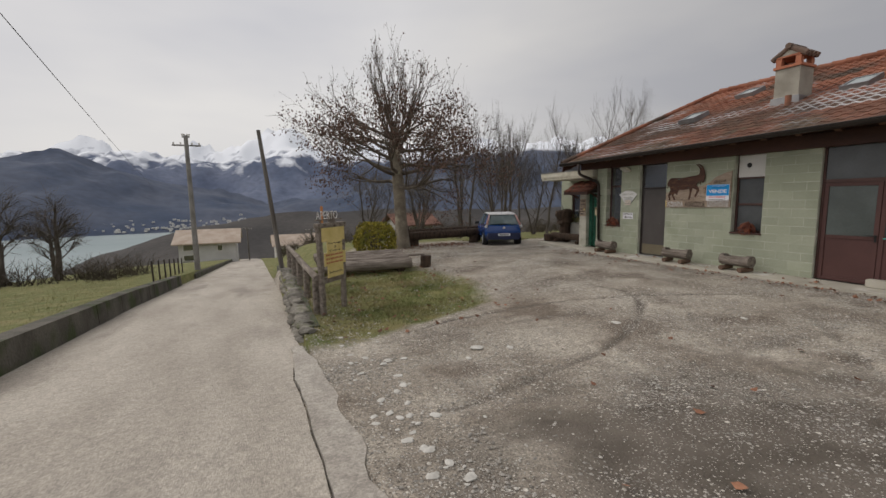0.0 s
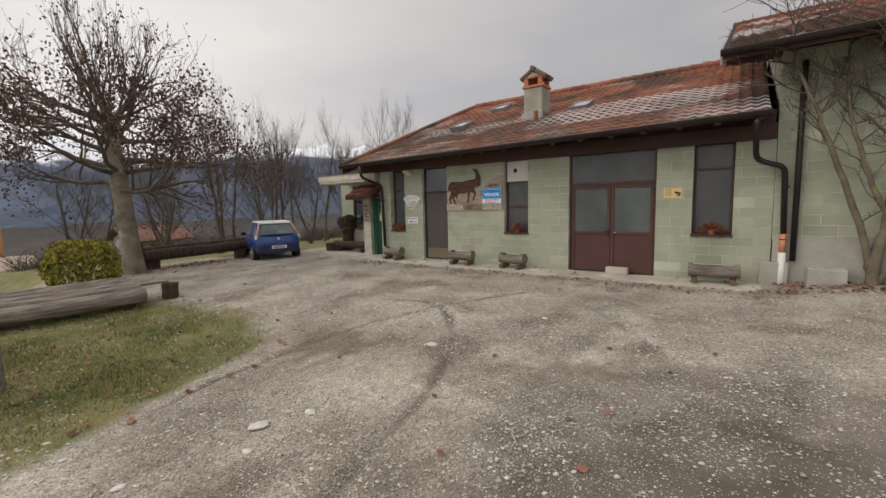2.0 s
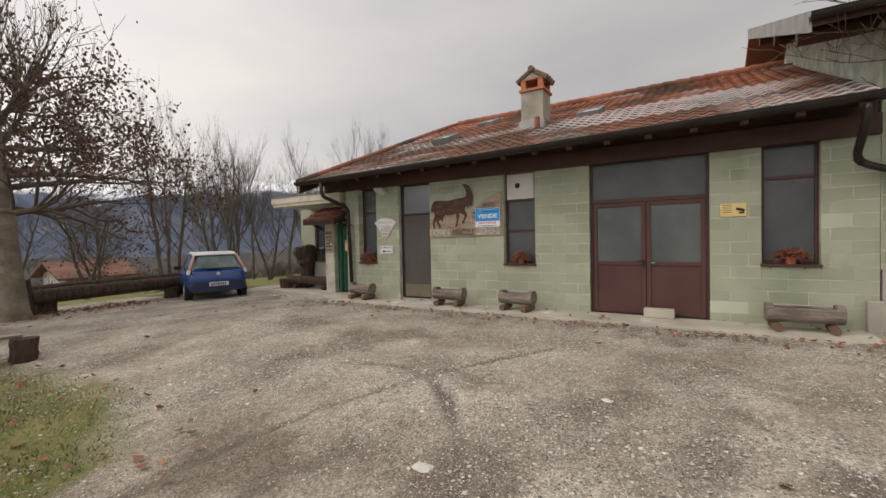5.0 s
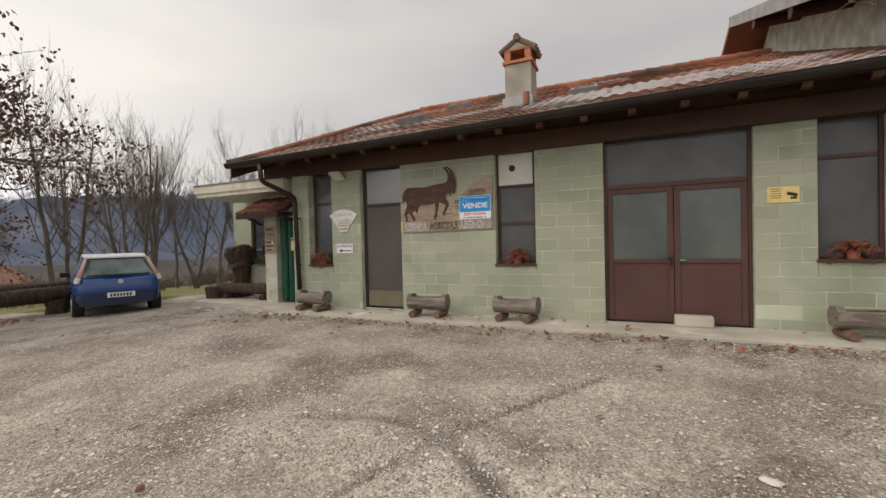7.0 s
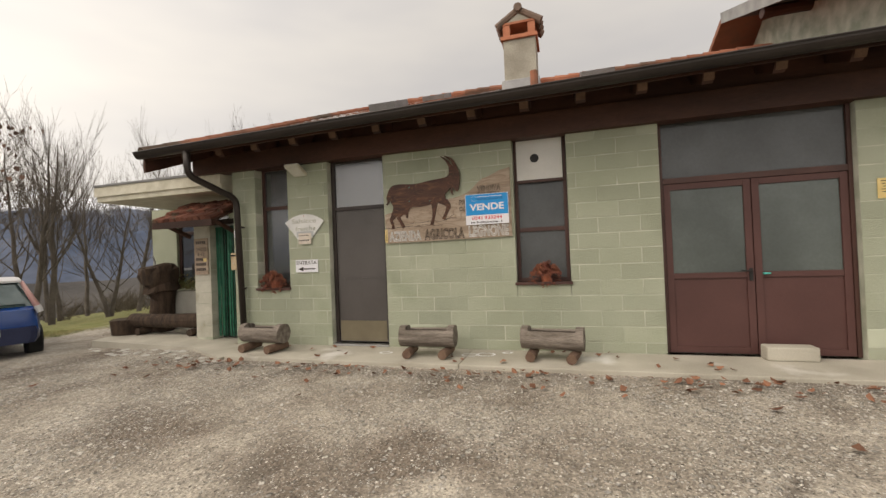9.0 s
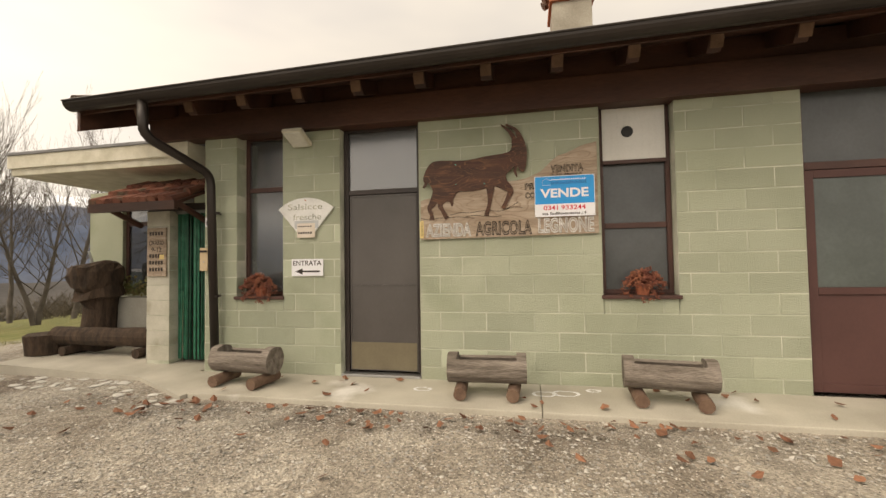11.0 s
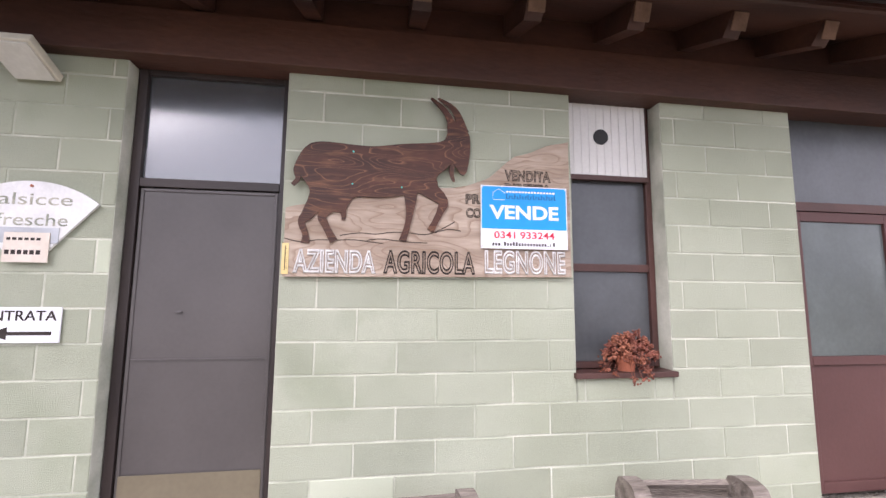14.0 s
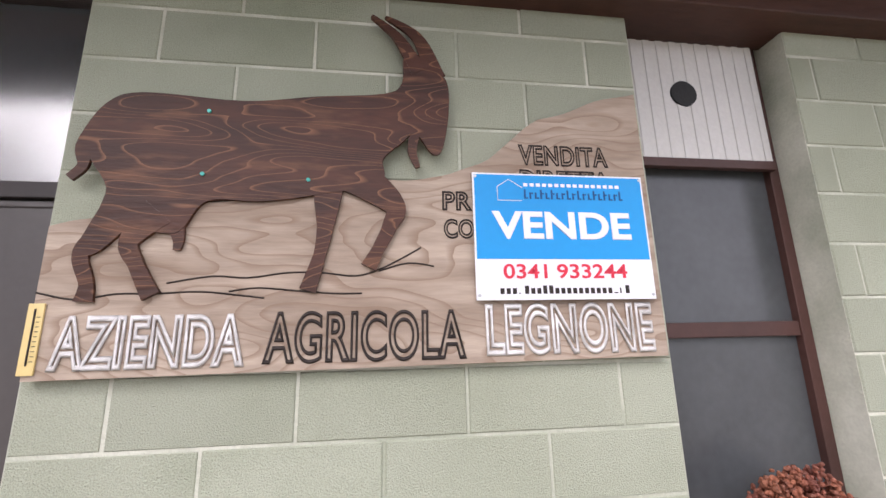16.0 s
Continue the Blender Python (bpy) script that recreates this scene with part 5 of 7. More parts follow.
def sedum_pot(name, at, mats, seed, size):
    rr = random.Random(seed)
    p = thing(name, "red-leaved trailing sedum in a small pot on the window sill", "potted plant", at, group="pots on the window sills")
    pot = bmesh.new()
    tube(pot, [(0, 0, 0), (0, 0, 0.09), (0, 0, 0.091), (0, 0, 0.105)], [0.055, 0.07, 0.078, 0.078], 14)
    part("pot", pot, M["terracotta"], p, "orange plastic pot")
    st = bmesh.new()
    lv = bmesh.new()
    for k in range(170):
        a, r = rr.uniform(0, 2 * math.pi), size * math.sqrt(rr.random())
        hgt = 0.10 + 0.16 * (1 - (r / size) ** 2) * rr.uniform(0.6, 1.1)
        if r > size * 0.75 and rr.random() < 0.35:
            hgt = rr.uniform(-0.06, 0.10)
        tip = Vector((math.cos(a) * r * 0.55 - 0.05, math.sin(a) * r, hgt))
        tube(st, [(0, 0, 0.09), (tip.x * 0.5, tip.y * 0.5, 0.11 + max(hgt, 0) * 0.4), tip], [0.003, 0.0025, 0.002], 3)
        for q in range(7):
            c = tip + Vector((rr.gauss(0, 0.012), rr.gauss(0, 0.012), rr.gauss(0, 0.010)))
            m = Matrix.Translation(c) @ Euler((rr.uniform(0, 6), rr.uniform(0, 6), 0)).to_matrix().to_4x4() @ Matrix.Diagonal((0.009, 0.006, 0.010, 1))
            bmesh.ops.create_icosphere(lv, subdivisions=1, radius=1.0, matrix=m)
    part("stem", st, M["sedum"], p)
    part("leaves", lv, mats, p)
    return p


sedum_pot("potted_sedum", (FX + 0.045, 10.72, 0.906), M["sedum"], 1, 0.22)
sedum_pot("potted_sedum", (FX + 0.045, 6.42, 0.921), M["sedum"], 2, 0.20)
sedum_pot("potted_sedum", (FX + 0.045, 1.95, 0.971), M["sedum"], 3, 0.26)

# ---- entrance porch ----
PX, PB = 11.25, 12.5
po = bmesh.new()
box(po, PB, PB + 0.25, 11.6, 13.0, -0.4, 2.6)
box(po, PB, PB + 0.25, 14.45, 15.15, -0.4, 2.6)
box(po, PB, PB + 0.25, 13.0, 14.45, -0.4, 0.85)
box(po, PB, PB + 0.25, 13.0, 14.45, 2.5, 2.6)
box(po, PB + 0.25, 18.0, 14.9, 15.15, -0.4, 2.6)
solid("wall_porch", po, M["block"], "pale green block wall at the back of the porch", "wall", "structure")
pw = thing("window_4", "porch window with brown frame and clear upper lights", "window", (PB, 13.3, 0.85), kind="structure")
on(pw, "window_frame", frame_bars(bmesh.new(), PB + 0.06, PB + 0.12, 13.005, 14.445, 0.86, 2.49, 0.06), M["frame_brown"])
on(pw, "rail", box(bmesh.new(), PB + 0.064, PB + 0.116, 13.066, 14.384, 2.0, 2.07), M["frame_brown"])
on(pw, "mullion", box(bmesh.new(), PB + 0.064, PB + 0.116, 13.69, 13.75, 0.921, 1.999), M["frame_brown"])
for a, b, c, d in ((13.066, 13.689, 0.921, 1.999), (13.751, 14.384, 0.921, 1.999), (13.066, 14.384, 2.071, 2.43)):
    on(pw, "pane", box(bmesh.new(), PB + 0.085, PB + 0.091, a, b, c, d), M["glass_clear"])
pillar = thing("porch_pillar", "cream painted block pillar beside the entrance", "pillar", (PX + 0.11, 12.42, -0.05), kind="structure")
on(pillar, "core", box(bmesh.new(), PX + 0.006, PX + 0.214, 12.246, 12.594, -0.05, 2.028), M["mortar"])
jam = finish("block", box(bmesh.new(), -0.11, 0.11, -0.18, 0.18, 0.003, 0.197, 0.006), M["block_cream"])
for k in range(10):
    ob = new("block", jam)
    ob.parent = pillar
    ob.matrix_basis = pose(0.0015 * (k % 2), 0, 0.05 + 0.2 * k + 0.03)
lin = bmesh.new()
box(lin, PX + 0.02, PX + 0.2, 11.48, 12.6, 2.032, 2.12)
box(lin, PX + 0.3, PB, 11.48, 11.54, -0.3, 2.6)
solid("porch_lintel", lin, M["frame_dark"], "dark timber lintel over the entrance", "lintel", "structure")
M["strip_green"] = mat("strip_green", (0.010, 0.085, 0.05), (0.03, 0.16, 0.10), 9, 0.35, 0.1, 40, vary=0.3, rnd=0.45, island=False)
cur = thing("strip_curtain", "green plastic strip curtain hanging in the entrance doorway", "door curtain", (PX + 0.12, 11.92, 2.0))
sb = bmesh.new()
tube(sb, [(0, 0, 0), (0.004, 0.002, -0.9), (0.0, -0.002, -1.96)], [0.011, 0.011, 0.011], 6)
strip_me = finish("strip", sb, M["strip_green"])
for k in range(34):
    s = new("strip", strip_me)
    s.parent = cur
    s.matrix_basis = pose(rng.uniform(-0.02, 0.02), -0.425 + k * 0.0222, 0, rng.uniform(-0.6, 0.6), rng.uniform(-0.6, 0.6), rng.uniform(0, 360))
rb = bmesh.new()
box(rb, PX + 0.10, PX + 0.14, 11.48, 12.235, 1.995, 2.03)
on(cur, "rail", rb, M["steel"])
bkd = bmesh.new()
box(bkd, PX + 0.24, PX + 0.28, 11.48, 12.24, -0.01, 2.03)
solid("entrance_door", bkd, M["frame_dark"], "dark inner door behind the strip curtain", "door", "structure")
hs = thing("hours_board", "carved wooden board with opening hours on the pillar", "sign", (PX - 0.01, 12.42, 1.25))
on(hs, "board", box(bmesh.new(), PX - 0.026, PX - 0.001, 12.27, 12.57, 1.15, 1.80, 0.006), M["ply"])
worded(hs, "word", "ORARIO", 0.23, 0.06, 12.535, 1.57, PX - 0.0265, M["black_paint"])
worded(hs, "word", "9-12", 0.16, 0.06, 12.50, 1.48, PX - 0.0265, M["black_paint"])
hbm = bmesh.new()
for z in (1.70, 1.40, 1.31, 1.22):
    for k in range(5):
        box(hbm, PX - 0.0285, PX - 0.0262, 12.50 - k * 0.045, 12.53 - k * 0.045, z, z + 0.05)
tagged(on(hs, "lettering", hbm, M["black_paint"]), kind="stuff")
on(hs, "label", box(bmesh.new(), PX - 0.0286, PX - 0.0262, 12.30, 12.37, 1.38, 1.44), M["yellow_plate"], "small yellow sticker")

can = bmesh.new()
box(can, 11.0, 18.0, 11.7, 14.62, 2.58, 2.86, 0.01)
box(can, 10.97, 11.0, 11.7, 14.65, 2.68, 2.86)
solid("canopy", can, M["cream"], "cream concrete flat porch canopy", "canopy", "structure")
cf = bmesh.new()
box(cf, 10.955, 18.0, 11.7, 14.66, 2.862, 2.90)
solid("canopy_flashing", cf, M["lead"], "grey metal edge on the flat canopy", "flashing", "structure")

M["tile_red_old"] = mat("tile_red_old", (0.11, 0.038, 0.026), (0.21, 0.085, 0.055), 4.0, 0.9, 0.4, 60, vary=0.35, rnd=0.35, third=(0.09, 0.065, 0.045), third_scale=5.0, third_at=0.56)
aw = thing("tiled_awning", "little dark timber awning with clay tiles over the entrance", "awning", (10.9, 12.4, 2.1))
ab = bmesh.new()
obox(ab, pose(11.1, 12.25, 2.20, 0, -24, 0), 0.78, 1.22, 0.035)
box(ab, 10.69, 10.75, 11.62, 12.88, 1.96, 2.065)
on(aw, "deck", ab, M["dark_wood"])
for s in (11.7, 12.8):
    on(aw, "bracket", tube(bmesh.new(), [(PX + 0.1, s, 1.85), (10.8, s, 2.06)], [0.04, 0.035], 8), M["dark_wood"])
aw_rr = random.Random(15)
for row in range(3):
    for k in range(10):
        at2 = bmesh.new()
        y, x0 = 11.69 + k * 0.1275 + aw_rr.uniform(-0.012, 0.012), 10.70 + row * 0.25
        z0 = 2.085 + (x0 - 10.72) * 0.445 + 0.02 * row + aw_rr.uniform(-0.008, 0.012)
        tube(at2, [(x0, y, z0), (x0 + 0.31, y + aw_rr.uniform(-0.015, 0.015), z0 + 0.125)], [0.056, 0.045], 8)
        on(aw, "tile", at2, M["tile_red_old"])

# ---- trunk fountain, bench and planter in the porch ----
M["bark_dark"] = mat("bark_dark", (0.035, 0.024, 0.017), (0.085, 0.055, 0.038), 6, 0.95, 0.9, 30, vary=0.45, stretch=(2, 2, 0.5), dist=0.02)
ft = thing("trunk_fountain", "dark carved tree-trunk fountain with a hollow log basin", "fountain", (11.95, 14.3, -0.012))
fb2 = bmesh.new()
n0 = 18
prof = [(0.0, 0.27), (0.3, 0.24), (0.66, 0.21), (0.8, 0.24), (0.84, 0.33), (0.98, 0.30), (1.04, 0.34), (1.22, 0.37), (1.33, 0.33), (1.37, 0.26)]
tube(fb2, [(0.05 * math.sin(z * 3), 0.03 * math.cos(z * 4), z) for z, r in prof], [r for z, r in prof], n0)
for v in fb2.verts:
    v.co += noise.noise_vector(v.co * 5) * 0.06 + noise.noise_vector(v.co * 14) * 0.025
part("trunk", fb2, M["bark_dark"], ft)
bs = bmesh.new()
tube(bs, [(-0.38, 0.45, 0.0), (-0.38, 0.45, 0.30), (-0.38, 0.45, 0.301), (-0.38, 0.45, 0.12)], [0.24, 0.28, 0.22, 0.20], 16)
for v in bs.verts:
    v.co += noise.noise_vector(v.co * 6) * 0.02
part("basin", bs, M["bark_dark"], ft, "hollow log basin")
lb2 = bmesh.new()
log_rod(lb2, (-0.35, 0.3, 0.27), (-0.30, -1.65, 0.27), 0.14, 14, 0.12, 4)
part("spout_log", lb2, M["bark_dark"], ft, "long dark log trough")
for y in (0.0, -1.3):
    sp = bmesh.new()
    log_rod(sp, (-0.5, y, 0.07), (-0.1, y, 0.07), 0.07, 10, 0.1, y)
    part("support", sp, M["bark_dark"], ft)
pr = bmesh.new()
tube(pr, [(0.0, 0.1, 1.38), (-0.04, 0.12, 1.56)], [0.02, 0.015], 8)
part("tap_pipe", pr, M["steel"], ft)
bx = thing("grey_planter", "grey wooden window box with a green and rust shrub", "planter", (12.3, 13.9, -0.012))
gbx = bmesh.new()
box(gbx, -0.16, 0.15, -0.55, 0.55, 0.0, 0.80, 0.01)
part("box", gbx, M["concrete_old"], bx)
shb = bmesh.new()
for k in range(420):
    c = Vector((rng.gauss(0, 0.09), rng.uniform(-0.5, 0.5), 0.84 + abs(rng.gauss(0, 0.12))))
    m = Matrix.Translation(c) @ Euler((rng.uniform(0, 6), rng.uniform(0, 6), rng.uniform(0, 6))).to_matrix().to_4x4() @ Matrix.Diagonal((0.03, 0.018, 0.006, 1))
    bmesh.ops.create_icosphere(shb, subdivisions=1, radius=1.0, matrix=m)
part("shrub", shb, M["sedum_green"], bx)

# ---- white lime stains on the slab, kept as thin crusts ----
for cx, cy2, r in ((10.72, 7.22, 0.10), (10.68, 7.42, 0.09), (10.66, 8.62, 0.07), (10.85, 6.95, 0.05)):
    rb2 = bmesh.new()
    pts = [(cx + math.cos(a) * r * (0.75 + 0.3 * noise.noise((math.cos(a) * 2, math.sin(a) * 2, cy2))), cy2 + math.sin(a) * r * 1.2) for a in np.linspace(0, 2 * math.pi, 16)]
    tube(rb2, [(x, y, 0.0005) for x, y in pts], [0.018 + 0.008 * noise.noise((x * 30, y * 30, 0)) for x, y in pts], 4)
    for v in rb2.verts:
        v.co.z = 0.003 if v.co.z > 0 else -0.002
    solid("lime_stain", rb2, M["efflor"], "white lime stain ring on the concrete", "stain", "stuff")

# ---- outdoors: materials ----
M["bark"] = mat("bark", (0.15, 0.125, 0.095), (0.27, 0.235, 0.18), 3.0, 0.95, 0.7, 25, vary=0.35, dist=0.02, third=(0.33, 0.30, 0.22), third_scale=2.2, third_at=0.58)
M["bark_limb"] = mat("bark_limb", (0.075, 0.06, 0.047), (0.15, 0.125, 0.098), 3.0, 0.95, 0.6, 25, vary=0.35, dist=0.02)
M["bark_grey"] = mat("bark_grey", (0.075, 0.062, 0.053), (0.13, 0.112, 0.096), 2.0, 0.95, 0.5, 20, vary=0.3)
M["bark_lichen"] = mat("bark_lichen", (0.11, 0.092, 0.066), (0.20, 0.17, 0.115), 4.0, 0.95, 0.6, 30, vary=0.35, third=(0.26, 0.21, 0.05), third_scale=3.0, third_at=0.6)
M["dry_leaf"] = mat("dry_leaf", (0.08, 0.046, 0.037), (0.155, 0.095, 0.07), 2.0, 0.85, 0.0, 20, vary=0.3, rnd=0.5, island=True)
M["fallen_leaf"] = mat("fallen_leaf", (0.14, 0.06, 0.036), (0.25, 0.12, 0.07), 3.0, 0.85, 0.2, 40, vary=0.3, rnd=0.45, island=True)
M["stone"] = mat("stone", (0.27, 0.25, 0.22), (0.46, 0.435, 0.395), 6.0, 0.9, 0.4, 50, vary=0.3, rnd=0.4, island=True)
M["wall_stone"] = mat("wall_stone", (0.14, 0.13, 0.11), (0.27, 0.25, 0.215), 5.0, 0.95, 0.7, 30, vary=0.35, rnd=0.25, third=(0.10, 0.115, 0.05), third_scale=2.5, third_at=0.58)
M["moss_wall"] = mat("moss_wall", (0.055, 0.05, 0.04), (0.125, 0.115, 0.095), 1.5, 0.95, 0.7, 20, vary=0.4, third=(0.05, 0.065, 0.025), third_scale=1.2, third_at=0.5, dist=0.02)
M["blade"] = mat("blade", (0.13, 0.15, 0.045), (0.30, 0.25, 0.12), 1.2, 0.8, 0.0, 20, vary=0.3, rnd=0.35, island=True)
M["bush"] = mat("bush", (0.14, 0.145, 0.018), (0.32, 0.26, 0.035), 3.0, 0.7, 0.0, 20, vary=0.3, rnd=0.4, island=True)
M["scrub"] = mat("scrub", (0.055, 0.045, 0.033), (0.11, 0.09, 0.065), 0.6, 1.0, 0.0, 5, vary=0.4, rnd=0.3, island=True)
M["car_blue"] = mat("car_blue", (0.007, 0.05, 0.22), (0.01, 0.062, 0.255), 1, 0.22, 0.0, 40, vary=0.03, spec=0.7)
M["car_white"] = mat("car_white", (0.66, 0.66, 0.67), (0.72, 0.72, 0.73), 1, 0.3, 0.0, 40, vary=0.03)
M["car_pink"] = mat("car_pink", (0.50, 0.27, 0.25), (0.60, 0.38, 0.35), 1, 0.35, 0.0, 40, vary=0.05)
M["rubber"] = mat("rubber", (0.012, 0.012, 0.012), (0.022, 0.022, 0.022), 5, 0.8, 0.2, 60)
M["bumper_dark"] = mat("bumper_dark", (0.014, 0.02, 0.06), (0.02, 0.028, 0.075), 1, 0.5, 0.0, 40)
M["tail_red"] = mat("tail_red", (0.30, 0.015, 0.02), (0.36, 0.02, 0.025), 1, 0.2, 0.0, 40)
M["car_glass"] = mat("car_glass", (0.05, 0.085, 0.085), (0.10, 0.14, 0.14), 3, 0.05, 0.0, 40, vary=0.1, spec=0.9)
M["plaster"] = mat("plaster", (0.48, 0.47, 0.45), (0.60, 0.59, 0.57), 0.6, 0.9, 0.1, 10, vary=0.1)
M["roof_far"] = mat("roof_far", (0.36, 0.285, 0.225), (0.46, 0.385, 0.32), 0.8, 0.9, 0.3, 8, vary=0.25)
M["roof_rust"] = mat("roof_rust", (0.13, 0.062, 0.045), (0.20, 0.10, 0.072), 0.9, 0.9, 0.3, 8, vary=0.3)
M["pole_wood"] = mat("pole_wood", (0.10, 0.09, 0.08), (0.18, 0.165, 0.15), 2.0, 0.9, 0.3, 30, vary=0.3, stretch=(3, 3, 0.3))
M["pole_conc"] = mat("pole_conc", (0.19, 0.18, 0.17), (0.27, 0.26, 0.25), 2.0, 0.9, 0.2, 30, vary=0.15)
M["sign_yellow"] = mat("sign_yellow", (0.56, 0.44, 0.16), (0.68, 0.56, 0.25), 3.0, 0.7, 0.2, 30, vary=0.15)
M["water"] = mat("water", (0.30, 0.38, 0.38), (0.36, 0.43, 0.43), 0.004, 0.25, 0.0, 0.05, vary=0.05)
M["orange"] = mat("orange", (0.42, 0.17, 0.06), (0.5, 0.22, 0.09), 1, 0.7, 0.0, 10)


# ---- trees ----
class Rods:
    """Collects tapering rods into one mesh."""
    def __init__(self):
        self.v, self.f, self.tips = [], [], []

    def rod(self, pts, radii, seg):
        base = len(self.v)
        for i, p in enumerate(pts):
            d = (pts[min(i + 1, len(pts) - 1)] - pts[max(i - 1, 0)]).normalized()
            a = d.cross(Vector((0.31, 0.17, 0.93)))
            a = a.normalized() if a.length > 0.01 else Vector((1, 0, 0))
            b = d.cross(a)
            for k in range(seg):
                q = 2 * math.pi * k / seg
                self.v.append(tuple(p + (a * math.cos(q) + b * math.sin(q)) * radii[i]))
        for i in range(len(pts) - 1):
            for k in range(seg):
                j = (k + 1) % seg
                self.f.append((base + i * seg + k, base + i * seg + j, base + (i + 1) * seg + j, base + (i + 1) * seg + k))

    def mesh(self, name, material):
        me = bpy.data.meshes.new(name)
        me.from_pydata(self.v, [], self.f)
        me.materials.append(material)
        me.polygons.foreach_set("use_smooth", [True] * len(me.polygons))
        return me


def grow(rods, rr, start, way, length, radius, depth, spread, lift, kids, wobble=0.22, seg=5, min_r=0.004, taper=0.45):
    """A limb and its forks, turning a little towards the light."""
    n = 5 if depth > 1 else 3
    pts, d = [start], way.normalized()
    for i in range(n):
        d = (d + Vector((rr.gauss(0, wobble), rr.gauss(0, wobble), rr.gauss(0, wobble) + lift))).normalized()
        pts.append(pts[-1] + d * length / n)
    rad = [max(radius * (1 - (1 - taper) * i / n), min_r) for i in range(n + 1)]
    rods.rod(pts, rad, seg if depth > 1 else 3)
    rods.tips.append((pts[-1], d, depth))
    if depth == 0:
        return
    for k in range(kids):
        t = rr.uniform(0.3, 1.0)
        i = min(int(t * n), n - 1)
        p = pts[i].lerp(pts[i + 1], t * n - i)
        side = Vector((rr.gauss(0, 1), rr.gauss(0, 1), rr.gauss(0, 0.6))).normalized()
        nd = (d * (1 - spread) + side * spread + Vector((0, 0, lift))).normalized()
        grow(rods, rr, p, nd, length * rr.uniform(0.5, 0.78), rad[i] * 0.6, depth - 1, spread, lift, kids, wobble, max(seg - 1, 3), min_r, taper)


def leaf_mesh(name, places, size, rr, material, flat=False):
    """Many small bent leaves in one mesh."""
    v, f = [], []
    for p in places:
        m = Euler((rr.uniform(-0.5, 0.5), rr.uniform(-0.5, 0.5), rr.uniform(0, 6.3)) if flat else (rr.uniform(0, 6.3), rr.uniform(0, 6.3), rr.uniform(0, 6.3))).to_matrix()
        s = size * rr.uniform(0.6, 1.3)
        b = len(v)
        curl = rr.uniform(0.1, 0.5) * s
        for q in ((-s, 0, curl), (-0.25 * s, -0.75 * s, 0.2 * curl), (0.35 * s, -0.5 * s, 0), (1.0 * s, 0, curl * 0.6), (0.3 * s, 0.55 * s, 0), (-0.3 * s, 0.7 * s, 0.3 * curl)):
            v.append(tuple(Vector(p) + m @ Vector(q)))
        f += [(b, b + 1, b + 2, b + 3), (b, b + 3, b + 4, b + 5)]
    me = bpy.data.meshes.new(name)
    me.from_pydata(v, [], f)
    me.materials.append(material)
    return me


rr = random.Random(11)
tree = thing("plane_tree", "broad leaf-bearing plane tree with pale mottled trunk and brown dry leaves", "tree", (5.72, 17.6, float(yard_z(5.72, 17.6)) - 0.05))
tr = Rods()
tr.rod([Vector(p) for p in ((0, 0, -0.1), (0, 0, 0.25), (-0.04, 0.02, 1.2), (-0.1, 0.05, 2.6), (-0.18, 0.08, 3.8), (-0.2, 0.1, 4.7), (-0.22, 0.1, 5.3))], [0.42, 0.31, 0.26, 0.25, 0.24, 0.18, 0.10], 14)
ob = new("trunk", tr.mesh("trunk", M["bark"]))
ob.parent = tree
cr2 = Rods()
for k in range(19):
    a = k * 2.4 + rr.uniform(-0.3, 0.3)
    z = 2.55 + 2.35 * (k + 0.5) / 19 + rr.uniform(-0.15, 0.15)
    up = -0.02 + (z - 2.5) * 0.20 + rr.uniform(-0.08, 0.12)
    grow(cr2, rr, Vector((-0.04 - 0.045 * (z - 1.2), 0.06, z)), Vector((math.cos(a), math.sin(a), up)), rr.uniform(2.5, 3.05) * (1.0 - 0.11 * max(z - 3.6, 0)) * (1 - 0.14 * max(math.cos(a), 0) - 0.07 * max(-math.cos(a), 0)), 0.085, 3, 0.42, 0.03, 4, 0.15, 7, 0.005, 0.35)
for k in range(9):
    a = k * 2.1 + rr.uniform(-0.4, 0.4)
    grow(cr2, rr, Vector((-0.2 + 0.1 * math.cos(a), 0.1 + 0.1 * math.sin(a), rr.uniform(4.2, 5.2))), Vector((math.cos(a) * 0.75, math.sin(a) * 0.75, 1)), rr.uniform(1.5, 2.1), 0.06, 3, 0.30, 0.15, 4, 0.09, 6, 0.005)
ob = new("crown", cr2.mesh("crown", M["bark_limb"]))
ob.parent = tree
leaf_at = []
for p, d, dep in cr2.tips:
    r = math.hypot(p.x, p.y)
    outer = r / 3.4 + max(p.z - 3.2, 0) * 0.10
    if dep <= 1 and -5.0 < p.x < 4.4 and rr.random() < min(1.0, max(0.55, 1.2 * outer - 0.1)) * (1.0 if p.z < 6.2 else 0.45):
        clump = p + Vector((rr.gauss(0, 0.05), rr.gauss(0, 0.05), -0.05))
        for n_leaf in range(rr.choice((5, 8, 11, 14)) if p.z < 6.2 else rr.choice((1, 2))):
            leaf_at.append(clump + Vector((rr.gauss(0, 0.14), rr.gauss(0, 0.14), rr.gauss(-0.06, 0.13))))
ob = tagged(new("leaves", leaf_mesh("leaves", leaf_at, 0.044, rr, M["dry_leaf"])), "withered dark brown leaves", kind="stuff")
ob.parent = tree


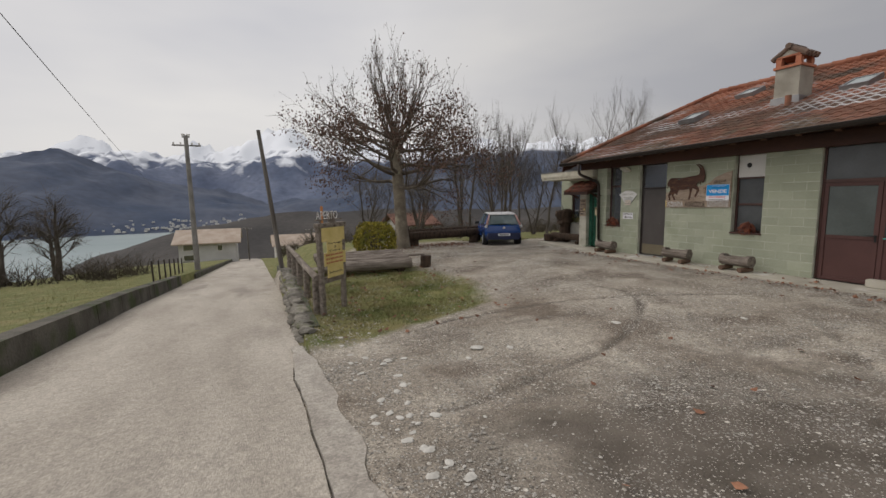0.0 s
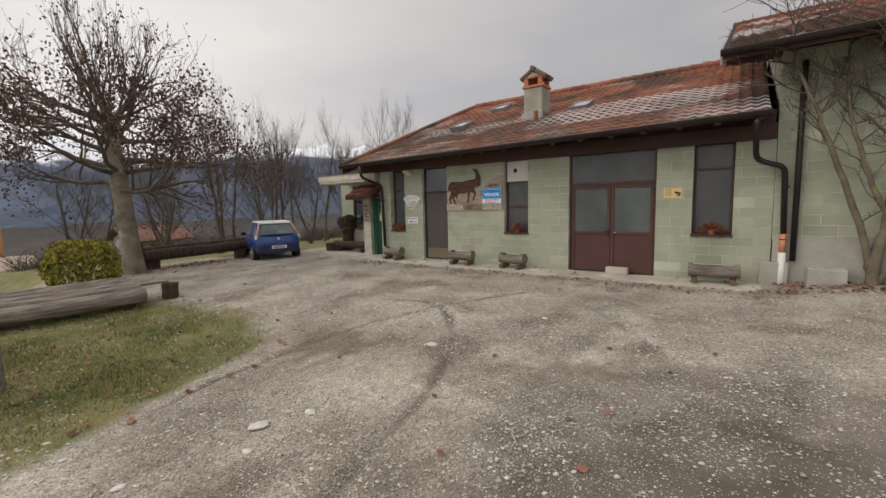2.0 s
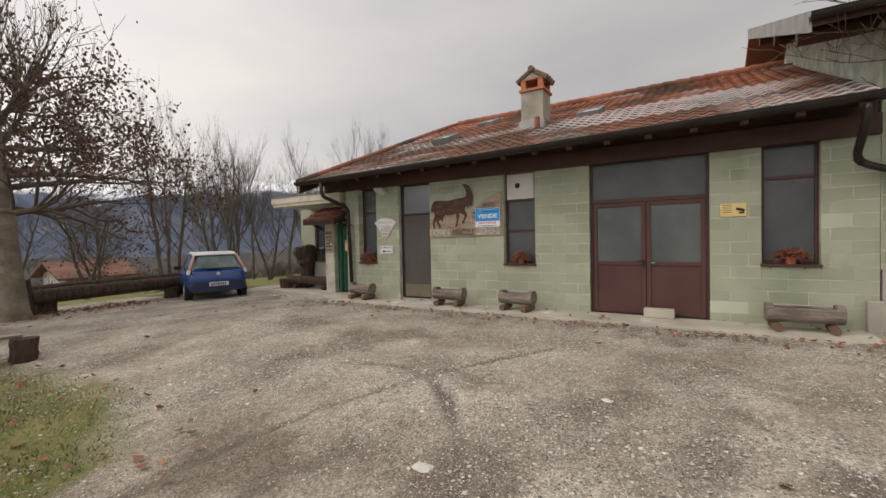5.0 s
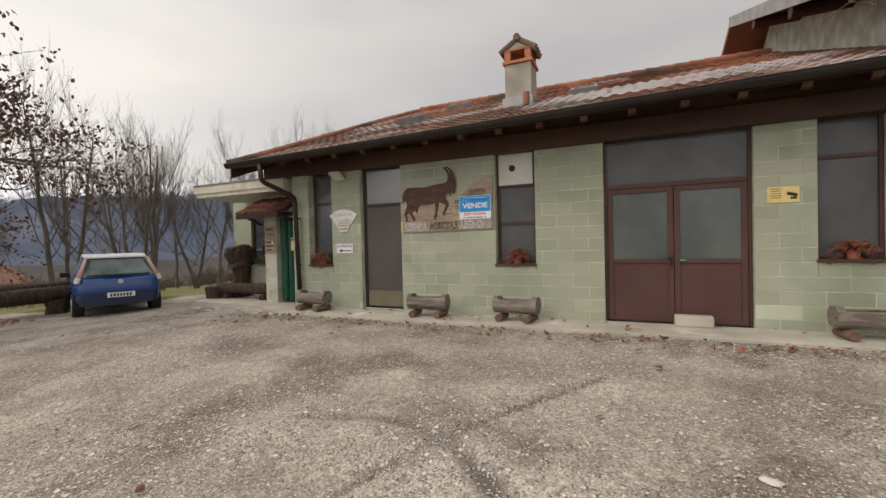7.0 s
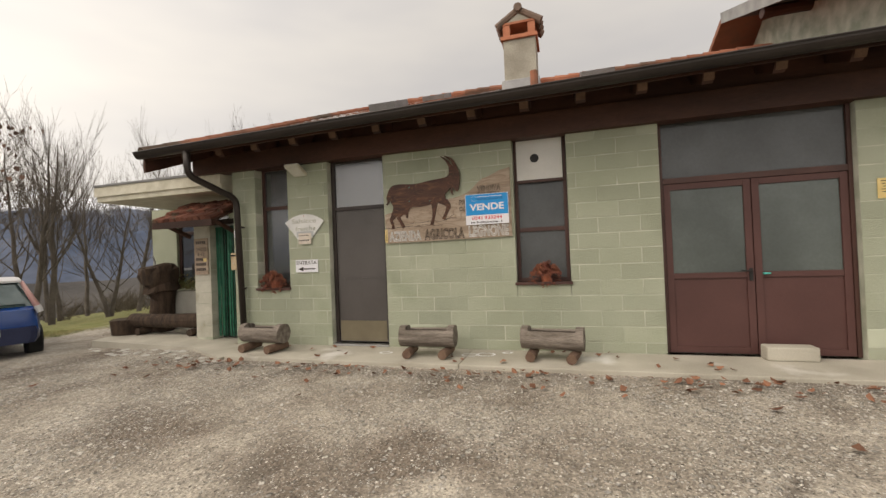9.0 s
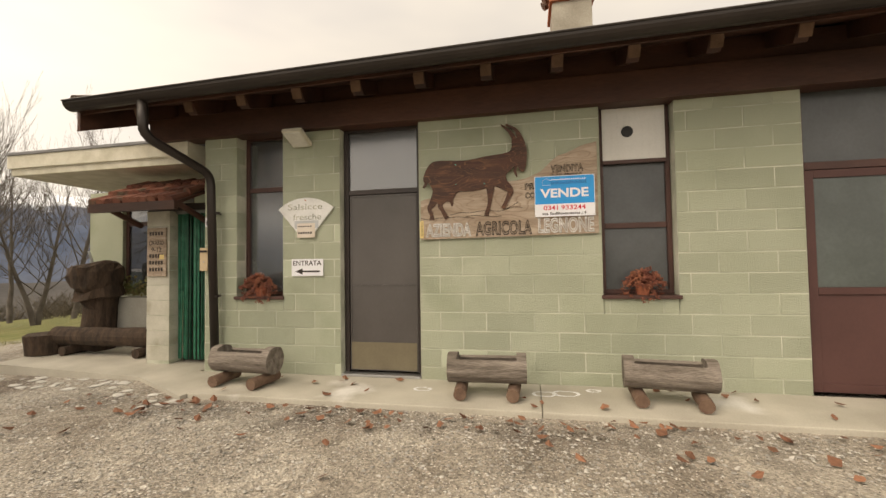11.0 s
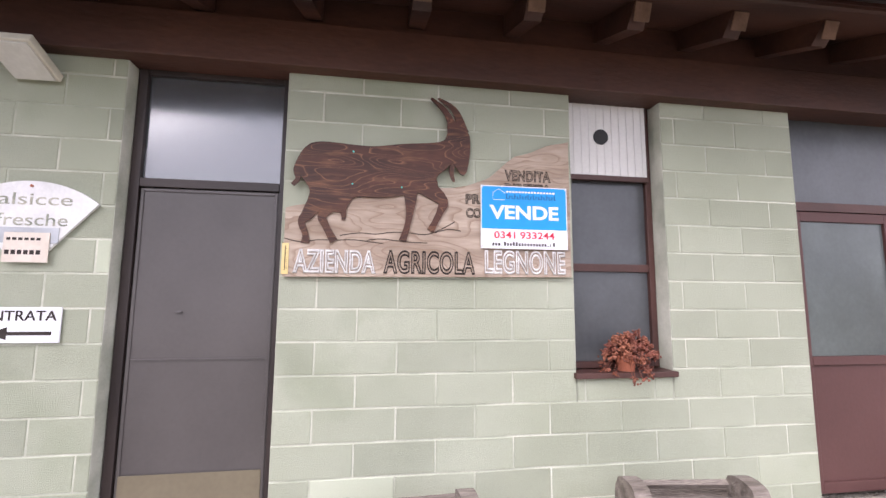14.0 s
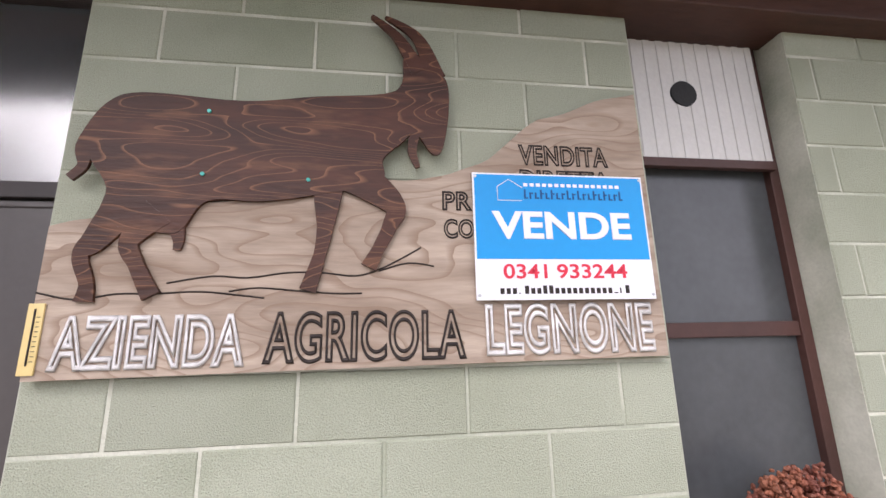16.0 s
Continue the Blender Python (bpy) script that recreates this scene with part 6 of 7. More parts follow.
def bare_tree(seed, height, name, label, mat_bark, stems=1, spread=0.30, lift=0.16, kids=5, width=0.13):
    q = random.Random(seed)
    t = thing(name, label, "tree", (0, 0, 0))
    trunk, crown = Rods(), Rods()
    for s in range(stems):
        lean = Vector((q.gauss(0, 0.10), q.gauss(0, 0.10), 1)).normalized()
        b = Vector((q.gauss(0, 0.12), q.gauss(0, 0.12), 0)) if stems > 1 else Vector((0, 0, 0))
        pts = [b + lean * height * k / 8 * 0.9 + Vector((q.gauss(0, 0.03), q.gauss(0, 0.03), 0)) * height * 0.15 for k in range(9)]
        pts[0] = b - Vector((0, 0, 0.5))
        trunk.rod(pts, [width * (1 - 0.11 * k) for k in range(9)], 7)
        for k in range(15):
            z = q.uniform(0.22, 0.97)
            i = min(int(z * 8), 7)
            p = pts[i].lerp(pts[i + 1], z * 8 - i)
            a = q.uniform(0, 6.28)
            grow(crown, q, p, Vector((math.cos(a), math.sin(a), 0.9)), height * (0.36 - 0.2 * z) * q.uniform(0.8, 1.2), width * 0.26 * (1.1 - 0.7 * z), 2, spread, lift, kids, 0.10, 4, 0.0032)
    for nm, rd in (("trunk", trunk), ("crown", crown)):
        o = new(nm, rd.mesh(nm, mat_bark))
        o.parent = t
    return t


def planted(src, x, y, rz, dz=-0.15, size=1.0):
    return copy_thing(src, pose(x, y, float(ground_z(x, y)) + dz, 0, 0, rz) @ Matrix.Scale(size, 4))


t_lab = "tall bare winter tree with fine upright twigs"
src = [bare_tree(21, 9.6, "bare_tree", t_lab, M["bark_grey"]), bare_tree(22, 8.3, "bare_tree", t_lab, M["bark_grey"], 2), bare_tree(23, 6.0, "bare_tree", "small bare spreading winter tree", M["bark_grey"], 2, 0.45, 0.08, 5, 0.10)]
for s in src:
    tagged(s, group="bare trees behind the yard")
spots = [(23.6, 34.5, 0), (27.5, 29.5, 1), (13.4, 27.0, 0), (15.2, 29.5, 0), (16.6, 26.5, 1), (18.0, 30.0, 0), (20.5, 32.0, 1), (17.0, 34.0, 0), (22.5, 29.0, 0), (26.0, 26.0, 0), (29.0, 24.5, 0), (31.0, 27.0, 0), (24.5, 28.0, 1),
         (12.0, 31.0, 2), (10.4, 28.0, 2), (13.0, 35.0, 2), (9.0, 33.0, 2), (14.5, 24.0, 2), (19.0, 26.0, 2), (7.0, 30.0, 2)]
first = set()
for k, (x, y, v) in enumerate(spots):
    if v not in first:
        first.add(v)
        src[v].matrix_basis = pose(x, y, float(ground_z(x, y)) - 0.15, 0, 0, k * 77)
    else:
        planted(src[v], x, y, k * 77, size=1.08 if x > 25 else 1.0)
fieldtree = bare_tree(31, 5.5, "field_tree", "dark bare round-crowned tree beyond the field", M["bark_grey"], 1, 0.55, 0.03, 7, 0.22)
tagged(fieldtree, group="trees beyond the field")
fieldtree.matrix_basis = pose(-11.5, 33.0, float(ground_z(-11.5, 33)) - 0.1)
for x, y, rz in ((-13.1, 30.5, 40), (-15.5, 32.0, 80), (-19.5, 36.0, 150), (-14.0, 40.0, 200)):
    planted(fieldtree, x, y, rz)

# the young tree by the barn: several mossy stems
yt = thing("young_tree", "leafless young tree with mossy yellow stems by the barn", "tree", (10.75, -0.45, 0.12))
q = random.Random(7)
STEMS = [([(0, 0, -0.15), (-0.04, 0.5), (-0.12, 1.0), (-0.2, 2.0), (-0.28, 3.0), (-0.46, 4.3)], 0.105, 0.035),
         ([(0.03, 0.3), (0.08, 0.64), (0.4, 1.65), (0.71, 2.5), (0.95, 3.2), (1.22, 3.95), (1.3, 4.8)], 0.068, 0.014),
         ([(-0.12, 1.25), (0.08, 1.75), (0.32, 2.5), (0.48, 3.2), (0.5, 4.2), (0.55, 5.0)], 0.05, 0.012),
         ([(-0.06, 0.05), (-0.48, 1.0), (-0.5, 1.6), (-0.42, 2.5), (-0.12, 3.5), (0.15, 4.3)], 0.055, 0.014),
         ([(-0.2, 1.9), (-0.6, 2.6), (-0.9, 3.5), (-1.0, 4.5)], 0.045, 0.012)]
twigs = Rods()
for k, (pts, r0, r1) in enumerate(STEMS):
    one = Rods()
    line = spline([(v[-2], v[-1]) if len(v) == 2 else (v[1], v[2]) for v in pts], 4)
    line = [Vector((0.10 * math.sin(v.y * 1.3 + k) - 0.06 * v.y * (k % 2) + q.gauss(0, 0.012), v.x + q.gauss(0, 0.012), v.y)) for v in line]
    one.rod(line, [r0 + (r1 - r0) * i / (len(line) - 1) for i in range(len(line))], 9)
    ob = new("stem", one.mesh("stem", M["bark_lichen"]))
    ob.parent = yt
    for v in line:
        for fork in range(2 if v.z > 3.0 else 1):
            if v.z > 2.1 or (v.z > 1.0 and q.random() < 0.3):
                a = q.uniform(0, 6.28)
                grow(twigs, q, v, Vector((0.7 * math.cos(a), math.sin(a), q.uniform(0.1, 0.9))), q.uniform(0.5, 1.15) * (1 if v.z > 2.1 else 0.6), r1 * 0.95, 2, 0.5, 0.09, 3, 0.17, 5, 0.0045, 0.4)
ob = new("crown", twigs.mesh("crown", M["bark_limb"]))
ob.parent = yt

# ---- clipped bush ----
q = random.Random(5)
bz = float(yard_z(4.05, 16.0))
bush = thing("bush", "rounded yellow-green clipped evergreen bush", "bush", (4.05, 16.0, bz))
places = []
while len(places) < 3800:
    p = Vector((q.uniform(-1, 1), q.uniform(-1, 1), q.uniform(0, 1.05)))
    e = (abs(p.x) ** 2.6 + abs(p.y) ** 2.6 + (abs(p.z - 0.45) / 0.62) ** 2.6)
    e += 0.35 * noise.noise(p * 3.2)
    if 0.55 < e < 1.0:
        places.append(Vector((p.x * 0.82, p.y * 0.75, p.z * 1.25)))
ob = new("foliage", leaf_mesh("foliage", places, 0.045, q, M["bush"]))
ob.parent = bush
tk = Rods()
for k in range(6):
    a = k * 1.05
    tk.rod([Vector((0, 0, -0.1)), Vector((0.2 * math.cos(a), 0.2 * math.sin(a), 0.5)), Vector((0.5 * math.cos(a), 0.45 * math.sin(a), 0.95))], [0.05, 0.03, 0.015], 6)
ob = new("stem", tk.mesh("stem", M["bark_grey"]))
ob.parent = bush


# ---- hand-painted board by the lane ----
pa, pb = Vector((0.86, 8.02, 0)), Vector((1.36, 8.52, 0))
ang = math.degrees(math.atan2(pb.y - pa.y, pb.x - pa.x))
bd2 = thing("farm_shop_board", "timber post board with yellow hand-painted produce panels", "sign", (pa.x, pa.y, float(yard_z(0.9, 8.0))), rz=ang)
z0 = bd2.matrix_world.translation.z
W = (pb - pa).length
for x, lean in ((0.0, -1.5), (W, 0.6)):
    b = bmesh.new()
    obox(b, pose(x, 0, 0.78, 0, lean, 0), 0.10, 0.075, 1.75, 0.008)
    part("post", b, M["old_wood"], bd2)
b = bmesh.new()
box(b, 0.06, W - 0.06, -0.03, 0.02, 0.60, 0.72, 0.006)
part("crossbar", b, M["old_wood"], bd2)
b = bmesh.new()
box(b, -0.10, W + 0.08, -0.055, 0.055, 1.66, 1.75, 0.01)
part("cap_rail", b, M["old_wood"], bd2)
b = bmesh.new()
box(b, 0.30, 0.48, -0.03, 0.03, 1.751, 1.93, 0.012)
part("top_block", b, M["old_wood"], bd2, "rough upright wood offcut")
b = bmesh.new()
box(b, -0.12, W + 0.02, -0.012, 0.012, 1.80, 1.822, 0.003)
box(b, 0.02, 0.05, -0.011, 0.011, 1.745, 1.80)
part("letter_rail", b, M["old_wood"], bd2, "thin rail under the letters")
for k, (x0, x1, za, zb2) in enumerate(((0.0, W + 0.01, 1.40, 1.66), (0.14, W - 0.08, 1.17, 1.41), (0.05, W + 0.03, 0.93, 1.18), (0.13, W - 0.07, 0.70, 0.94))):
    b = bmesh.new()
    box(b, x0, x1, -0.055 - 0.007 * (k % 2), -0.038 - 0.007 * (k % 2), za, zb2, 0.004)
    part("panel", b, M["sign_yellow"], bd2, "yellow painted panel")


def board_word(body, x, z, w, h, material, y=-0.0635):
    ob = lettering("word", body, w, h, 0, 0, 0, material, bd2)
    for v in ob.data.vertices:
        c = v.co.copy()
        v.co = (x - c.y, y + c.x, z + c.z)
    return ob


board_word("Formaggi", 0.17, 1.335, 0.42, 0.045, M["black_paint"], -0.063)
board_word("di", 0.34, 1.265, 0.07, 0.045, M["black_paint"], -0.063)
board_word("Capra", 0.20, 1.19, 0.34, 0.05, M["black_paint"], -0.063)
board_word("Salsiccia", 0.17, 0.775, 0.42, 0.05, M["black_paint"], -0.063)
board_word("APERTO", -0.12, 1.823, 0.66, 0.15, M["chalk"], -0.031)
b = bmesh.new()
for r_, zz in enumerate((1.12, 1.045, 0.97)):
    for k in range(8):
        box(b, 0.10 + k * 0.07, 0.15 + k * 0.07 - 0.01 * (k % 2), -0.0585, -0.0552, zz, zz + 0.035)
tagged(part("handwriting", b, M["terracotta"], bd2, "red-brown painted words"), kind="stuff")


# ---- log benches, stump, rail fence ----
def ground_log(bm, a, b, r, seed, wob=0.10, seg=14):
    log_rod(bm, a, b, r, seg, wob, seed)


gz = float(yard_z(3, 12.3))
lb = thing("log_bench", "broad weathered bench of split logs on short supports", "bench", (2.9, 12.4, gz))
for k, (dy, r, h) in enumerate(((-0.36, 0.16, 0.28), (-0.08, 0.115, 0.385), (0.17, 0.105, 0.43), (0.42, 0.10, 0.47), (0.66, 0.10, 0.50))):
    b = bmesh.new()
    ground_log(b, (-1.55, dy + 0.12, h - 0.02), (1.15, dy - 0.12, h), r, k * 3.3)
    part("log", b, M["old_wood_x"], lb)
for x in (-1.2, 0.85):
    b = bmesh.new()
    ground_log(b, (x, -0.46, 0.09), (x, 0.74, 0.22), 0.12, x)
    part("support", b, M["bark_dark"], lb)
b = bmesh.new()
box(b, 0.9, 1.75, -0.16, 0.12, 0.43, 0.475, 0.012)
part("plank", b, M["old_wood_x"], lb, "grey end plank")
st2 = bmesh.new()
ground_log(st2, (4.62, 12.2, gz - 0.05), (4.66, 12.2, gz + 0.42), 0.17, 8)
solid("stump", st2, M["bark_dark"], "dark upright log stump at the end of the bench", "stump")
gz2 = float(yard_z(8, 18.2))
l2 = thing("long_log_bench", "long dark round-log bench with a low back rail", "bench", (8.1, 18.2, gz2))
b = bmesh.new()
ground_log(b, (-1.95, -0.1, 0.46), (2.0, 0.2, 0.50), 0.20, 15)
part("seat_log", b, M["bark_dark"], l2)
b = bmesh.new()
ground_log(b, (-1.9, 0.32, 0.62), (2.1, 0.62, 0.66), 0.13, 16)
part("back_log", b, M["bark_dark"], l2)
for x in (-1.6, 1.6):
    b = bmesh.new()
    ground_log(b, (x, 0.12, -0.05), (x, 0.12, 0.36), 0.24, x * 3)
    part("support", b, M["bark_dark"], l2)
b = bmesh.new()
ground_log(b, (-2.0, -0.15, 0.0), (-2.1, -0.2, 0.95), 0.15, 19)
part("end_post", b, M["bark_dark"], l2, "gnarled upright end post")

rf = thing("rail_fence", "low rustic fence of round timber posts and rails", "fence", (0.8, 8.2, -0.3))
fx = lambda y: 0.78 - 0.01 * (y - 8)
for y in (8.2, 9.7, 11.2, 12.7, 14.2):
    b = bmesh.new()
    log_rod(b, (fx(y), y, -0.55), (fx(y), y, 0.36), 0.075, 9, 0.12, y)
    b.transform(rf.matrix_world.inverted())
    part("post", b, M["old_wood"], rf)
for ya, yb in ((8.0, 11.3), (11.1, 14.5)):
    b = bmesh.new()
    log_rod(b, (fx(ya), ya, 0.40), (fx(yb), yb, 0.37), 0.065, 9, 0.12, ya)
    b.transform(rf.matrix_world.inverted())
    part("rail", b, M["old_wood"], rf)

# ---- retaining walls along the lane ----
lw = bmesh.new()
ys2 = list(np.arange(-14, 22.2, 0.6))
for a, c in zip(ys2, ys2[1:]):
    za, zc = float(road_z(a)), float(road_z(c))
    j = 0.02 * noise.noise((a, 0, 0))
    vs = [lw.verts.new(p) for p in ((-3.42 + j, a, za - 0.3), (-3.42 + j, c, zc - 0.3), (-3.46 + j, c, zc + 0.46), (-3.46 + j, a, za + 0.46 + j), (-3.75, a, za - 0.3), (-3.75, c, zc - 0.3), (-3.75, c, zc + 0.48), (-3.75, a, za + 0.48))]
    for qd in ((0, 1, 2, 3), (3, 2, 6, 7), (4, 7, 6, 5), (0, 3, 7, 4), (1, 5, 6, 2)):
        lw.faces.new([vs[i] for i in qd])
solid("retaining_wall", lw, M["moss_wall"], "dark mossy concrete retaining wall below the field", "wall", "structure")
lw = bmesh.new()
ys2 = list(np.arange(27, 70, 1.0))
for a, c in zip(ys2, ys2[1:]):
    za, zc = float(road_z(a)), float(road_z(c))
    box(lw, -3.75, -3.45, a, c, min(za, zc) - 0.3, max(za, zc) + 0.28)
solid("verge_kerb", lw, M["moss_wall"], "low mossy kerb along the lane", "kerb", "structure")
rw = bmesh.new()
ys2 = list(np.arange(7.3, 24, 0.5))
for a, c in zip(ys2, ys2[1:]):
    za, zc = float(road_z(a)), float(road_z(c))
    ta, tc = float(yard_z(0.6, a)) + 0.03, float(yard_z(0.6, c)) + 0.03
    if a > 14:
        ta, tc = za + 0.55, zc + 0.55
    xo = 0.36 + 0.02 * max(a - 8, 0)
    vs = [rw.verts.new(p) for p in ((xo, a, za - 0.3), (xo, c, zc - 0.3), (xo + 0.04, c, tc), (xo + 0.04, a, ta), (xo + 0.34, a, za - 0.3), (xo + 0.34, c, zc - 0.3), (xo + 0.34, c, tc), (xo + 0.34, a, ta))]
    for qd in ((0, 1, 2, 3), (3, 2, 6, 7), (4, 7, 6, 5), (0, 3, 7, 4), (1, 5, 6, 2)):
        rw.faces.new([vs[i] for i in qd])
wall_r = solid("stone_wall", rw, M["moss_wall"], "low rough stone retaining wall beside the lane", "wall", "structure")
q = random.Random(3)
stone_mes = []
for k in range(4):
    b = bmesh.new()
    bmesh.ops.create_icosphere(b, subdivisions=2, radius=1.0)
    for v in b.verts:
        v.co += noise.noise_vector(v.co * 1.3 + Vector((k * 9, 0, 0))) * 0.35
        v.co.z *= 0.6
    stone_mes.append(finish("stone", b, M["wall_stone"]))
for k in range(46):
    y = 7.15 + 0.15 * k
    zt = float(yard_z(0.6, y))
    for lvl in (0, 1):
        s = new("stone", stone_mes[q.randrange(4)])
        s.parent = wall_r
        z = zt + 0.0 if lvl == 0 else zt - 0.16
        sc = q.uniform(0.09, 0.17)
        s.matrix_basis = Matrix.Translation((0.42 + 0.02 * max(y - 8, 0) + (0.06 if lvl == 0 else -0.02), y + q.uniform(-0.05, 0.05), z)) @ Euler((q.uniform(-0.3, 0.3), q.uniform(-0.3, 0.3), q.uniform(0, 6))).to_matrix().to_4x4() @ Matrix.Diagonal((sc, sc * 1.15, sc * 0.8, 1))


# ---- poles, wires, posts ----
def leaning_pole(name, a, b, r0, r1, m, label, arms=()):
    p = thing(name, label, "pole", a)
    bm = tube(bmesh.new(), [(0, 0, -0.3), tuple(Vector(b) - Vector(a))], [r0, r1], 10)
    part("shaft", bm, m, p)
    d = Vector(b) - Vector(a)
    for t, half in arms:
        c = d * t
        part("crossarm", box(bmesh.new(), c.x - half, c.x + half, c.y - 0.05, c.y + 0.05, c.z - 0.04, c.z + 0.04), m, p)
        for s in (-0.9, -0.4, 0.4, 0.9):
            part("insulator", tube(bmesh.new(), [(c.x + s * half, c.y, c.z + 0.04), (c.x + s * half, c.y, c.z + 0.18)], [0.035, 0.045], 8), M["white_panel"], p)
    return p


leaning_pole("utility_pole", (-3.68, 30, float(road_z(30)) + 0.2), (-3.75, 30, 5.9), 0.17, 0.11, M["pole_conc"], "leaning grey concrete utility pole with a crossarm", ((0.93, 0.75), (0.99, 0.2)))
leaning_pole("utility_pole", (0.85, 20.3, float(road_z(20.3)) + 0.2), (0.14, 20.3, 4.95), 0.11, 0.08, M["pole_wood"], "leaning weathered wooden utility pole")
leaning_pole("white_post", (0.95, 24.0, float(road_z(24)) + 0.2), (0.62, 24.0, 1.1), 0.05, 0.05, M["pvc_white"], "slim white roadside post")
leaning_pole("utility_pole", (-1.4, 75, float(road_z(75))), (-1.5, 75, -2.2), 0.13, 0.1, M["pole_wood"], "distant wooden utility pole", ((0.95, 0.7),))
leaning_pole("utility_pole", (8.0, 70, -8.0), (8.0, 70, -2.4), 0.13, 0.1, M["pole_wood"], "distant wooden utility pole", ((0.93, 0.9),))
wire = bmesh.new()
wp = [(-3.2 - 0.145 * (y + 5), y, 6.75 + 0.027 * (36 - y) - 0.25 * math.sin(math.pi * (y + 20) / 110)) for y in np.linspace(-20, 90, 24)]
tube(wire, wp, [0.013] * 24, 5)
solid("overhead_wire", wire, M["black"], "thin black overhead wire above the field", "wire")
for k in range(7):
    y = 19.0 + k * 1.35
    z = float(road_z(y)) + 0.4
    b = bmesh.new()
    tube(b, [(-3.9 - 0.03 * k, y, z - 0.3), (-3.92 - 0.03 * k, y, z + 0.85)], [0.035, 0.03], 7)
    solid("fence_post", b, M["frame_dark"], "dark slim fence post at the field edge", "fence post", group="field fence posts")


# ---- houses ----
def house(name, x0, x1, y0, y1, zb, ze, zr, m_roof, label, wins):
    h = thing(name, label, "house", ((x0 + x1) / 2, (y0 + y1) / 2, zb))
    inv = h.matrix_world.inverted()
    def put(nm, bm, m, par=h):
        bm.transform(inv)
        return part(nm, bm, m, par)
    b = bmesh.new()
    prism(b, [(y0, zb - 1), (y1, zb - 1), (y1, ze), ((y0 + y1) / 2, zr - 0.12), (y0, ze)], x0, x1, "x")
    put("wall", b, M["plaster"])
    ym, ov = (y0 + y1) / 2, 0.7
    for ya in (y0 - ov, y1 + ov):
        k = (zr - ze) / (ym - y0)
        b = bmesh.new()
        zl = ze - k * ov
        vs = [b.verts.new(p) for p in ((x0 - ov, ya, zl), (x1 + ov, ya, zl), (x1 + ov, ym, zr), (x0 - ov, ym, zr), (x0 - ov, ya, zl + 0.15), (x1 + ov, ya, zl + 0.15), (x1 + ov, ym, zr + 0.15), (x0 - ov, ym, zr + 0.15))]
        for qd in ((0, 1, 2, 3), (4, 5, 6, 7), (0, 1, 5, 4), (1, 2, 6, 5), (3, 0, 4, 7), (2, 3, 7, 6)):
            b.faces.new([vs[i] for i in qd])
        put("roof", b, m_roof)
    for wx, wz, ww, wh in wins:
        f = put("window", box(bmesh.new(), wx, wx + ww, y0 - 0.06, y0 - 0.005, wz, wz + wh), M["white_panel"])
        put("pane", box(bmesh.new(), wx + 0.1, wx + ww - 0.1, y0 - 0.09, y0 - 0.062, wz + 0.1, wz + wh - 0.1), M["glass_clear"], f)
    return h


house("house", -9.8, -2.9, 65, 73, -6.4, -3.5, -2.1, M["roof_far"], "grey rendered two-storey house with a light tiled roof", [(-9.3, -4.6, 1.6, 0.9), (-9.3, -6.0, 1.6, 0.9), (-5.2, -4.8, 0.7, 0.9)])
house("house", 3.2, 9.5, 88, 96, -10.0, -6.6, -5.0, M["roof_far"], "pale distant house with a brown tiled roof", [(4.2, -8.6, 1.0, 1.2), (7.0, -8.6, 1.0, 1.2)])
house("house", 10.8, 15.0, 84, 92, -9.0, -6.0, -4.6, M["roof_far"], "white distant house with a pale roof", [(11.6, -7.8, 1.0, 1.2)])
house("shed", 14.4, 18.4, 44, 49, -2.6, -0.75, 0.2, M["roof_rust"], "low grey shed with a rusty brown roof", [(15.4, -1.7, 0.9, 0.6)])
cr3 = bmesh.new()
box(cr3, 16.4, 17.0, 119, 119.6, -14, 0.5)
solid("site_mast", cr3, M["orange"], "orange lattice mast far down the slope", "mast")


# ---- car ----
car = thing("car", "blue hatchback with white roof parked with its tail to the yard", "car", (9.75, 15.62, -0.27), rz=-22)


def loft(bm, secs):
    """Skin over cross-sections given as lists of points."""
    rings = [[bm.verts.new(p) for p in s] for s in secs]
    for a, b in zip(rings, rings[1:]):
        n = len(a)
        for k in range(n):
            bm.faces.new((a[k], a[(k + 1) % n], b[(k + 1) % n], b[k]))
    bm.faces.new(rings[0][::-1])
    bm.faces.new(rings[-1])


def car_section(y, hw, zl, zs, zt, inset):
    hw, zl = hw * 0.955, zl + 0.06
    h = [(hw * 0.90, zl), (hw * 0.99, zl + 0.14), (hw, zs), (hw - 0.02, zs + 0.12), (hw - inset, zt)]
    return [(x, y, z) for x, z in h] + [(-x, y, z) for x, z in h[::-1]]


b = bmesh.new()
loft(b, [car_section(y, hw, zl, zs, zt, ins) for y, hw, zl, zs, zt, ins in (
    (0.0, 0.70, 0.42, 0.62, 0.80, 0.10), (0.03, 0.78, 0.34, 0.62, 0.92, 0.08), (0.14, 0.825, 0.26, 0.62, 0.985, 0.06), (0.55, 0.845, 0.22, 0.64, 0.98, 0.05),
    (1.6, 0.845, 0.20, 0.64, 0.95, 0.05), (2.7, 0.845, 0.20, 0.64, 0.93, 0.05), (3.3, 0.83, 0.22, 0.62, 0.86, 0.08), (3.8, 0.74, 0.26, 0.55, 0.72, 0.10), (4.0, 0.60, 0.36, 0.50, 0.62, 0.10))])
part("body", b, M["car_blue"], car, smooth=True).data.set_sharp_from_angle(angle=radians(38))
b = bmesh.new()
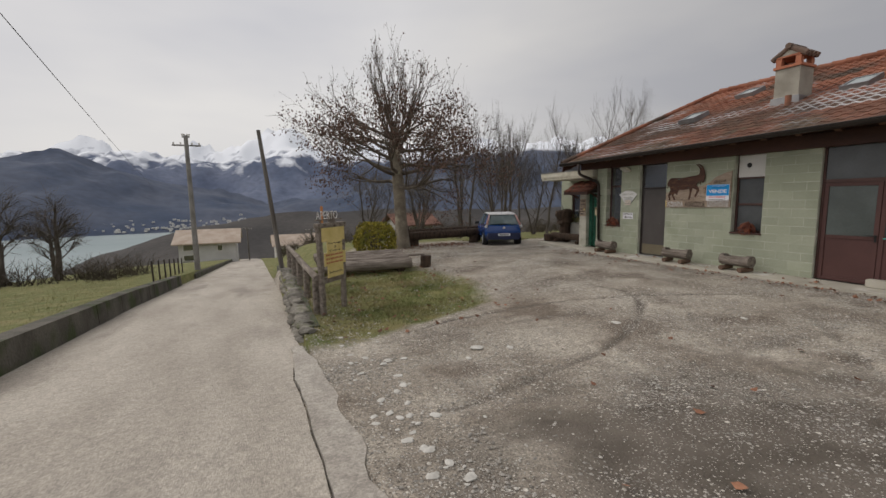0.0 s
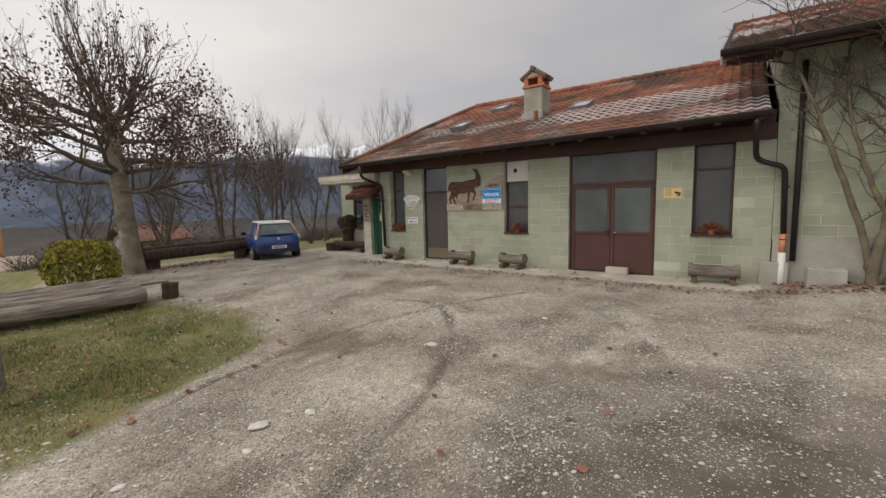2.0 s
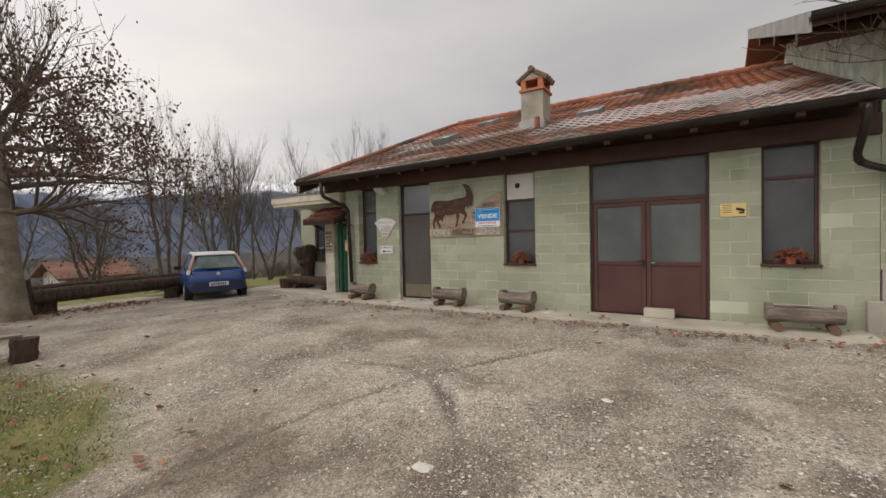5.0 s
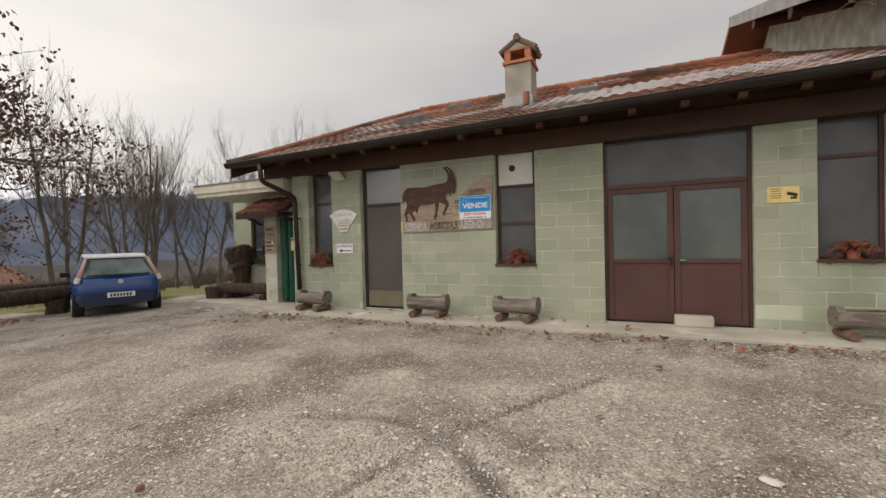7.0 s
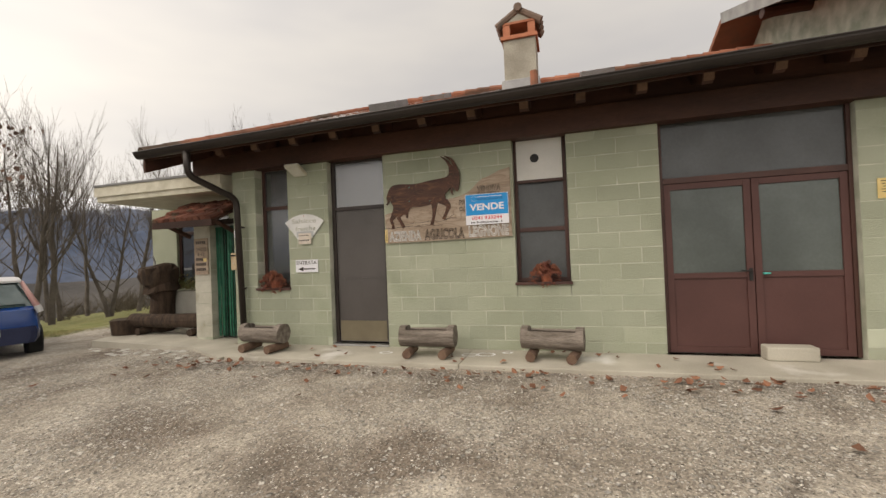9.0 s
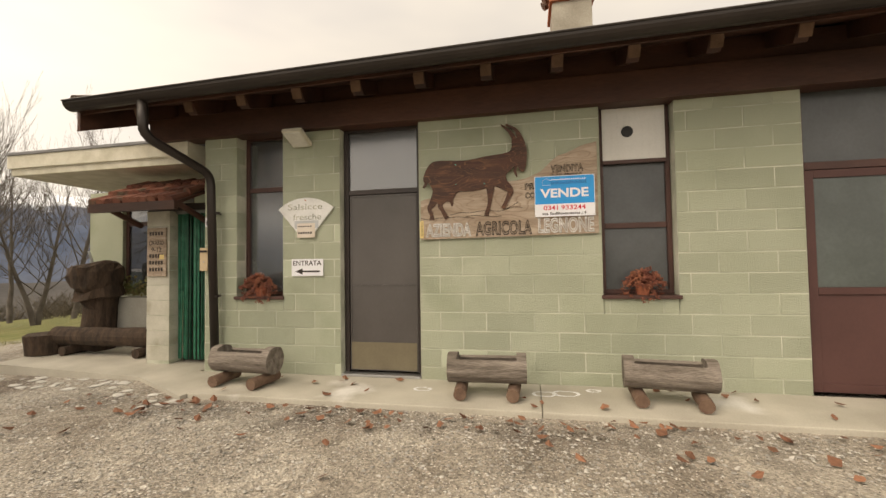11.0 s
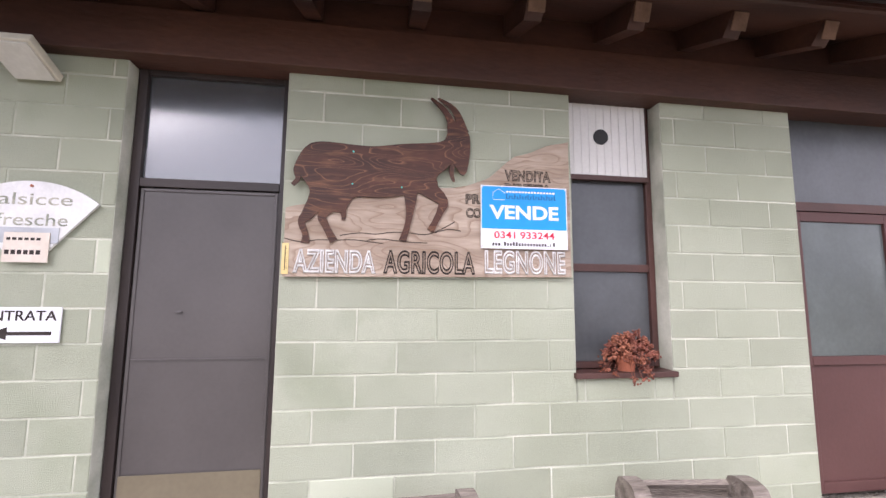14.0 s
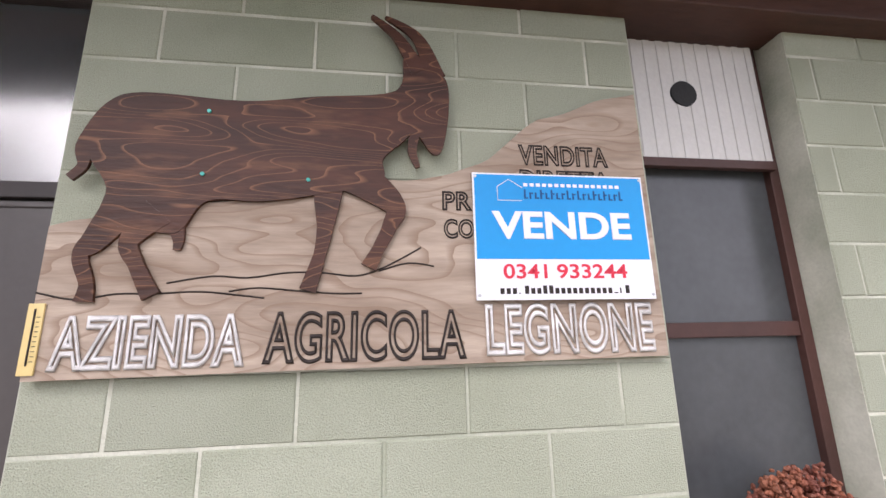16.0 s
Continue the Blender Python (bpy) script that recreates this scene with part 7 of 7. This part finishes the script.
loft(b, [[(0.73, 0.12, 0.98), (0.53, 0.56, 1.40), (-0.53, 0.56, 1.40), (-0.73, 0.12, 0.98)], [(0.75, 0.7, 0.975), (0.60, 0.72, 1.45), (-0.60, 0.72, 1.45), (-0.75, 0.7, 0.975)],
         [(0.76, 1.7, 0.955), (0.60, 1.6, 1.46), (-0.60, 1.6, 1.46), (-0.76, 1.7, 0.955)], [(0.74, 3.1, 0.90), (0.58, 2.35, 1.38), (-0.58, 2.35, 1.38), (-0.74, 3.1, 0.90)]])
part("cabin_glass", b, M["car_glass"], car, "dark greenish glass")
for s in (-1, 1):
    b = bmesh.new()
    loft(b, [[(s * (x + d), y, z) for y, x, z in ((0.36, 0.70, 0.985), (0.62, 0.625, 1.385), (0.86, 0.618, 1.40), (0.74, 0.755, 0.985))] for d in (-0.02, 0.012)])
    part("quarter_panel", b, M["car_blue"], car)
b = bmesh.new()
loft(b, [[(0.585, 0.40, 1.41), (-0.585, 0.40, 1.41), (-0.57, 0.40, 1.445), (0.57, 0.40, 1.445)], [(0.615, 0.75, 1.455), (-0.615, 0.75, 1.455), (-0.58, 0.75, 1.50), (0.58, 0.75, 1.50)],
         [(0.615, 1.6, 1.465), (-0.615, 1.6, 1.465), (-0.58, 1.6, 1.51), (0.58, 1.6, 1.51)], [(0.59, 2.35, 1.385), (-0.59, 2.35, 1.385), (-0.56, 2.35, 1.42), (0.56, 2.35, 1.42)]])
part("roof", b, M["car_white"], car, "white roof panel")
for s in (-1, 1):
    b = bmesh.new()
    tube(b, [(s * 0.585, 0.44, 1.42), (s * 0.66, 0.28, 1.20), (s * 0.745, 0.10, 0.97)], [0.03, 0.042, 0.052], 8)
    part("rear_pillar", b, M["car_pink"], car, "faded pinkish tail-light strip", smooth=True)
    b = bmesh.new()
    tube(b, [(s * 0.745, 0.10, 0.98), (s * 0.79, 0.09, 0.86)], [0.06, 0.05], 8)
    part("pillar_cap", b, M["car_white"], car, "pale lower lamp")
    b = bmesh.new()
    box(b, s * 0.60 - 0.12, s * 0.60 + 0.12, -0.02, 0.06, 0.40, 0.455, 0.01)
    part("fog_lamp", b, M["tail_red"], car, "red rear reflector")
    b = bmesh.new()
    obox(b, pose(s * 0.90, 2.35, 0.98), 0.20, 0.10, 0.13, 0.03)
    part("wing_mirror", b, M["black"], car, "dark wing mirror")
    for y in (0.66, 3.18):
        w = part("wheel", tube(bmesh.new(), [(s * 0.66, y, 0.30), (s * 0.84, y, 0.30)], [0.20, 0.20], 18), M["rubber"], car)
        b = bmesh.new()
        tube(b, [(s * 0.64, y, 0.30), (s * 0.66, y, 0.30), (s * 0.84, y, 0.30), (s * 0.86, y, 0.30)], [0.28, 0.305, 0.305, 0.28], 22)
        part("tyre", b, M["rubber"], w)
        b = bmesh.new()
        tube(b, [(s * 0.845, y, 0.30), (s * 0.867, y, 0.30)], [0.20, 0.17], 14)
        part("rim", b, M["steel"], w)
b = bmesh.new()
loft(b, [[(x * k, y, z) for x, z in ((0.66, 0.34), (0.70, 0.42), (0.71, 0.54), (0.68, 0.62), (-0.68, 0.62), (-0.71, 0.54), (-0.70, 0.42), (-0.66, 0.34))] for y, k in ((-0.05, 0.90), (-0.02, 1.03), (0.2, 1.12))])
part("rear_bumper", b, M["bumper_dark"], car, "dark blue rear bumper")
part("number_plate", box(bmesh.new(), -0.26, 0.26, -0.075, -0.052, 0.50, 0.61, 0.004), M["sign_white"], car, "white number plate")
b = bmesh.new()
for k in range(7):
    box(b, -0.21 + k * 0.06, -0.17 + k * 0.06, -0.0785, -0.0755, 0.52, 0.59)
part("plate_marks", b, M["black_paint"], car)
part("badge", tube(bmesh.new(), [(0, 0.05, 0.86), (0, -0.01, 0.86)], [0.055, 0.055], 16), M["steel"], car, "round silver badge")
part("wiper", box(bmesh.new(), -0.30, 0.15, 0.075, 0.10, 1.0, 1.02), M["black"], car)
part("aerial", tube(bmesh.new(), [(0, 0.6, 1.49), (0, 0.5, 1.66)], [0.008, 0.005], 6), M["black"], car)
part("rear_glass", (lambda g: (loft(g, [[(0.60, 0.115, 1.03), (0.50, 0.395, 1.375), (-0.50, 0.395, 1.375), (-0.60, 0.115, 1.03)], [(0.60, 0.15, 1.03), (0.50, 0.43, 1.375), (-0.50, 0.43, 1.375), (-0.60, 0.15, 1.03)]]), g)[1])(bmesh.new()), M["car_glass"], car, "rear screen")

# ---- lake, wooded slope and mountains ----
lk = bmesh.new()
q4 = [lk.verts.new(p) for p in ((-3500, 200, -60), (1500, 200, -60), (1500, 3500, -60), (-3500, 3500, -60))]
lk.faces.new(q4)
solid("lake", lk, M["water"], "pale grey-green lake in the valley", "lake", "structure")


def range_of_hills(name, bearings, slopes, r0, r1, rough, m, label, seed, foot=-62.0, steps=26):
    """A mountain range as relief: the crest rises to the slope given for each compass bearing from the yard."""
    bs = np.linspace(bearings[0], bearings[-1], 240)
    v, f = [], []
    for i in range(steps + 1):
        t = i / steps
        r = r0 + (r1 - r0) * t
        for b in bs:
            crest = np.interp(b, bearings, slopes) * r1 + 1.8
            h = foot + (crest - foot) * (t ** 0.85)
            n = noise.fractal((math.sin(radians(b)) * r * 0.009 * 900 / r1, math.cos(radians(b)) * r * 0.009 * 900 / r1, seed), 0.9, 2.1, 6)
            h += n * rough * r1 * (0.25 + 0.75 * t) * min(1, t * 4)
            v.append((r * math.sin(radians(b)), r * math.cos(radians(b)), h))
    n = len(bs)
    for i in range(steps):
        for k in range(n - 1):
            f.append((i * n + k, i * n + k + 1, (i + 1) * n + k + 1, (i + 1) * n + k))
    me = bpy.data.meshes.new(name)
    me.from_pydata(v, [], f)
    me.polygons.foreach_set("use_smooth", [True] * len(me.polygons))
    me.materials.append(m)
    return tagged(new(name, me), label, "mountains", kind="structure")


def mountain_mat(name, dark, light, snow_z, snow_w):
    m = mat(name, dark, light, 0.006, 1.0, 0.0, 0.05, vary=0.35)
    n, l = m.node_tree.nodes, m.node_tree.links
    b = n["Principled BSDF"]
    under = b.inputs["Base Color"].links[0].from_socket
    geo, sep, nz, add, mr, mix = (n.new("ShaderNodeNewGeometry"), n.new("ShaderNodeSeparateXYZ"), n.new("ShaderNodeTexNoise"), n.new("ShaderNodeMath"), n.new("ShaderNodeMapRange"), n.new("ShaderNodeMixRGB"))
    nz.inputs["Scale"].default_value, nz.inputs["Detail"].default_value = 0.014, 9.0
    l.new(geo.outputs["Position"], sep.inputs[0])
    l.new(geo.outputs["Position"], nz.inputs["Vector"])
    add.operation = "MULTIPLY_ADD"
    l.new(nz.outputs["Fac"], add.inputs[0])
    add.inputs[1].default_value = snow_w * 4
    l.new(sep.outputs["Z"], add.inputs[2])
    l.new(add.outputs[0], mr.inputs[0])
    mr.inputs[1].default_value, mr.inputs[2].default_value = snow_z + snow_w * 2 - snow_w * 0.4, snow_z + snow_w * 2 + snow_w * 0.4
    l.new(mr.outputs[0], mix.inputs[0])
    l.new(under, mix.inputs[1])
    mix.inputs[2].default_value = (0.80, 0.83, 0.88, 1)
    l.new(mix.outputs[0], b.inputs["Base Color"])
    return m


# distance haze put into both mountain colours as blue, paler farther off
far_haze_m = mountain_mat("mountain_snow_hazed", (0.085, 0.11, 0.175), (0.14, 0.165, 0.235), 195, 80)
mid_haze_m = mountain_mat("mountain_wooded_hazed", (0.045, 0.065, 0.11), (0.085, 0.10, 0.14), 170, 34)
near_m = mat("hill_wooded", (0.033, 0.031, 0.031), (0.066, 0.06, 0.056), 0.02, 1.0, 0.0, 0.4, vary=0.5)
range_of_hills("mountains_far", [-60, -35, -22, -10, -4, 3, 10, 16, 25, 33, 40, 48, 60, 80], [0.08, 0.085, 0.088, 0.098, 0.108, 0.118, 0.13, 0.13, 0.125, 0.13, 0.125, 0.11, 0.10, 0.09], 1500, 2600, 0.06, far_haze_m, "snow-capped mountain range painted in haze blue beyond the lake", 3.0)
range_of_hills("mountains_near", [-60, -40, -26, -18, -14, -7, 2, 8, 20, 30, 38, 46, 54, 66, 80], [0.05, 0.065, 0.088, 0.096, 0.07, 0.034, 0.0, 0.01, 0.085, 0.115, 0.125, 0.13, 0.12, 0.10, 0.09], 1060, 1600, 0.022, mid_haze_m, "wooded mountain slopes painted in dark haze blue, with snow patches", 8.0)
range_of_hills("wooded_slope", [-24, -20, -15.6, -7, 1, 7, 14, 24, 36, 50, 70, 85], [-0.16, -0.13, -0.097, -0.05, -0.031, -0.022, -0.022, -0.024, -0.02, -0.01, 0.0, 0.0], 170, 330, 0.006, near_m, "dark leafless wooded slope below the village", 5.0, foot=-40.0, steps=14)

# the village on the far shore, a sprinkle of pale houses
q = random.Random(41)
vill = bmesh.new()
for k in range(150):
    b, t = radians(q.gauss(-6, 7)), 0.01 + abs(q.gauss(0, 0.06))
    r = 1062 + 540 * t
    w, d, h = q.uniform(3, 7), q.uniform(3, 6), q.uniform(1.2, 2.6)
    z = -62 + 130 * t ** 0.85 + 3
    m0 = pose(r * math.sin(b), r * math.cos(b), z, 0, 0, q.uniform(0, 180))
    obox(vill, m0, w, d, h * 2)
solid("far_village", vill, M["plaster"], "sprinkle of pale houses on the far lake shore", "village", "stuff")

# scrub: leafless thickets between the fields
q = random.Random(12)
sc = Rods()
for k in range(620):
    zone = k % 3
    if zone == 0:
        x, y = q.uniform(-45, -6), 0
        y = 30 + q.gauss(0, 2.5) - 0.12 * (x + 25)
    elif zone == 1:
        x, y = q.uniform(5, 40), 40 + q.gauss(0, 5)
    else:
        x, y = q.uniform(2.5, 26), 62 + q.gauss(0, 8)
    b0 = Vector((x, y, float(ground_z(x, y)) - 0.1))
    for j in range(13):
        a = q.uniform(0, 6.28)
        h = q.uniform(0.5, 1.5) * (1.0 if zone == 0 else 1.2)
        d = Vector((math.cos(a) * 0.6, math.sin(a) * 0.6, 1)) * h
        mid = b0 + d * 0.5 + Vector((q.gauss(0, 0.15), q.gauss(0, 0.15), 0.1))
        sc.rod([b0 + Vector((q.gauss(0, 0.3), q.gauss(0, 0.3), 0)), mid, b0 + d + Vector((q.gauss(0, 0.3), q.gauss(0, 0.3), q.gauss(0, 0.1)))], [0.016, 0.012, 0.005], 3)
tagged(new("scrub", sc.mesh("scrub", M["scrub"])), "brown leafless scrub along the field edges", "scrub", kind="stuff")

# ---- loose stones, gravel, fallen leaves, grass ----
q = random.Random(2)


def scatter(name, places, material, label, cat, flat=0.55):
    v, f = [], []
    for x, y, s in places:
        z = float(ground_z(x, y)) + s * 0.15
        if x > ROAD_L and x < ROAD_R:
            z = float(road_z(y)) + 0.03
        b = len(v)
        rot = q.uniform(0, 6.3)
        ca, sa = math.cos(rot), math.sin(rot)
        for px_, py_, pz_ in ((1, 0, 0), (0.2, 0.8, 0.1), (-0.9, 0.3, 0), (-0.4, -0.8, 0.1), (0.6, -0.7, 0), (0.1, 0, 0.9)):
            px_, py_, pz_ = px_ * s * q.uniform(0.7, 1.2), py_ * s * q.uniform(0.6, 1.1), pz_ * s * flat * q.uniform(0.6, 1.3)
            v.append((x + px_ * ca - py_ * sa, y + px_ * sa + py_ * ca, z + pz_))
        f += [(b + i, b + (i + 1) % 5, b + 5) for i in range(5)]
    me = bpy.data.meshes.new(name)
    me.from_pydata(v, [], f)
    me.materials.append(material)
    return tagged(new(name, me), label, cat, kind="stuff")


pl = []
while len(pl) < 60000:
    x, y = q.uniform(0.3, 10.15), q.uniform(-0.6, 15)
    d = noise.noise((x * 0.55, y * 0.55, 4)) + 0.6 * noise.noise((x * 2.1, y * 2.1, 9))
    edge = math.exp(-((x - 0.75) / 0.5) ** 2) + math.exp(-((x - 9.7) / 0.6) ** 2)
    if q.random() < 0.28 + 0.9 * d + 0.6 * edge:
        pl.append((x, y, 0.005 + 0.019 * q.random() ** 4))
scatter("gravel_stones", pl, M["stone"], "loose pale gravel stones on the yard", "gravel")
pale_stone = stone_mes[0].copy()
pale_stone.materials[0] = mat("pale_stone", (0.46, 0.44, 0.40), (0.60, 0.58, 0.54), 8, 0.9, 0.4, 40, vary=0.2)
for x, y, s in ((3.03, 4.95, 0.07), (2.6, 5.15, 0.10), (2.3, 4.84, 0.05), (5.1, 4.95, 0.09), (1.2, 3.4, 0.06), (1.05, 4.1, 0.05), (1.5, 5.2, 0.05), (6.75, 3.94, 0.06)):
    st = new("field_stone", pale_stone)
    st.matrix_basis = Matrix.Translation((x, y, float(ground_z(x, y)) + s * 0.12)) @ Euler((0, 0, q.uniform(0, 6))).to_matrix().to_4x4() @ Matrix.Diagonal((s, s * 0.7, s * 0.35, 1))
    tagged(st, "flat pale stone lying on the gravel", "stone", "loose stones")
for k in range(70):
    y = q.uniform(1.6, 6.6)
    x, w = 0.62 + abs(q.gauss(0, 0.45)) + 0.12 * max(y - 4.5, 0), 0.018 + 0.05 * q.random() ** 2.5
    st = new("field_stone", pale_stone)
    st.matrix_basis = Matrix.Translation((x, y, float(ground_z(x, y)) + w * 0.12)) @ Euler((0, 0, q.uniform(0, 6))).to_matrix().to_4x4() @ Matrix.Diagonal((w, w * 0.7, w * 0.35, 1))
    tagged(st, "small pale stone in the earth beside the lane", "stone", "stones beside the lane")
for k in range(46):
    y = q.uniform(11.0, 14.6)
    x, w = float(np.interp(y, [10.96, 12.05, 14.75], [10.1, 10.65, 10.92])) - 0.06 - abs(q.gauss(0, 0.16)), q.uniform(0.03, 0.075)
    st = new("field_stone", pale_stone)
    st.matrix_basis = Matrix.Translation((x, y, float(ground_z(x, y)) + w * 0.12)) @ Euler((0, 0, q.uniform(0, 6))).to_matrix().to_4x4() @ Matrix.Diagonal((w, w * 0.7, w * 0.3, 1))
    tagged(st, "flat pale stone by the porch slab edge", "stone", "stones by the porch")
lp = []
for k in range(230):
    y = q.uniform(0.2, 12)
    x = 10.12 - abs(q.gauss(0, 0.35))
    lp.append((x, y, float(ground_z(x, y)) + 0.03))
for k in range(34):
    x, y = q.uniform(10.25, 10.95), q.uniform(1.2, 10.8)
    lp.append((x, y, 0.02))
for k in range(36):
    x, y = q.uniform(1, 9), q.uniform(1, 14)
    lp.append((x, y, float(ground_z(x, y)) + 0.03))
for k in range(420):
    x, y = 8.6 - abs(q.gauss(0, 2)), 17.6 + q.gauss(0, 0.6)
    lp.append((x, y, float(ground_z(x, y)) + 0.03))
for k in range(150):
    x, y = q.uniform(0.8, 4.9), q.uniform(6.4, 12.5)
    lp.append((x, y, float(ground_z(x, y)) + 0.04))
for k in range(260):
    x, y = q.uniform(9.8, 10.9), q.uniform(-2.5, 0.9)
    lp.append((x, y, float(ground_z(x, y)) + 0.03))
tagged(new("fallen_leaves", leaf_mesh("fallen_leaves", lp, 0.044, q, M["fallen_leaf"], True)), "scattered rust-brown fallen leaves", "leaves", kind="stuff")

gv, gf = [], []


def blades(n, region, dens):
    made = 0
    while made < n:
        x, y = region()
        if q.random() > dens(x, y):
            continue
        z, h, a = float(ground_z(x, y)), q.uniform(0.02, 0.06), q.uniform(0, 6.3)
        b = len(gv)
        w = q.uniform(0.004, 0.009)
        dx_, dy_ = math.cos(a) * w, math.sin(a) * w
        lx, ly = q.gauss(0, 0.03), q.gauss(0, 0.03)
        gv.extend([(x - dx_, y - dy_, z - 0.01), (x + dx_, y + dy_, z - 0.01), (x + lx, y + ly, z + h)])
        gf.append((b, b + 1, b + 2))
        made += 1


def tri_dens(x, y):
    e = float(np.interp(y, [5.9, 7.4, 9, 11, 13, 15], [0.5, 4.3, 4.9, 4.8, 4.4, 3.9]))
    return min(1, max(0, min(e - x, (y - 6.2), 13.6 - y) * 0.8)) * (0.6 + 0.8 * noise.noise((x * 1.1, y * 1.1, 0)))


blades(30000, lambda: (q.uniform(0.6, 5.0), q.uniform(6.2, 13.6)), tri_dens)
blades(5000, lambda: (q.uniform(9.8, 13.5), q.uniform(17.8, 21)), lambda x, y: 0.8)
blades(9000, lambda: (-3.8 - abs(q.gauss(0, 5)), q.uniform(4, 26)), lambda x, y: 0.7)
g_m = bpy.data.meshes.new("grass")
g_m.from_pydata(gv, [], gf)
g_m.materials.append(M["blade"])
tagged(new("grass", g_m), "short yellowed winter grass", "grass", kind="stuff")

# ---- wall blocks, one by one ----
block_cache = {}


def block_mesh(w, h, mkey):
    key = (round(w, 2), round(h, 2), mkey)
    if key not in block_cache:
        b = bmesh.new()
        w2, h2, c = key[0] / 2 - 0.004, key[1] / 2 - 0.004, 0.004
        v = [b.verts.new(p) for p in ((0, -w2 + c, -h2 + c), (0, w2 - c, -h2 + c), (0, w2 - c, h2 - c), (0, -w2 + c, h2 - c), (0.006, -w2, -h2), (0.006, w2, -h2), (0.006, w2, h2), (0.006, -w2, h2),
                                      (0.15, -w2, -h2), (0.15, w2, -h2), (0.15, w2, h2), (0.15, -w2, h2))]
        b.faces.new(v[:4])
        for r0, r1 in ((0, 4), (4, 8)):
            for k in range(4):
                j = (k + 1) % 4
                b.faces.new((v[r0 + k], v[r0 + j], v[r1 + j], v[r1 + k]))
        block_cache[key] = finish("block", b, M[mkey])
    return block_cache[key]


q = random.Random(8)


def lay(parent, y0, y1, z0, z1, x, base=0.135, bare=0.02, m="block"):
    zs = [z0] + [base + 0.2 * k for k in range(-2, 30) if z0 + 0.03 < base + 0.2 * k < z1 - 0.03] + [z1]
    for za, zb in zip(zs, zs[1:]):
        k = round((za - base) / 0.2 + (0.0 if za > z0 + 1e-6 else 0.0) - 1e-6) if za > z0 else math.floor((zb - 1e-3 - base) / 0.2)
        off = 0.49 if k % 2 == 0 else 0.24
        cuts = [y0] + [off + 0.5 * j for j in range(-40, 40) if y0 + 0.04 < off + 0.5 * j < y1 - 0.04] + [y1]
        for ya, yb in zip(cuts, cuts[1:]):
            ob = new("block", block_mesh(yb - ya, zb - za, "block_pale" if q.random() < bare else m))
            ob.parent = parent
            ob.matrix_basis = parent.matrix_world.inverted() @ Matrix.Translation((x + q.uniform(-0.0015, 0.0015), (ya + yb) / 2, (za + zb) / 2))


COURSE = 0.735
for z0, z1 in ((0.0, COURSE), (COURSE, TOP)):
    y = WY0
    for a, b, sill in OPEN:
        if z0 == 0.0 and sill > 0.1:
            continue
        lay(wall_front, y, a, z0, z1, FX)
        y = b
    lay(wall_front, y, WY1, z0, z1, FX)
for a, b, sill in OPEN:
    if sill > 0.1:
        lay(wall_front, a, b, COURSE, sill, FX)
lay(wall_barn, -4.6, 0.944, 0.985, 4.45, FX, 0.985)

pit = bmesh.new()
box(pit, 10.55, 10.96, -0.12, 0.42, -0.1, 0.42, 0.02)
solid("concrete_pit", pit, M["concrete_old"], "rough grey concrete meter pit against the barn", "concrete pit")
